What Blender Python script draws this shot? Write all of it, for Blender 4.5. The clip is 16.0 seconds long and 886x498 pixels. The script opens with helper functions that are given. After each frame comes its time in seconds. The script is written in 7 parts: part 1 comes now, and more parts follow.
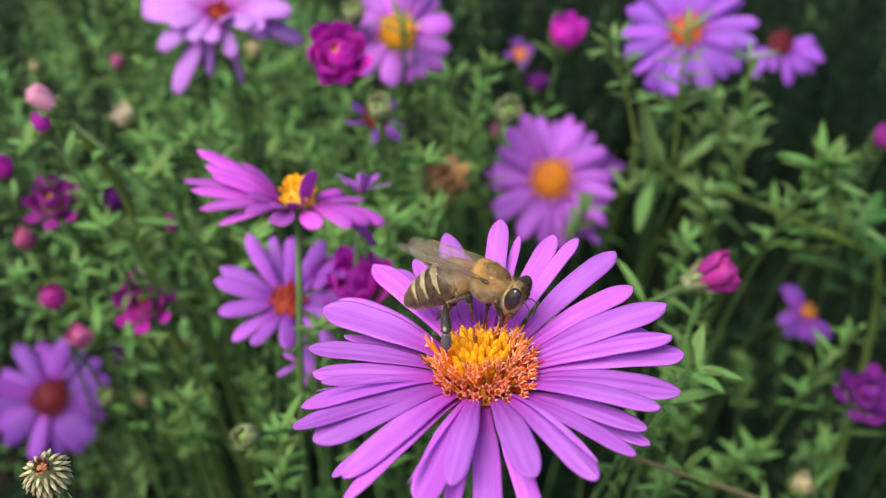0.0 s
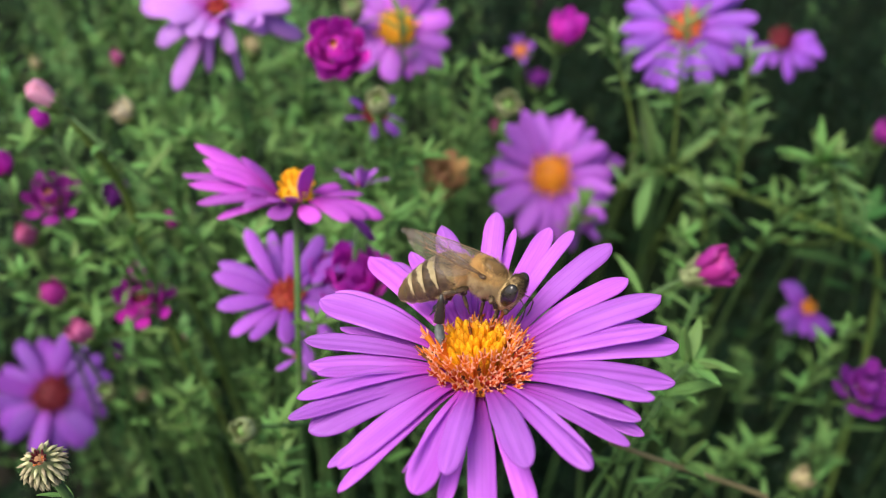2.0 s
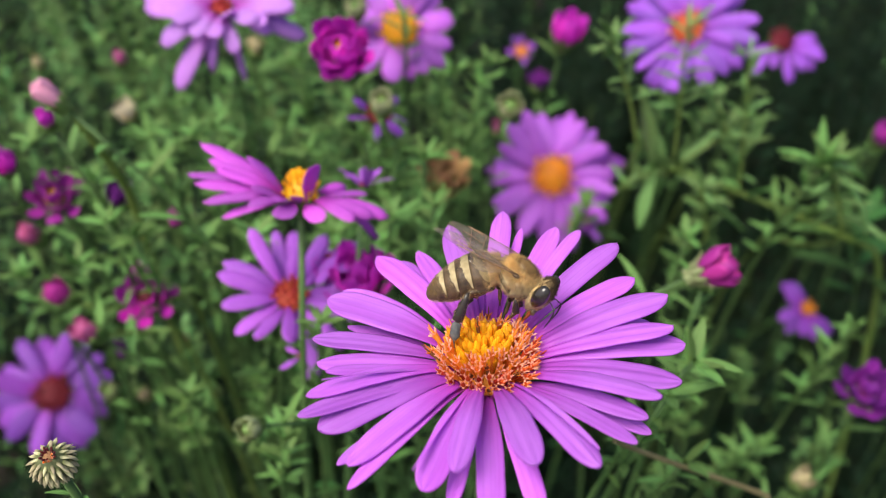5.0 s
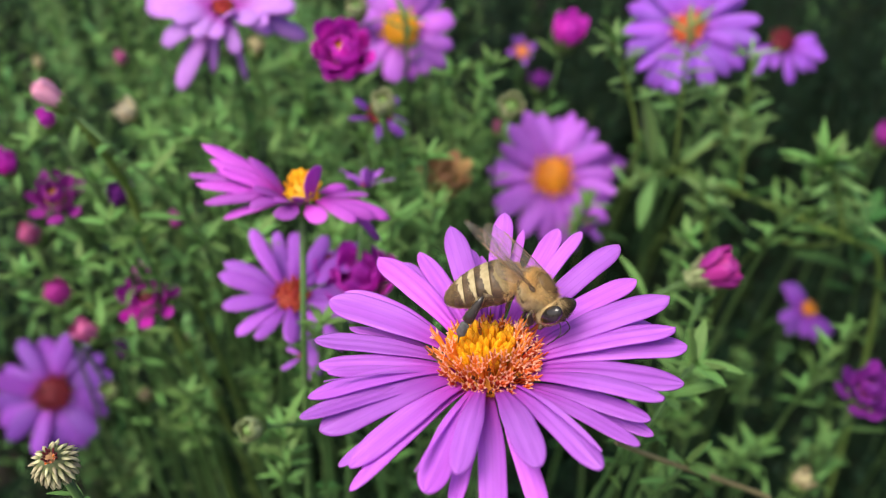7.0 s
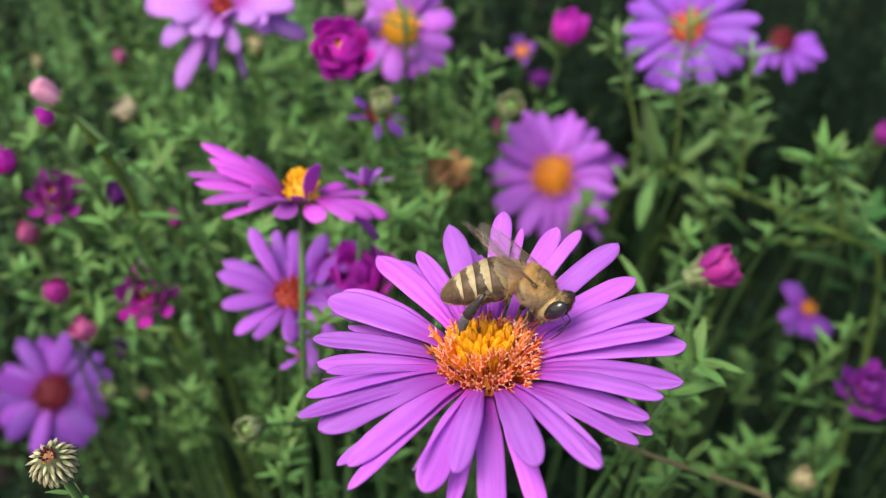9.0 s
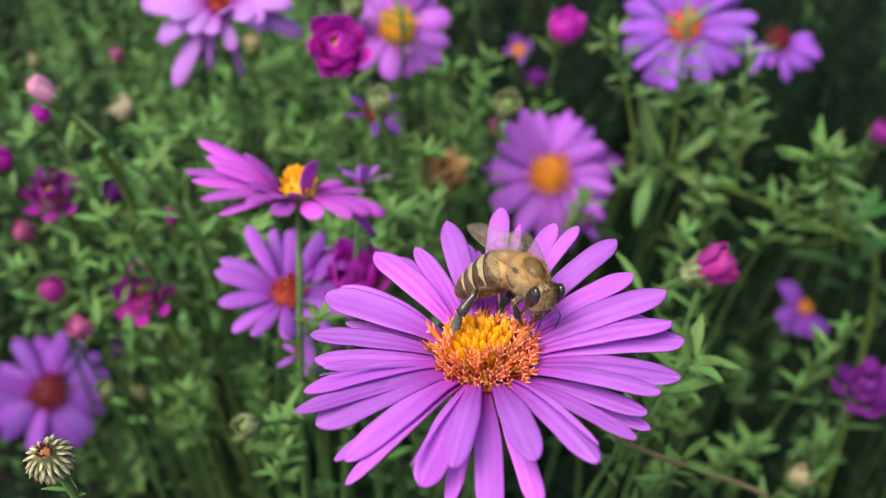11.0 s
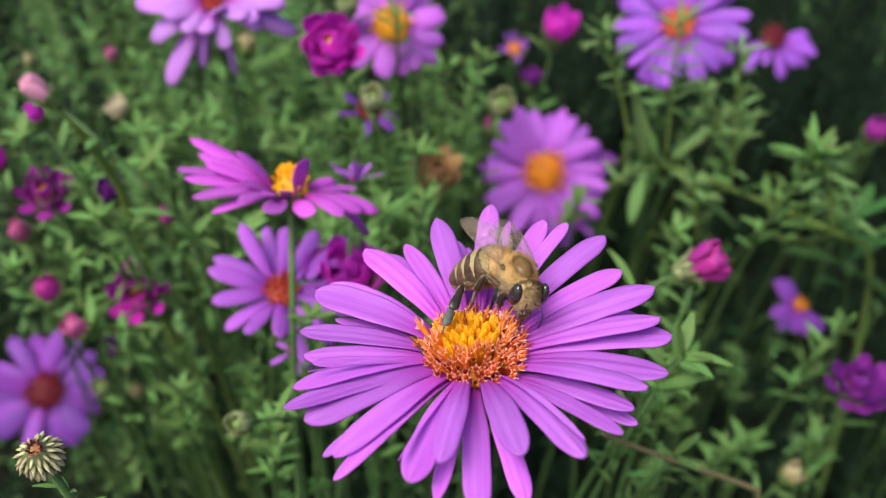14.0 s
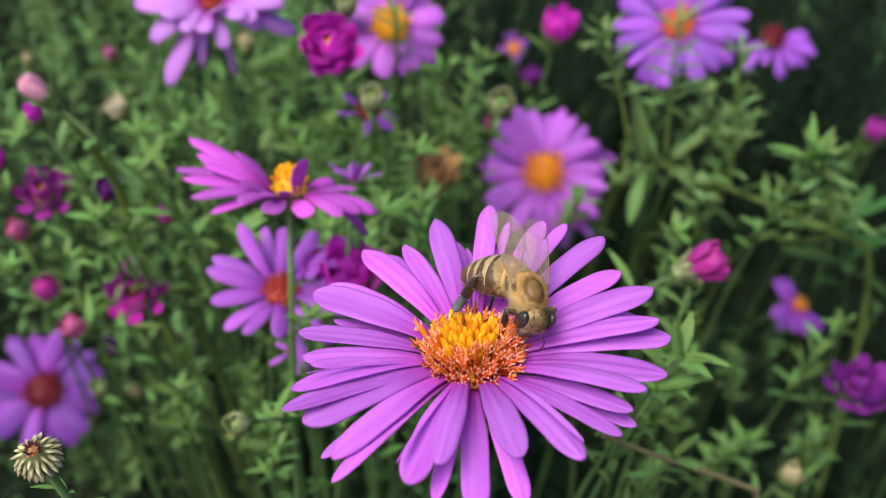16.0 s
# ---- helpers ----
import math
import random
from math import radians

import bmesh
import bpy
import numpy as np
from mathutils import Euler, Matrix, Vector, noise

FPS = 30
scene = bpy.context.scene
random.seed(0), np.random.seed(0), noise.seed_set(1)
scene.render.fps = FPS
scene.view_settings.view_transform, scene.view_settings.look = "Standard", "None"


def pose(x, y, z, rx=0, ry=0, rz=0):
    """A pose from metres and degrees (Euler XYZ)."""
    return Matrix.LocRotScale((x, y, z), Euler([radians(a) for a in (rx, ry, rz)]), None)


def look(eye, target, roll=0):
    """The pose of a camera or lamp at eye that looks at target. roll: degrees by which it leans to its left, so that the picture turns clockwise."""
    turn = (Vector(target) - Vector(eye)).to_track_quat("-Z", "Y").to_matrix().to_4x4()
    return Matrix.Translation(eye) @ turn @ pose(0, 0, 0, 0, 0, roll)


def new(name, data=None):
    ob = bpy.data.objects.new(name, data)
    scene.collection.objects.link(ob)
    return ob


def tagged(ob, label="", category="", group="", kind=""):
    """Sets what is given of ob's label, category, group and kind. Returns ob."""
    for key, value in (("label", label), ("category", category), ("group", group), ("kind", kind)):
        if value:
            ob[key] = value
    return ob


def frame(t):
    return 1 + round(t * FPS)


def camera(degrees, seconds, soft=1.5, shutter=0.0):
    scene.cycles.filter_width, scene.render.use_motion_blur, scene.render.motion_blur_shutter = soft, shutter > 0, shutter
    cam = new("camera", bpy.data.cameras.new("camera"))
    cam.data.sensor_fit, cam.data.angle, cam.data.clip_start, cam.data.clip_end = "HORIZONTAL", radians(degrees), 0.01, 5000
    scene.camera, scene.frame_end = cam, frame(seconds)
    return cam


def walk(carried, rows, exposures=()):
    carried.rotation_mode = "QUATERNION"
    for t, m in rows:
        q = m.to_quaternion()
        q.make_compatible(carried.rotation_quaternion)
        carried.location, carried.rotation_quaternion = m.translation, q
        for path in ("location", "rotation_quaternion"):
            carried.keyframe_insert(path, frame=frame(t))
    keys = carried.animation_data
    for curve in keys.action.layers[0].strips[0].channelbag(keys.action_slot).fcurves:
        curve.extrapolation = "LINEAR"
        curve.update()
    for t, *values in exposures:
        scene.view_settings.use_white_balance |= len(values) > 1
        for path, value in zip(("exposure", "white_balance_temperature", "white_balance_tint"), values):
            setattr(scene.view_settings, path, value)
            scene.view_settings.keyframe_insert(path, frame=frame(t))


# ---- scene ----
# A honey bee works a purple aster in a garden bed; sizes below are in millimetres unless noted.
cam = camera(52, 16.0, soft=1.1)
cam.data.dof.use_dof = True
cam.data.dof.focus_distance = 0.087
cam.data.dof.aperture_fstop = 27.0
walk(cam, [
    (0, pose(-0.003815, -0.059630, 0.510116, 52.0000, 0.0000, -0.0000)),
    (0.5, pose(-0.003274, -0.059617, 0.509856, 51.9506, 0.1367, 0.0487)),
    (1, pose(-0.003181, -0.059862, 0.509738, 51.9019, 0.1785, 0.0364)),
    (1.5, pose(-0.003475, -0.059887, 0.509534, 51.8932, 0.0823, 0.0128)),
    (2, pose(-0.003177, -0.060180, 0.509838, 51.8687, 0.1358, 0.0695)),
    (2.5, pose(-0.003518, -0.060220, 0.509721, 51.8847, 0.0620, 0.0362)),
    (3, pose(-0.003751, -0.060509, 0.509697, 51.8872, 0.0570, 0.0555)),
    (3.5, pose(-0.003667, -0.060640, 0.509829, 51.8818, 0.0796, 0.0757)),
    (4, pose(-0.003802, -0.060558, 0.509762, 51.8804, 0.0468, 0.0529)),
    (6.5, pose(-0.004283, -0.060632, 0.510334, 51.9593, -0.0976, 0.0866)),
    (7, pose(-0.004284, -0.060489, 0.510094, 51.8968, -0.0834, 0.0929)),
    (7.5, pose(-0.004107, -0.060566, 0.509818, 51.9317, -0.0493, 0.1214)),
    (8, pose(-0.004046, -0.060533, 0.509880, 51.8864, -0.0579, 0.0995)),
    (8.5, pose(-0.003805, -0.060501, 0.509909, 51.8733, -0.0220, 0.1520)),
    (9, pose(-0.004161, -0.060477, 0.509923, 51.8850, -0.0873, 0.0974)),
    (11.5, pose(-0.004245, -0.060815, 0.509394, 51.9079, -0.1892, -0.0887)),
    (12, pose(-0.004011, -0.061002, 0.509260, 51.8852, -0.1829, -0.0677)),
    (12.5, pose(-0.003961, -0.060863, 0.508942, 51.8658, -0.2111, -0.1323)),
    (13, pose(-0.003629, -0.061062, 0.509027, 51.8403, -0.1440, -0.1744)),
    (13.5, pose(-0.003266, -0.061053, 0.509491, 51.7626, -0.1549, -0.1527)),
    (14, pose(-0.003330, -0.061020, 0.509531, 51.8289, -0.1630, -0.2329)),
    (14.5, pose(-0.003258, -0.060947, 0.509995, 51.7978, -0.1845, -0.2324)),
    (15, pose(-0.003196, -0.060809, 0.510053, 51.7885, -0.1988, -0.2327)),
    (15.5, pose(-0.003366, -0.060844, 0.509693, 51.8535, -0.2184, -0.2816)),
    (16, pose(-0.003265, -0.060813, 0.509587, 51.7794, -0.2081, -0.2447)),
], exposures=[(0, 0.70), (7, 0.73), (9, 0.70), (12.5, 0.67), (16, 0.67)])

# ---- light: bright overcast sky ----
world = bpy.data.worlds.new("sky")
scene.world = world
world.use_nodes = True
sky = world.node_tree.nodes.new("ShaderNodeTexSky")
sky.sky_type, sky.sun_disc = "NISHITA", False
sky.sun_elevation, sky.sun_rotation = radians(58), radians(222)
sky.air_density, sky.dust_density = 1.0, 4.0
back = world.node_tree.nodes["Background"]
world.node_tree.links.new(sky.outputs[0], back.inputs[0])
back.inputs[1].default_value = 0.11
sun = new("sun", bpy.data.lights.new("sun", "SUN"))
sun.data.energy, sun.data.angle, sun.data.color = 2.2, radians(30), (1.0, 0.97, 0.86)
sun.matrix_world = look((-0.44, -0.49, 1.1), (0, 0, 0))

MM = 0.001


# ---- materials ----
def material(name, low, high, rough=0.55, through_light=0.0, scale=(1, 1, 1), coords="Object", size=400.0, spread=0.25,
             random_from="object", bump=0.15, veins=0.0, tip=None, spec=0.4, coat=0.0, alpha=1.0):
    """Two-scale noise between two colours, a random shift for each piece, fine relief and light passing through thin tissue."""
    m = bpy.data.materials.new(name)
    m.use_nodes = True
    nt = m.node_tree
    n, link = nt.nodes, nt.links.new
    b = n["Principled BSDF"]
    tc, mp, fine, broad = (n.new("ShaderNode" + k) for k in ("TexCoord", "Mapping", "TexNoise", "TexNoise"))
    link(tc.outputs[coords], mp.inputs[0])
    mp.inputs["Scale"].default_value = scale
    link(mp.outputs[0], fine.inputs["Vector"]), link(mp.outputs[0], broad.inputs["Vector"])
    fine.inputs["Scale"].default_value, fine.inputs["Detail"].default_value = size, 4
    broad.inputs["Scale"].default_value, broad.inputs["Detail"].default_value = size * 0.22, 2
    add = n.new("ShaderNodeMath")
    link(fine.outputs[0], add.inputs[0]), link(broad.outputs[0], add.inputs[1])
    ramp = n.new("ShaderNodeMapRange")
    ramp.inputs["From Min"].default_value, ramp.inputs["From Max"].default_value = 0.7, 1.3
    link(add.outputs[0], ramp.inputs["Value"])
    mix = n.new("ShaderNodeMix")
    mix.data_type = "RGBA"
    mix.inputs[6].default_value, mix.inputs[7].default_value = (*low, 1), (*high, 1)
    link(ramp.outputs[0], mix.inputs[0])
    colour = mix.outputs[2]
    if tip or veins:
        gen, sep = n.new("ShaderNodeTexCoord"), n.new("ShaderNodeSeparateXYZ")
        link(gen.outputs["Generated"], sep.inputs[0])
    if tip:
        along = n.new("ShaderNodeMapRange")
        along.interpolation_type = "SMOOTHSTEP"
        along.inputs["From Min"].default_value, along.inputs["From Max"].default_value = 0.02, 0.55
        link(sep.outputs[0], along.inputs["Value"])
        grad = n.new("ShaderNodeMix")
        grad.data_type = "RGBA"
        grad.inputs[6].default_value = (*tip, 1)
        link(along.outputs[0], grad.inputs[0]), link(colour, grad.inputs[7])
        colour = grad.outputs[2]
    height = fine.outputs[0]
    if veins:
        wob = n.new("ShaderNodeMath")
        wob.operation = "MULTIPLY_ADD"
        wob.inputs[1].default_value = 0.16
        link(broad.outputs[0], wob.inputs[0]), link(sep.outputs[1], wob.inputs[2])
        freq = n.new("ShaderNodeMath")
        freq.operation = "MULTIPLY"
        freq.inputs[1].default_value = 24.0
        link(wob.outputs[0], freq.inputs[0])
        sine = n.new("ShaderNodeMath")
        sine.operation = "SINE"
        link(freq.outputs[0], sine.inputs[0])
        vr = n.new("ShaderNodeMapRange")
        vr.inputs["From Min"].default_value, vr.inputs["From Max"].default_value = 0.72, 1.0
        vr.inputs["To Max"].default_value = veins
        link(sine.outputs[0], vr.inputs["Value"])
        vm = n.new("ShaderNodeMix")
        vm.data_type = "RGBA"
        vm.inputs[7].default_value = (low[0] * 0.5, low[1] * 0.4, low[2] * 0.62, 1)
        link(vr.outputs[0], vm.inputs[0]), link(colour, vm.inputs[6])
        colour = vm.outputs[2]
    if random_from:
        rnd = n.new("ShaderNodeObjectInfo") if random_from == "object" else n.new("ShaderNodeNewGeometry")
        out = rnd.outputs["Random"] if random_from == "object" else rnd.outputs["Random Per Island"]
        hs = n.new("ShaderNodeHueSaturation")
        for socket, lo, hi in (("Value", 1 - spread, 1 + spread), ("Hue", 0.5 - spread * 0.07, 0.5 + spread * 0.07)):
            r = n.new("ShaderNodeMapRange")
            r.inputs["To Min"].default_value, r.inputs["To Max"].default_value = lo, hi
            link(out, r.inputs["Value"]), link(r.outputs[0], hs.inputs[socket])
        link(colour, hs.inputs["Color"])
        colour = hs.outputs[0]
    link(colour, b.inputs["Base Color"])
    b.inputs["Roughness"].default_value = rough
    b.inputs["Specular IOR Level"].default_value = spec
    b.inputs["Coat Weight"].default_value = coat
    if bump:
        bp = n.new("ShaderNodeBump")
        bp.inputs["Strength"].default_value, bp.inputs["Distance"].default_value = bump, 0.0004
        link(height, bp.inputs["Height"]), link(bp.outputs[0], b.inputs["Normal"])
    last = b.outputs[0]
    surface = n["Material Output"].inputs["Surface"]
    if through_light:
        tr, ms = n.new("ShaderNodeBsdfTranslucent"), n.new("ShaderNodeMixShader")
        link(colour, tr.inputs[0])
        ms.inputs[0].default_value = through_light
        link(last, ms.inputs[1]), link(tr.outputs[0], ms.inputs[2])
        last = ms.outputs[0]
    if alpha < 1:
        tp, ma = n.new("ShaderNodeBsdfTransparent"), n.new("ShaderNodeMixShader")
        ma.inputs[0].default_value = alpha
        link(tp.outputs[0], ma.inputs[1]), link(last, ma.inputs[2])
        last = ma.outputs[0]
    link(last, surface)
    return m


STREAK = (0.12, 1, 1)
petal_main = material("petal_lilac", (0.54, 0.125, 0.70), (0.70, 0.215, 0.87), 0.5, 0.34, STREAK, size=900, spread=0.18, veins=0.14, tip=(0.52, 0.06, 0.60), bump=0.2)
# Violet for blooms down in the bed, with their shade put into the colour.
petal_shaded = material("petal_shaded_violet", (0.25, 0.055, 0.46), (0.37, 0.10, 0.60), 0.55, 0.35, STREAK, size=700, spread=0.22, veins=0.15, tip=(0.3, 0.03, 0.42))
petal_side = material("petal_lilac_magenta", (0.58, 0.085, 0.64), (0.76, 0.20, 0.84), 0.5, 0.5, STREAK, size=800, spread=0.22, veins=0.15, tip=(0.56, 0.05, 0.56))
petal_violet = material("petal_violet", (0.44, 0.105, 0.64), (0.57, 0.17, 0.78), 0.55, 0.35, STREAK, size=700, spread=0.15, veins=0.2, tip=(0.36, 0.06, 0.55))
petal_pink = material("petal_pink_lilac", (0.52, 0.19, 0.70), (0.70, 0.33, 0.86), 0.55, 0.35, STREAK, size=700, spread=0.12, veins=0.2, tip=(0.45, 0.05, 0.45))
petal_magenta = material("petal_magenta", (0.70, 0.026, 0.60), (0.88, 0.075, 0.80), 0.55, 0.5, STREAK, size=700, spread=0.2, veins=0.2)
petal_dark = material("petal_dark_purple", (0.16, 0.012, 0.22), (0.27, 0.03, 0.36), 0.55, 0.25, STREAK, size=700, spread=0.2, veins=0.2)
petal_rose = material("petal_rose", (0.52, 0.06, 0.25), (0.75, 0.22, 0.45), 0.55, 0.3, STREAK, size=700, spread=0.15)
petal_brown = material("petal_dry_brown", (0.32, 0.16, 0.065), (0.56, 0.32, 0.16), 0.8, 0.25, STREAK, size=700, spread=0.25)
bract_dry = material("bract_dry", (0.46, 0.40, 0.21), (0.70, 0.62, 0.38), 0.75, 0.2, STREAK, size=900, spread=0.3, tip=(0.16, 0.17, 0.06))
bract_base = material("bract_base", (0.05, 0.06, 0.02), (0.12, 0.12, 0.05), 0.75, 0.0, size=900)
petal_plum = material("petal_plum", (0.34, 0.02, 0.30), (0.5, 0.05, 0.46), 0.55, 0.3, STREAK, size=700, spread=0.2)
petal_crimson = material("petal_crimson", (0.42, 0.018, 0.26), (0.60, 0.05, 0.40), 0.55, 0.3, STREAK, size=700, spread=0.2)
petal_blue = material("petal_blue_violet", (0.33, 0.085, 0.62), (0.45, 0.145, 0.77), 0.55, 0.35, STREAK, size=700, spread=0.15, veins=0.2, tip=(0.3, 0.05, 0.52))
petal_ivory = material("petal_ivory", (0.62, 0.54, 0.36), (0.8, 0.72, 0.54), 0.7, 0.3, STREAK, size=700, spread=0.15)
petal_blush = material("petal_blush_pink", (0.75, 0.25, 0.45), (0.88, 0.5, 0.65), 0.6, 0.3, STREAK, size=700, spread=0.15)
petal_cream = material("petal_cream", (0.42, 0.34, 0.17), (0.62, 0.52, 0.32), 0.7, 0.3, STREAK, size=700, spread=0.2)
floret_yellow = material("floret_yellow", (0.93, 0.46, 0.01), (0.99, 0.66, 0.04), 0.5, 0.45, size=1500, spread=0.15)
floret_orange = material("floret_orange", (0.88, 0.28, 0.03), (0.96, 0.42, 0.07), 0.5, 0.4, size=1500, spread=0.18)
floret_red = material("floret_red", (0.74, 0.10, 0.025), (0.88, 0.22, 0.06), 0.5, 0.4, size=1500, spread=0.25)
floret_lobe = material("floret_lobe_salmon", (0.95, 0.50, 0.32), (0.99, 0.70, 0.54), 0.5, 0.45, size=1500, spread=0.15)
disc_red = material("disc_dark_red", (0.075, 0.006, 0.010), (0.19, 0.016, 0.022), 0.7, 0.1, size=1500, spread=0.2)
leaf_green = material("leaf_green", (0.035, 0.100, 0.026), (0.075, 0.17, 0.042), 0.55, 0.3, size=500, spread=0.3, bump=0.2, spec=0.25)
leaf_light = material("leaf_young_green", (0.115, 0.255, 0.06), (0.235, 0.41, 0.12), 0.5, 0.3, size=500, spread=0.25, bump=0.2, spec=0.3)
leaf_pale = material("leaf_pale_green", (0.15, 0.30, 0.085), (0.29, 0.46, 0.17), 0.5, 0.35, size=500, spread=0.25, bump=0.2, spec=0.3)
# Shade between the leaves is painted into this near-black green.
foliage_shaded = material("foliage_shaded", (0.0048, 0.0135, 0.005), (0.0185, 0.0445, 0.016), 0.6, 0.2, size=300, spread=0.6, spec=0.2, random_from="island", bump=0.15)
# Young tips; their lighter green also paints the full side as better lit.
foliage_young_lit = material("foliage_young_lit_green", (0.10, 0.215, 0.06), (0.25, 0.41, 0.135), 0.5, 0.3, size=300, spread=0.5, random_from="island", bump=0.15, spec=0.3)
calyx_green = material("calyx_green", (0.12, 0.22, 0.05), (0.24, 0.36, 0.11), 0.6, 0.15, size=900, spread=0.2)
bud_pale = material("bud_pale_green", (0.28, 0.34, 0.14), (0.46, 0.50, 0.26), 0.6, 0.2, size=900, spread=0.15)
bud_cream = material("bud_cream_green", (0.44, 0.48, 0.24), (0.62, 0.64, 0.38), 0.6, 0.2, size=900, spread=0.15)
stem_green = material("stem_green", (0.045, 0.10, 0.025), (0.09, 0.16, 0.045), 0.6, size=700, spread=0.15)
# Shaded copy of the stem green: the dimness inside the mass is in its colour.
stem_shade = material("stem_shaded_green", (0.009, 0.018, 0.007), (0.024, 0.038, 0.015), 0.7, size=700, spread=0.4, random_from="island", spec=0.2)
stem_yellow = material("stem_yellow_green", (0.10, 0.16, 0.025), (0.19, 0.25, 0.055), 0.6, size=700, spread=0.15)
stem_brown = material("stem_brown", (0.17, 0.13, 0.06), (0.26, 0.20, 0.10), 0.7, size=700, spread=0.15)
soil = material("soil", (0.012, 0.009, 0.006), (0.035, 0.026, 0.018), 0.95, size=60, random_from=None, bump=0.8)
bee_black = material("bee_chitin_black", (0.012, 0.009, 0.007), (0.035, 0.024, 0.016), 0.28, size=2500, random_from=None, bump=0.1, spec=0.5)
bee_brown = material("bee_chitin_brown", (0.026, 0.016, 0.009), (0.150, 0.092, 0.046), 0.5, size=1700, random_from=None, bump=0.35)
bee_under = material("bee_underfur_tan", (0.40, 0.25, 0.10), (0.60, 0.42, 0.20), 0.8, size=1800, random_from=None, bump=0.2)
bee_plate = material("bee_back_plate", (0.105, 0.056, 0.017), (0.215, 0.122, 0.042), 0.4, size=1300, random_from=None, bump=0.2, spec=0.35)
bee_red = material("bee_tongue_red", (0.16, 0.030, 0.012), (0.30, 0.075, 0.03), 0.4, size=1800, random_from=None)
bee_fur = material("bee_fur_tawny", (0.70, 0.40, 0.13), (0.98, 0.74, 0.36), 0.75, 0.5, size=1100, random_from="island", spread=0.25, bump=0)
bee_fur_pale = material("bee_fur_pale", (0.58, 0.42, 0.20), (0.96, 0.80, 0.50), 0.75, 0.45, size=1100, random_from="island", spread=0.3, bump=0)
bee_fur_dark = material("bee_fur_brown", (0.17, 0.10, 0.036), (0.33, 0.20, 0.075), 0.75, 0.2, size=900, random_from="island", spread=0.35, bump=0)
bee_fur_back = material("bee_fur_back", (0.15, 0.082, 0.026), (0.30, 0.175, 0.062), 0.6, 0.2, size=900, random_from="island", spread=0.25, bump=0)
bee_fur_crown = material("bee_fur_crown", (0.05, 0.03, 0.014), (0.15, 0.09, 0.036), 0.75, 0.2, size=900, random_from="island", spread=0.3, bump=0)
bee_band = material("bee_band_cream", (0.38, 0.29, 0.14), (0.64, 0.52, 0.30), 0.7, 0.15, size=1800, random_from=None)
bee_band_dull = material("bee_band_olive", (0.17, 0.12, 0.05), (0.36, 0.27, 0.125), 0.7, 0.1, size=900, random_from=None)
bee_eye = material("bee_eye", (0.012, 0.010, 0.009), (0.035, 0.028, 0.022), 0.18, size=4000, random_from=None, bump=0.05, coat=0.4)
bee_pad = material("bee_foot_grey", (0.04, 0.04, 0.038), (0.11, 0.11, 0.105), 0.5, size=2500, random_from=None)
wing_film = material("wing_membrane", (0.34, 0.25, 0.18), (0.5, 0.38, 0.30), 0.16, size=900, random_from=None, bump=0.2, spec=1.0, alpha=0.2)
wing_vein = material("wing_vein", (0.20, 0.12, 0.06), (0.34, 0.21, 0.11), 0.4, size=2000, random_from=None)


# ---- mesh helpers ----
def mesh_from(name, verts, faces, *mats, smooth=True, slots=None):
    """A mesh from millimetre points."""
    me = bpy.data.meshes.new(name)
    me.from_pydata([(x * MM, y * MM, z * MM) for x, y, z in verts], [], faces)
    for m in mats:
        me.materials.append(m)
    if smooth:
        me.shade_smooth()
    if slots:
        me.polygons.foreach_set("material_index", slots)
    return me


def part(name, me, parent, m=None, label=""):
    """Links a mesh as one part under its thing, at a pose in the thing's space."""
    ob = new(name, me)
    ob.parent = parent
    if m is not None:
        ob.matrix_basis = m
    return tagged(ob, label) if label else ob


def thing(name, place, label, category, group=""):
    ob = new(name)
    ob.empty_display_size = 0.005
    ob.location = Vector(place) * MM
    return tagged(ob, label, category, group)


def at(v, direction=(0, 0, 1), turn=0.0, scale=(1, 1, 1)):
    """A pose at a millimetre place with local z along a direction."""
    d = Vector(direction).normalized()
    x = (Vector((1, 0, 0)) - d * d.x).normalized() if abs(d.x) < 0.98 else Vector((0, 1, 0))
    q = Matrix((x, d.cross(x), d)).transposed().to_4x4()
    return Matrix.Translation(Vector(v) * MM) @ q @ Matrix.Rotation(radians(turn), 4, "Z") @ Matrix.Diagonal((*scale, 1))


def tube(points, radii, sides=6, closed=True):
    """Rings swept along points; returns verts and faces."""
    pts = [Vector(p) for p in points]
    verts, faces = [], []
    ref = Vector((0.3, 0.8, 0.52)).normalized()
    for i, p in enumerate(pts):
        d = (pts[min(i + 1, len(pts) - 1)] - pts[max(i - 1, 0)]).normalized()
        a = d.cross(ref)
        a = a.normalized() if a.length > 1e-4 else d.orthogonal().normalized()
        b = d.cross(a)
        for k in range(sides):
            t = 2 * math.pi * k / sides
            verts.append(p + (a * math.cos(t) + b * math.sin(t)) * radii[i])
    for i in range(len(pts) - 1):
        for k in range(sides):
            j = (k + 1) % sides
            faces.append((i * sides + k, i * sides + j, (i + 1) * sides + j, (i + 1) * sides + k))
    if closed:
        faces.append(tuple(range(sides - 1, -1, -1)))
        faces.append(tuple((len(pts) - 1) * sides + k for k in range(sides)))
    return verts, faces


def joined(pieces):
    verts, faces = [], []
    for v, f in pieces:
        o = len(verts)
        verts += list(v)
        faces += [tuple(i + o for i in q) for q in f]
    return verts, faces


def smoothstep(x):
    x = min(max(x, 0.0), 1.0)
    return x * x * (3 - 2 * x)


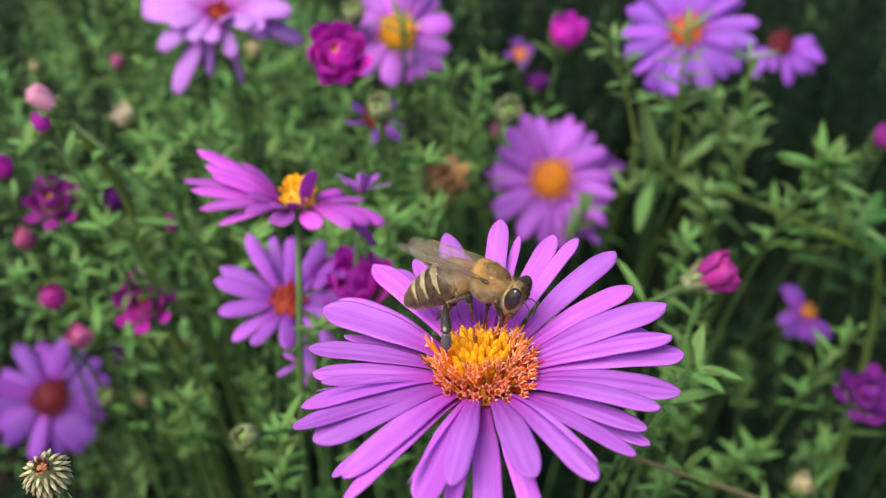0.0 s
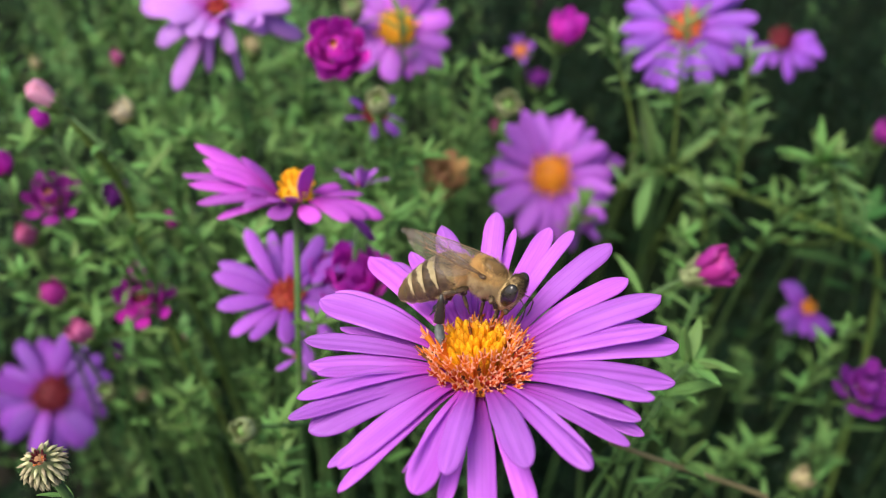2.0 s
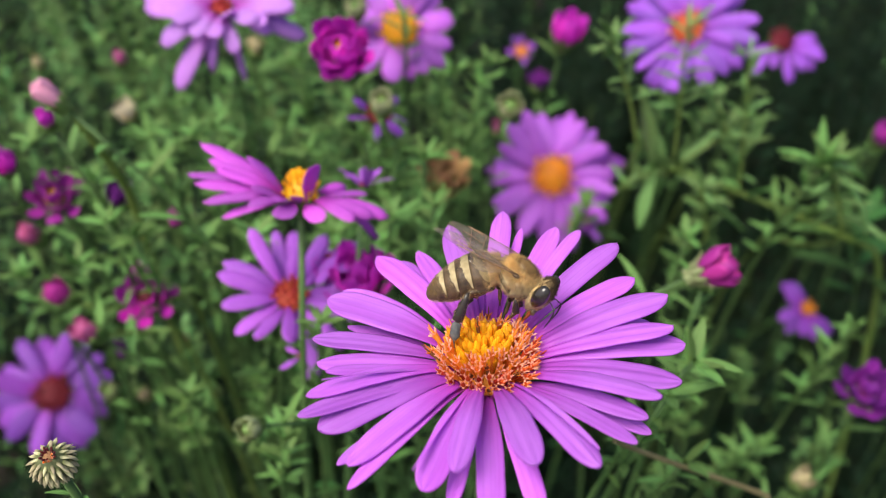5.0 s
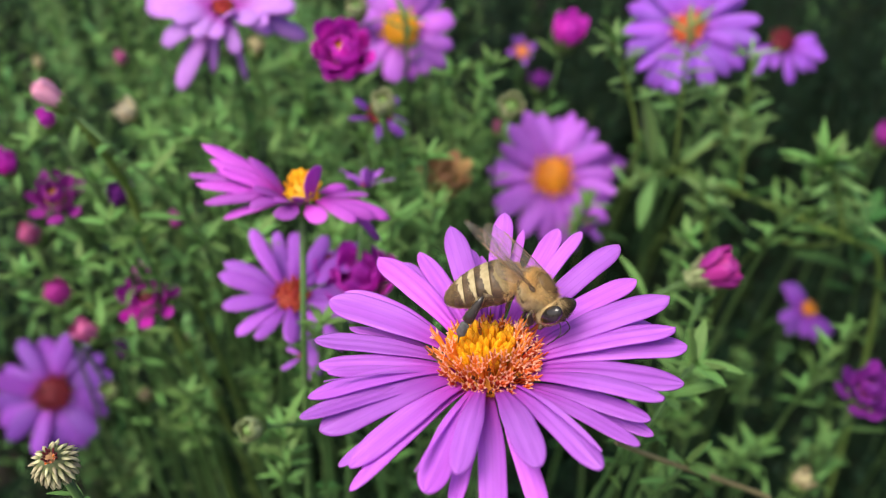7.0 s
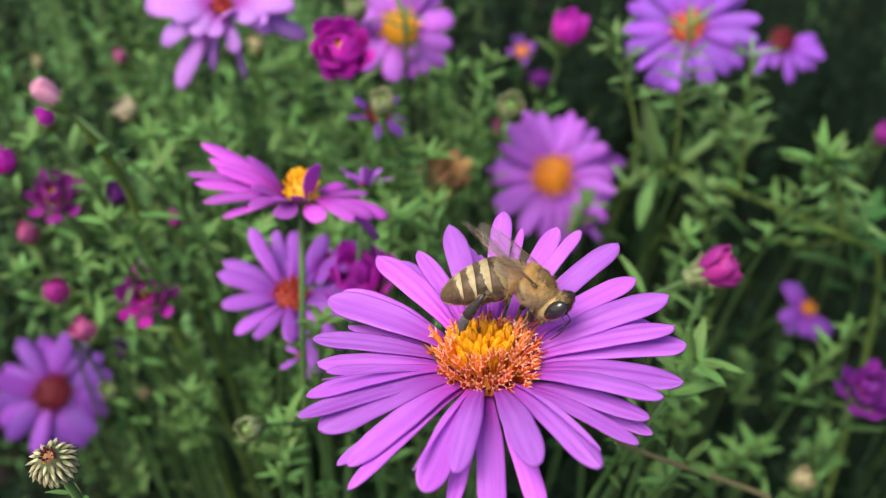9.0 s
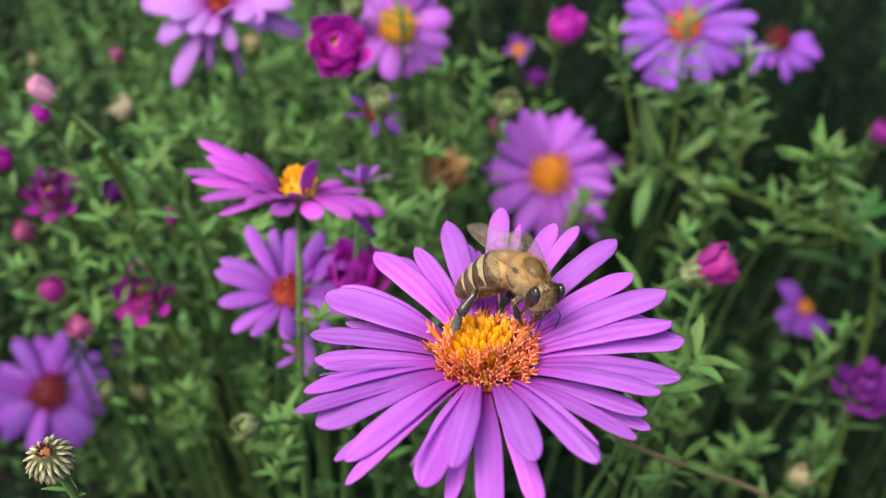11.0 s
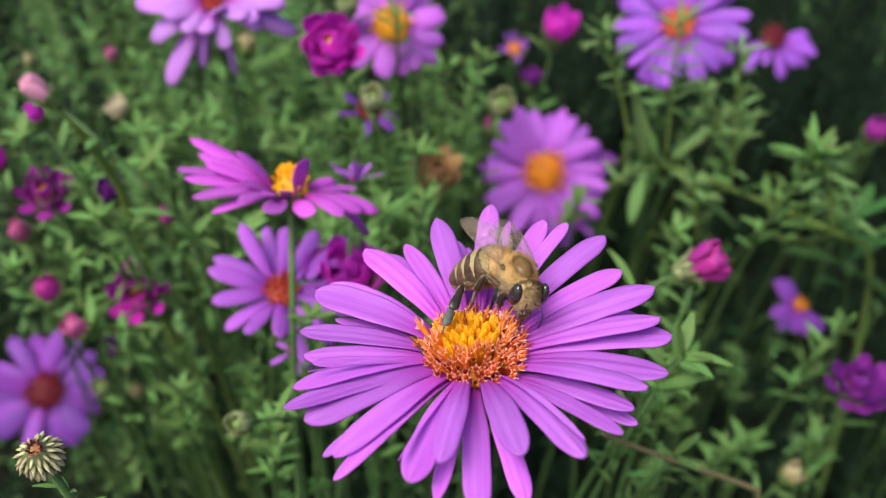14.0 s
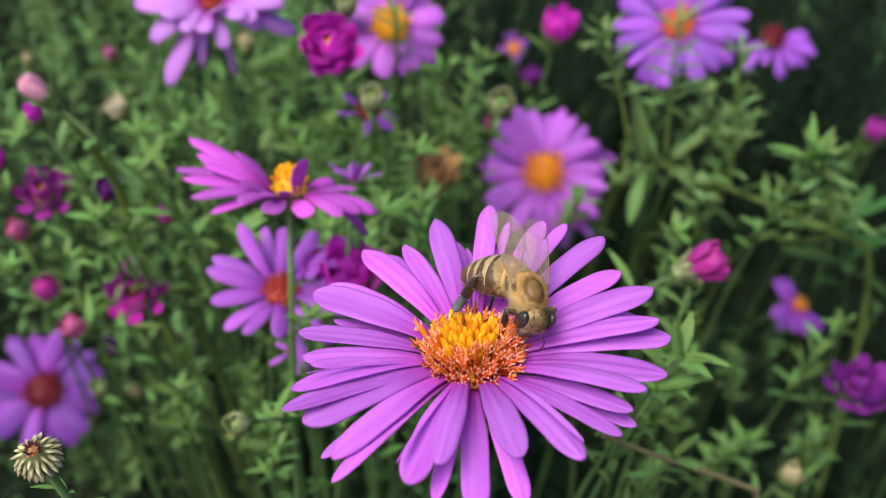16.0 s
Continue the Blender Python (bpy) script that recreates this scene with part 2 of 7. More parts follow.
def strap(length, width, curve, cols, rows, thick=0.14, cup=0.12, grooves=0.09, base=0.34, tip_from=0.74, teeth=0.0, side=0.0, power=0.5, twist=0.0, ease=1.25):
    """A thin closed strap along x: a petal or leaf. curve(s) gives its height; side bends it sideways; teeth notch the tip."""
    top, bottom = [], []
    for i in range(rows + 1):
        s = 1 - (1 - i / rows) ** ease
        w = base + (1 - base) * smoothstep(s / 0.55)
        if s > tip_from:
            w *= max(1 - ((s - tip_from) / (1 - tip_from)) ** 2, 0.0) ** power
        w = max(w, 0.05) * width / 2
        slope = (curve(min(s + 0.02, 1)) - curve(max(s - 0.02, 0))) / 0.04
        ang = math.atan2(slope, length)
        for k in range(cols + 1):
            u = 2 * k / cols - 1
            z = -cup * width * u * u - grooves * width * math.exp(-((abs(u) - 0.36) / 0.16) ** 2)
            notch = teeth * length * (math.cos(u * 7.0) - 0.6) * smoothstep((s - 0.8) / 0.2)
            roll = twist * s
            y, zz = u * w * math.cos(roll) - z * math.sin(roll), u * w * math.sin(roll) + z * math.cos(roll)
            p = Vector((s * length - zz * math.sin(ang) + notch, y + side * s * s, curve(s) + zz * math.cos(ang)))
            nrm = Vector((-math.sin(ang), 0, math.cos(ang))) * thick / 2
            top.append(p + nrm), bottom.append(p - nrm)
    n, c = len(top), cols + 1
    faces = []
    for i in range(rows):
        for k in range(cols):
            a = i * c + k
            faces.append((a, a + c, a + c + 1, a + 1))
            faces.append((n + a, n + a + 1, n + a + c + 1, n + a + c))
    rim = [k for k in range(c)] + [i * c + cols for i in range(1, rows + 1)] + [rows * c + k for k in range(cols - 1, -1, -1)] + [i * c for i in range(rows - 1, 0, -1)]
    for a, b in zip(rim, rim[1:] + rim[:1]):
        faces.append((a, b, n + b, n + a))
    return top + bottom, faces


def lathe(profile, sides, squash=1.0):
    """A body of revolution about x from (x, radius, drop) rings; squash flattens it in z."""
    verts, faces = [], []
    for x, r, dz in profile:
        for k in range(sides):
            t = 2 * math.pi * k / sides
            verts.append((x, r * math.cos(t), dz + r * squash * math.sin(t)))
    for i in range(len(profile) - 1):
        for k in range(sides):
            j = (k + 1) % sides
            faces.append((i * sides + k, i * sides + j, (i + 1) * sides + j, (i + 1) * sides + k))
    faces.append(tuple(range(sides - 1, -1, -1)))
    faces.append(tuple((len(profile) - 1) * sides + k for k in range(sides)))
    return verts, faces


def hairs(rng, roots, normals, length, lean, jitter=0.5, radius=0.022):
    """Fine tapered hairs on roots, leaning one way."""
    verts, faces = [], []
    for p, nrm in zip(roots, normals):
        tuft = noise.noise_vector(Vector(p) * 2.3) * 0.75
        d = (Vector(nrm) + Vector(lean) + tuft + Vector([rng.gauss(0, jitter) for _ in range(3)]) * 0.6).normalized()
        a = d.orthogonal().normalized()
        b = d.cross(a)
        h = length * rng.uniform(0.5, 1.2) * (1 + 0.5 * noise.noise(Vector(p) * 1.9))
        o = len(verts)
        p = Vector(p) - Vector(nrm) * 0.08
        verts += [p + a * radius, p - a * radius * 0.5 + b * radius, p - a * radius * 0.5 - b * radius, p + d * h]
        faces += [(o, o + 1, o + 3), (o + 1, o + 2, o + 3), (o + 2, o, o + 3)]
    return verts, faces


# ---- ground ----
def build_ground():
    rng = random.Random(4)
    n, verts, faces = 60, [], []
    for i in range(n + 1):
        for j in range(n + 1):
            a, b = (2 * i / n - 1), (2 * j / n - 1)
            x, y = 1500 * a + 58500 * a ** 7, 1500 * b + 58500 * b ** 7
            verts.append((x, y, -6 + 12 * noise.noise((x * 0.03, y * 0.03, 0)) + rng.uniform(-2, 2)))
    for i in range(n):
        for j in range(n):
            a = i * (n + 1) + j
            faces.append((a, a + n + 1, a + n + 2, a + 1))
    ob = new("ground", mesh_from("ground", verts, faces, soil))
    tagged(ob, "dark brown garden soil under the aster bed", "ground", kind="structure")


build_ground()

# ---- leaves and stems ----
LEAF = [mesh_from("leaf", *strap(1000, 210, lambda s, k=k: 1000 * (0.10 * s - k * s * s), 4, 7, thick=12, cup=-0.18, grooves=0, base=0.35, tip_from=0.55, power=0.75), leaf_green)
        for k in (0.05, 0.22, 0.42)]
LEAF_LIGHT = [mesh_from("leaf", *strap(1000, 235, lambda s, k=k: 1000 * (0.10 * s - k * s * s), 4, 7, thick=12, cup=-0.2, grooves=0, base=0.45, tip_from=0.35, power=0.95), leaf_light)
              for k in (0.0, 0.18, 0.36)]


def leaf_pose(p, az, rise, length, wide=1.0):
    """A leaf that leaves the stem at p, az degrees round, rising by that angle; its mesh is a metre long."""
    k = length * MM
    return Matrix.Translation(Vector(p) * MM) @ Matrix.Rotation(radians(az), 4, "Z") @ Matrix.Rotation(radians(-rise), 4, "Y") @ Matrix.Diagonal((k, k * wide, k, 1))


def stem_curve(top, foot, axis=(0, 0, 1), n=14):
    """Points from the foot on the ground up to top, where it arrives along axis; all from the foot."""
    top, axis = Vector(top), Vector(axis).normalized()
    foot = Vector(foot)
    h = (top - foot).length
    p1, p2 = foot + Vector((0, 0, h * 0.45)), top - axis * h * 0.22
    return [foot * (1 - t) ** 3 + p1 * 3 * t * (1 - t) ** 2 + p2 * 3 * t * t * (1 - t) + top * t ** 3 for t in [i / n for i in range(n + 1)]]


def add_stem(owner, rng, head, axis, thick=0.75, leaves=10, span=0.3, size=(5, 9), mat=None, light=False):
    """The stem of a thing whose Empty stands at the stem's foot, with leaves along its upper span."""
    pts = stem_curve(head, (0, 0, 0), axis)
    part("stem", mesh_from("stem", *tube(pts, [thick * (1.5 - 0.75 * i / (len(pts) - 1)) for i in range(len(pts))]), mat or stem_green), owner)
    az = rng.uniform(0, 360)
    for i in range(leaves):
        f = 0.985 - span * (i + rng.random() * 0.5) / max(leaves, 1)
        k = f * (len(pts) - 1)
        a = int(k)
        p = pts[a].lerp(pts[min(a + 1, len(pts) - 1)], k - a)
        az += 137.5 + rng.uniform(-25, 25)
        meshes = LEAF_LIGHT if light else LEAF
        part("leaf", rng.choice(meshes), owner, leaf_pose(p, az, rng.uniform(15, 55), rng.uniform(*size), rng.uniform(0.85, 1.25)))
    return pts


def foot_of(head, axis, rng):
    """Where a stem stands: below its head, set back against the way the head leans."""
    v = Vector(head)
    d = Vector(axis)
    return Vector((v.x - d.x * 60 + rng.uniform(-12, 12), v.y - d.y * 60 + rng.uniform(-4, 25), 0))


# ---- flower heads ----
def petal_set(mat, cols=4, rows=8):
    made = []
    for droop, cup, side, twist in ((0.10, 0.10, 0.0, 0.1), (0.24, 0.16, 40, 0.25), (-0.10, 0.08, -50, -0.2), (0.36, 0.12, 20, -0.3)):
        v, f = strap(1000, 180, lambda s, d=droop: 1000 * (0.22 * s - (d + 0.12) * s * s), cols, rows, thick=10, cup=cup, grooves=0.05, teeth=0.02, side=side, twist=twist)
        made.append(mesh_from("petal", v, f, mat))
    return made


PETALS = {}


def petals_of(mat):
    if mat.name not in PETALS:
        PETALS[mat.name] = petal_set(mat)
    return PETALS[mat.name]


def curled_petals(mat):
    """Petals that close inwards, for half-open heads."""
    key = mat.name + "_curled"
    if key not in PETALS:
        PETALS[key] = [mesh_from("petal", *strap(1000, 300, lambda s, d=d: 1000 * (d * s * s - 0.1 * s), 4, 8, thick=16, cup=-0.2, grooves=0.03, teeth=0.02, side=sd), mat)
                       for d, sd in ((0.30, 0), (0.45, 30), (0.2, -30))]
    return PETALS[key]


def floret_mesh(mats, open_tip, h, r):
    """One disc floret: a tube with five spread lobes and a stamen column, or a closed bud."""
    ring = [(0, r * 0.55), (h * 0.5, r * 0.75), (h * 0.85, r * 1.1), (h, r * 1.25)] if open_tip else [(0, r * 0.6), (h * 0.55, r), (h * 0.85, r * 0.95), (h, r * 0.3)]
    verts, faces, slots = [], [], []
    n = 5
    for z, q in ring:
        verts += [(q * math.cos(2 * math.pi * k / n), q * math.sin(2 * math.pi * k / n), z) for k in range(n)]
    for i in range(len(ring) - 1):
        for k in range(n):
            j = (k + 1) % n
            faces.append((i * n + k, i * n + j, (i + 1) * n + j, (i + 1) * n + k)), slots.append(0)
    if open_tip:
        b = (len(ring) - 1) * n
        for k in range(n):
            j = (k + 1) % n
            t = 2 * math.pi * (k + 0.5) / n
            mid, out = len(verts), len(verts) + 1
            far = 2.2 + 0.5 * math.sin(k * 2.1)
            verts += [(r * 1.5 * math.cos(t), r * 1.5 * math.sin(t), h + r * 1.2), (r * far * math.cos(t), r * far * math.sin(t), h + r * (1.0 + 0.5 * math.cos(k * 1.7)))]
            faces += [(b + k, b + j, mid), (b + j, out, mid), (b + k, mid, out), (b + k, out, b + j)]
            slots += [1] * 4
        v, f = tube([(0, 0, h * 0.7), (0, 0, h * 1.2), (r * 0.3, 0, h * 1.38)], [r * 0.35, r * 0.45, r * 0.25], 4)
        o = len(verts)
        verts += list(v)
        faces += [tuple(i + o for i in q) for q in f]
        slots += [0] * len(f)
    else:
        faces.append(tuple((len(ring) - 1) * n + k for k in range(n))), slots.append(0)
    return mesh_from("floret", verts, faces, *mats, smooth=False, slots=slots)


def calyx_of(owner, face, r, h, mat, rows=2, per=10, flare=0.25):
    """A cup below the head with rows of overlapping bracts."""
    cup = part("calyx", mesh_from("calyx", *tube([(0, 0, -h), (0, 0, -h * 0.7), (0, 0, -h * 0.3), (0, 0, 0)], [r * 0.25, r * 0.7, r * 0.9, r * 0.85], 10), mat), owner, face)
    blade = mesh_from("bract", *strap(h * 0.75, 5.4 * r / per, lambda s: 0.06 * h * math.sin(s * 3), 2, 4, thick=0.05, cup=0.2, grooves=0, base=0.8, tip_from=0.4, power=0.9), mat)
    for j in range(rows):
        for k in range(per):
            t = 2 * math.pi * (k + 0.5 * (j % 2)) / per
            part("bract", blade, cup, Matrix.Rotation(t, 4, "Z") @ Matrix.Translation((r * (0.66 + 0.2 * j) * MM, 0, -h * (0.92 - 0.36 * j) * MM)) @ Matrix.Rotation(-radians(86 - 40 * flare * (j + 1)), 4, "Y"))
    return cup


def dome_mesh(r, h, mat, bumps=0.0):
    n, m = 16, 6
    verts, faces = [(0, 0, h)], []
    for i in range(1, m + 1):
        a = math.pi / 2 * i / m
        for k in range(n):
            t = 2 * math.pi * k / n
            q = 1 + bumps * math.sin(k * 5.1 + i * 2.3)
            verts.append((r * math.sin(a) * math.cos(t) * q, r * math.sin(a) * math.sin(t) * q, h * math.cos(a) * q))
    for k in range(n):
        faces.append((0, 1 + k, 1 + (k + 1) % n))
    for i in range(m - 1):
        for k in range(n):
            j = (k + 1) % n
            a, b = 1 + i * n, 1 + (i + 1) * n
            faces.append((a + k, b + k, b + j, a + j))
    faces.append(tuple(1 + (m - 1) * n + k for k in range(n - 1, -1, -1)))
    return mesh_from("disc", verts, faces, mat)


anther_brown = material("anther_brown", (0.20, 0.07, 0.02), (0.36, 0.15, 0.05), 0.6, 0.2, size=1500, spread=0.25)
brick = material("disc_brick_red", (0.32, 0.025, 0.018), (0.52, 0.06, 0.032), 0.6, 0.15, size=1500, spread=0.25)
wine = material("disc_wine_red", (0.11, 0.006, 0.022), (0.24, 0.015, 0.042), 0.6, 0.15, size=1500, spread=0.25)
FLORETS = {"wine": floret_mesh((wine, wine), False, 1.0, 0.2), "brick": floret_mesh((brick, brick), False, 1.0, 0.2), "yellow": floret_mesh((floret_yellow, floret_yellow), False, 1.0, 0.16), "orange": floret_mesh((floret_orange, floret_lobe), True, 1.0, 0.115), "ripe": floret_mesh((anther_brown, floret_orange), True, 1.0, 0.09),
           "red": floret_mesh((floret_red, floret_lobe), True, 1.0, 0.115), "dark": floret_mesh((disc_red, disc_red), False, 1.0, 0.2)}


def aster(place, axis, size, petals, mat, seed, disc="orange", rise=(0, 12), label="", leaves=8, arc=(0, 360), disc_size=0.17, florets=26, wide=1.0, messy=0.0, foot=None, thick=0.7, given=None, tall=0.5, stem=None, facing=0.0):
    """A flower of that diameter with its head at place, facing axis, on a stem down to the soil."""
    rng = random.Random(seed)
    axis = Vector(axis).normalized()
    ground = foot_of(place, axis, rng) if foot is None else Vector(foot)
    owner = thing("aster_flower", ground, label, "flower", "asters in the bed")
    head = Vector(place) - ground
    R = size / 2
    face = at(head, axis)
    meshes = petals_of(mat)
    for i in range(len(given) if given else petals):
        az = arc[0] + (arc[1] - arc[0]) * (i + rng.uniform(-0.25, 0.25)) / max(petals, 1)
        L = R * rng.uniform(0.86, 1.02) * (1 - 0.25 * messy * rng.random())
        up = rng.uniform(*rise) + messy * rng.uniform(-35, 30)
        w = wide * rng.uniform(0.85, 1.15)
        if given:
            az, up, L, w = given[i][0], given[i][1], R * given[i][2], given[i][3]
        m = face @ Matrix.Rotation(radians(az), 4, "Z") @ Matrix.Translation((R * (1.8 * disc_size if given else 0.10) * MM, 0, -0.02 * R * MM * (i % 3))) @ Matrix.Rotation(radians(-up), 4, "Y") @ Matrix.Rotation(radians(rng.uniform(-14, 14) * (1 + messy) + facing * math.cos(radians(az))), 4, "X")
        part("petal", meshes[i % 2] if given else rng.choice(meshes), owner, m @ Matrix.Diagonal((L * 0.9 * MM, L * MM * w, L * MM, 1)))
    r = R * 2 * disc_size
    dm = {"orange": floret_orange, "yellow": floret_yellow, "red": floret_red, "brick": brick, "dark": disc_red, "wine": wine}[disc]
    disc_ob = part("disc", dome_mesh(r, r * tall, dm, 0.04), owner, face)
    for i in range(florets):
        q = math.sqrt((i + 0.5) / florets)
        t = i * 2.39996
        p = Vector((r * q * math.cos(t), r * q * math.sin(t), r * tall * math.sqrt(max(1 - q * q, 0))))
        d = Vector((0.7 * q * math.cos(t), 0.7 * q * math.sin(t), 1))
        kind = "yellow" if disc in ("orange", "yellow") and (q < 0.65 or disc == "yellow") else disc
        k = r * 0.42 * rng.uniform(0.8, 1.2)
        part("floret", FLORETS[kind], disc_ob, at(p, d, rng.uniform(0, 72), (k * 1.6, k * 1.6, k)))
    calyx_of(owner, face, r * 0.85, r * 1.2, calyx_green)
    add_stem(owner, rng, face.translation / MM - axis * r * 1.1, axis, thick, leaves, mat=stem)
    return owner


def bud(place, axis, size, mat, seed, label, opening=12, petals=16, leaves=6, length=1.0, calyx=calyx_green, disc=None, category="flower bud", foot=None, stem=None):
    """A closed or half-open head: curled petals standing in a calyx."""
    rng = random.Random(seed)
    axis = Vector(axis).normalized()
    ground = foot_of(place, axis, rng) if foot is None else Vector(foot)
    owner = thing("aster_bud", ground, label, category, "aster buds in the bed")
    head = Vector(place) - ground
    face = at(head, axis)
    r = size * 0.5
    meshes = curled_petals(mat)
    petals = petals + petals // 2
    for i in range(petals):
        ring = i % 3
        az = i * 137.5 + rng.uniform(-10, 10)
        L = size * length * rng.uniform(0.75, 0.95)
        up = 84 - opening * (0.35 + 0.4 * ring) + rng.uniform(-4, 4)
        m = face @ Matrix.Rotation(radians(az), 4, "Z") @ Matrix.Translation((r * (0.22 + 0.2 * ring) * MM, 0, -r * 0.7 * MM)) @ Matrix.Rotation(radians(-up), 4, "Y")
        part("petal", rng.choice(meshes), owner, m @ Matrix.Diagonal((L * MM, L * MM * 1.5, L * MM, 1)))
    if disc:
        part("disc", dome_mesh(r * 0.55, r * 0.5, disc, 0.12), owner, face @ Matrix.Translation((0, 0, r * 0.1 * MM)))
    calyx_of(owner, face @ Matrix.Translation((0, 0, -r * 0.35 * MM)), r * 0.72, r * 1.3, calyx)
    add_stem(owner, rng, Vector(head) - axis * r * 1.5, axis, 0.5, leaves, 0.22, (5, 10), mat=stem, light=True)
    return owner


def green_bud(place, axis, size, mat, seed, label, foot=None):
    """A round green bud: rows of narrow bracts closing over a small eye."""
    rng = random.Random(seed)
    axis = Vector(axis).normalized()
    ground = foot_of(place, axis, rng) if foot is None else Vector(foot)
    owner = thing("aster_bud", ground, label, "flower bud", "green buds in the bed")
    head = Vector(place) - ground
    face = at(head, axis)
    r = size / 2
    part("eye", dome_mesh(r * 0.5, r * 0.62, calyx_green, 0.06), owner, face)
    base = mesh_from("bract", *strap(r * 1.75, r * 0.5, lambda s: r * (1.0 * s * s - 0.15 * s) * 0.9, 2, 6, thick=0.08, cup=0.1, grooves=0, base=0.7, tip_from=0.6), mat)
    for i in range(22):
        m = face @ Matrix.Rotation(radians(i * 137.5), 4, "Z") @ Matrix.Translation((r * 0.55 * MM, 0, -r * 0.9 * MM)) @ Matrix.Rotation(radians(-68 + 10 * (i % 2)), 4, "Y")
        part("bract", base, owner, m)
    calyx_of(owner, face @ Matrix.Translation((0, 0, -r * 0.5 * MM)), r * 0.8, r * 1.1, calyx_green)
    add_stem(owner, rng, head - axis * r * 1.3, axis, 0.5, 6, 0.2, (5, 9), light=True)
    return owner


def seed_head(place, axis, size, seed, label):
    """A spent head: pale dry bracts spread like rays round a brown-red heart."""
    rng = random.Random(seed)
    axis = Vector(axis).normalized()
    ground = foot_of(place, axis, rng)
    owner = thing("aster_seed_head", ground, label, "seed head")
    head = Vector(place) - ground
    face = at(head, axis)
    r = size / 2
    body = [(math.sin(a) * r * 0.9, -math.cos(a) * r * 0.95) for a in [math.pi * (0.08 + 0.8 * k / 9) for k in range(10)]]
    part("globe", mesh_from("globe", *tube([(0, 0, z) for q, z in body], [q for q, z in body], 16), bract_base), owner, face)
    spike = mesh_from("bract", *strap(r * 0.66, r * 0.2, lambda s: -0.10 * r * s * s, 2, 5, thick=0.05, cup=0.15, grooves=0, base=0.95, tip_from=0.35, power=0.9), bract_dry)
    for j, (lat, count, k0) in enumerate(((64, 11, 0.8), (46, 18, 1.0), (24, 22, 1.05), (2, 22, 1.0), (-22, 18, 0.95))):
        a = radians(lat)
        for k in range(count):
            m = face @ Matrix.Rotation(2 * math.pi * (k + 0.5 * (j % 2) + rng.uniform(-0.12, 0.12)) / count, 4, "Z") @ Matrix.Translation((r * 0.92 * math.cos(a) * MM, 0, r * 0.9 * math.sin(a) * MM))
            part("bract", spike, owner, m @ Matrix.Rotation(radians(90 - lat - 14 + rng.uniform(-8, 8)), 4, "Y") @ Matrix.Diagonal((k0, k0, k0, 1)))
    part("heart", dome_mesh(r * 0.3, r * 0.3, petal_brown, 0.15), owner, face @ Matrix.Translation((0, 0, r * 0.78 * MM)))
    for i in range(16):
        t, q = i * 2.4, r * 0.26 * math.sqrt((i + 0.5) / 16)
        part("floret", FLORETS["orange" if i % 5 == 0 else "dark"], owner, face @ at((q * math.cos(t), q * math.sin(t), r * 0.85), (math.cos(t) * 0.5, math.sin(t) * 0.5, 1), 0, (r * 0.3, r * 0.3, r * 0.38)))
    add_stem(owner, rng, head - axis * r * 1.4, axis, 0.6, 9, 0.05, (2.2, 3.6), light=True)
    return owner


# ---- the flower the bee works ----
# degrees round, reach, height of the tip, width, layer
PETAL_FRONT = [(-167, 15.0, 1.4, 1.4, 0), (-159, 17.2, 1.1, 1.8, 2), (-158, 15.7, 2.6, 0.6, 1), (-153, 18.5, 0.8, 2.2, 1), (-150, 17.2, -0.3, 3.4, 2), (-140, 17.2, -2.2, 1.4, 0),
               (-134, 17.3, -0.5, 2.4, 2), (-130, 18.6, -1.2, 1.6, 1), (-113, 16.7, 2.6, 0.6, 1), (-109, 17.2, 1.1, 2.6, 2), (-103, 16.4, -1.6, 1.6, 0), (-101, 16.4, 3.4, 2.1, 2),
               (-91, 17.6, -1.2, 2.4, 1), (-79, 15.8, 3.4, 2.6, 2), (-77, 17.0, -1.2, 2.0, 1)]
PETAL_SIDE = [(-62, 17.2, 2.8, 2.5, 2), (-60, 12.9, 1.4, 1.7, 0), (-60, 16.2, 3.4, 0.5, 2), (-47, 17.0, 2.2, 1.8, 1), (-34, 16.0, 1.4, 2.0, 0), (-32, 16.4, -0.8, 1.7, 0),
              (-30, 16.5, 3.4, 2.3, 2), (-14, 17.7, 0.8, 3.5, 1), (2, 18.5, 0.8, 2.8, 1), (4, 17.2, 2.7, 2.8, 2), (15, 17.8, 3.4, 3.2, 2), (18, 14.4, -2.2, 1.3, 0),
              (18, 17.0, -0.7, 2.4, 1), (30, 17.2, 2.1, 2.3, 2)]
PETAL_BACK = [(43, 18.6, 3.4, 2.5, 2), (50, 16.4, 0.8, 1.6, 0), (56, 17.8, 3.4, 1.4, 2), (64, 18.1, 2.6, 2.2, 1), (76, 17.0, 2.4, 1.0, 1), (83, 18.2, 3.4, 2.2, 2),
              (91, 16.4, -1.1, 1.5, 0), (95, 17.0, -0.6, 2.0, 1), (102, 17.2, 2.6, 2.6, 2), (113, 17.0, -0.0, 2.3, 1), (122, 17.0, -0.5, 2.5, 1), (130, 17.2, 1.2, 2.8, 2),
              (147, 17.0, -0.1, 3.0, 1), (155, 17.2, 0.4, 3.4, 2), (156, 15.0, -2.2, 1.4, 0), (169, 17.0, -1.0, 2.3, 1), (179, 16.0, -1.2, 2.6, 1)]


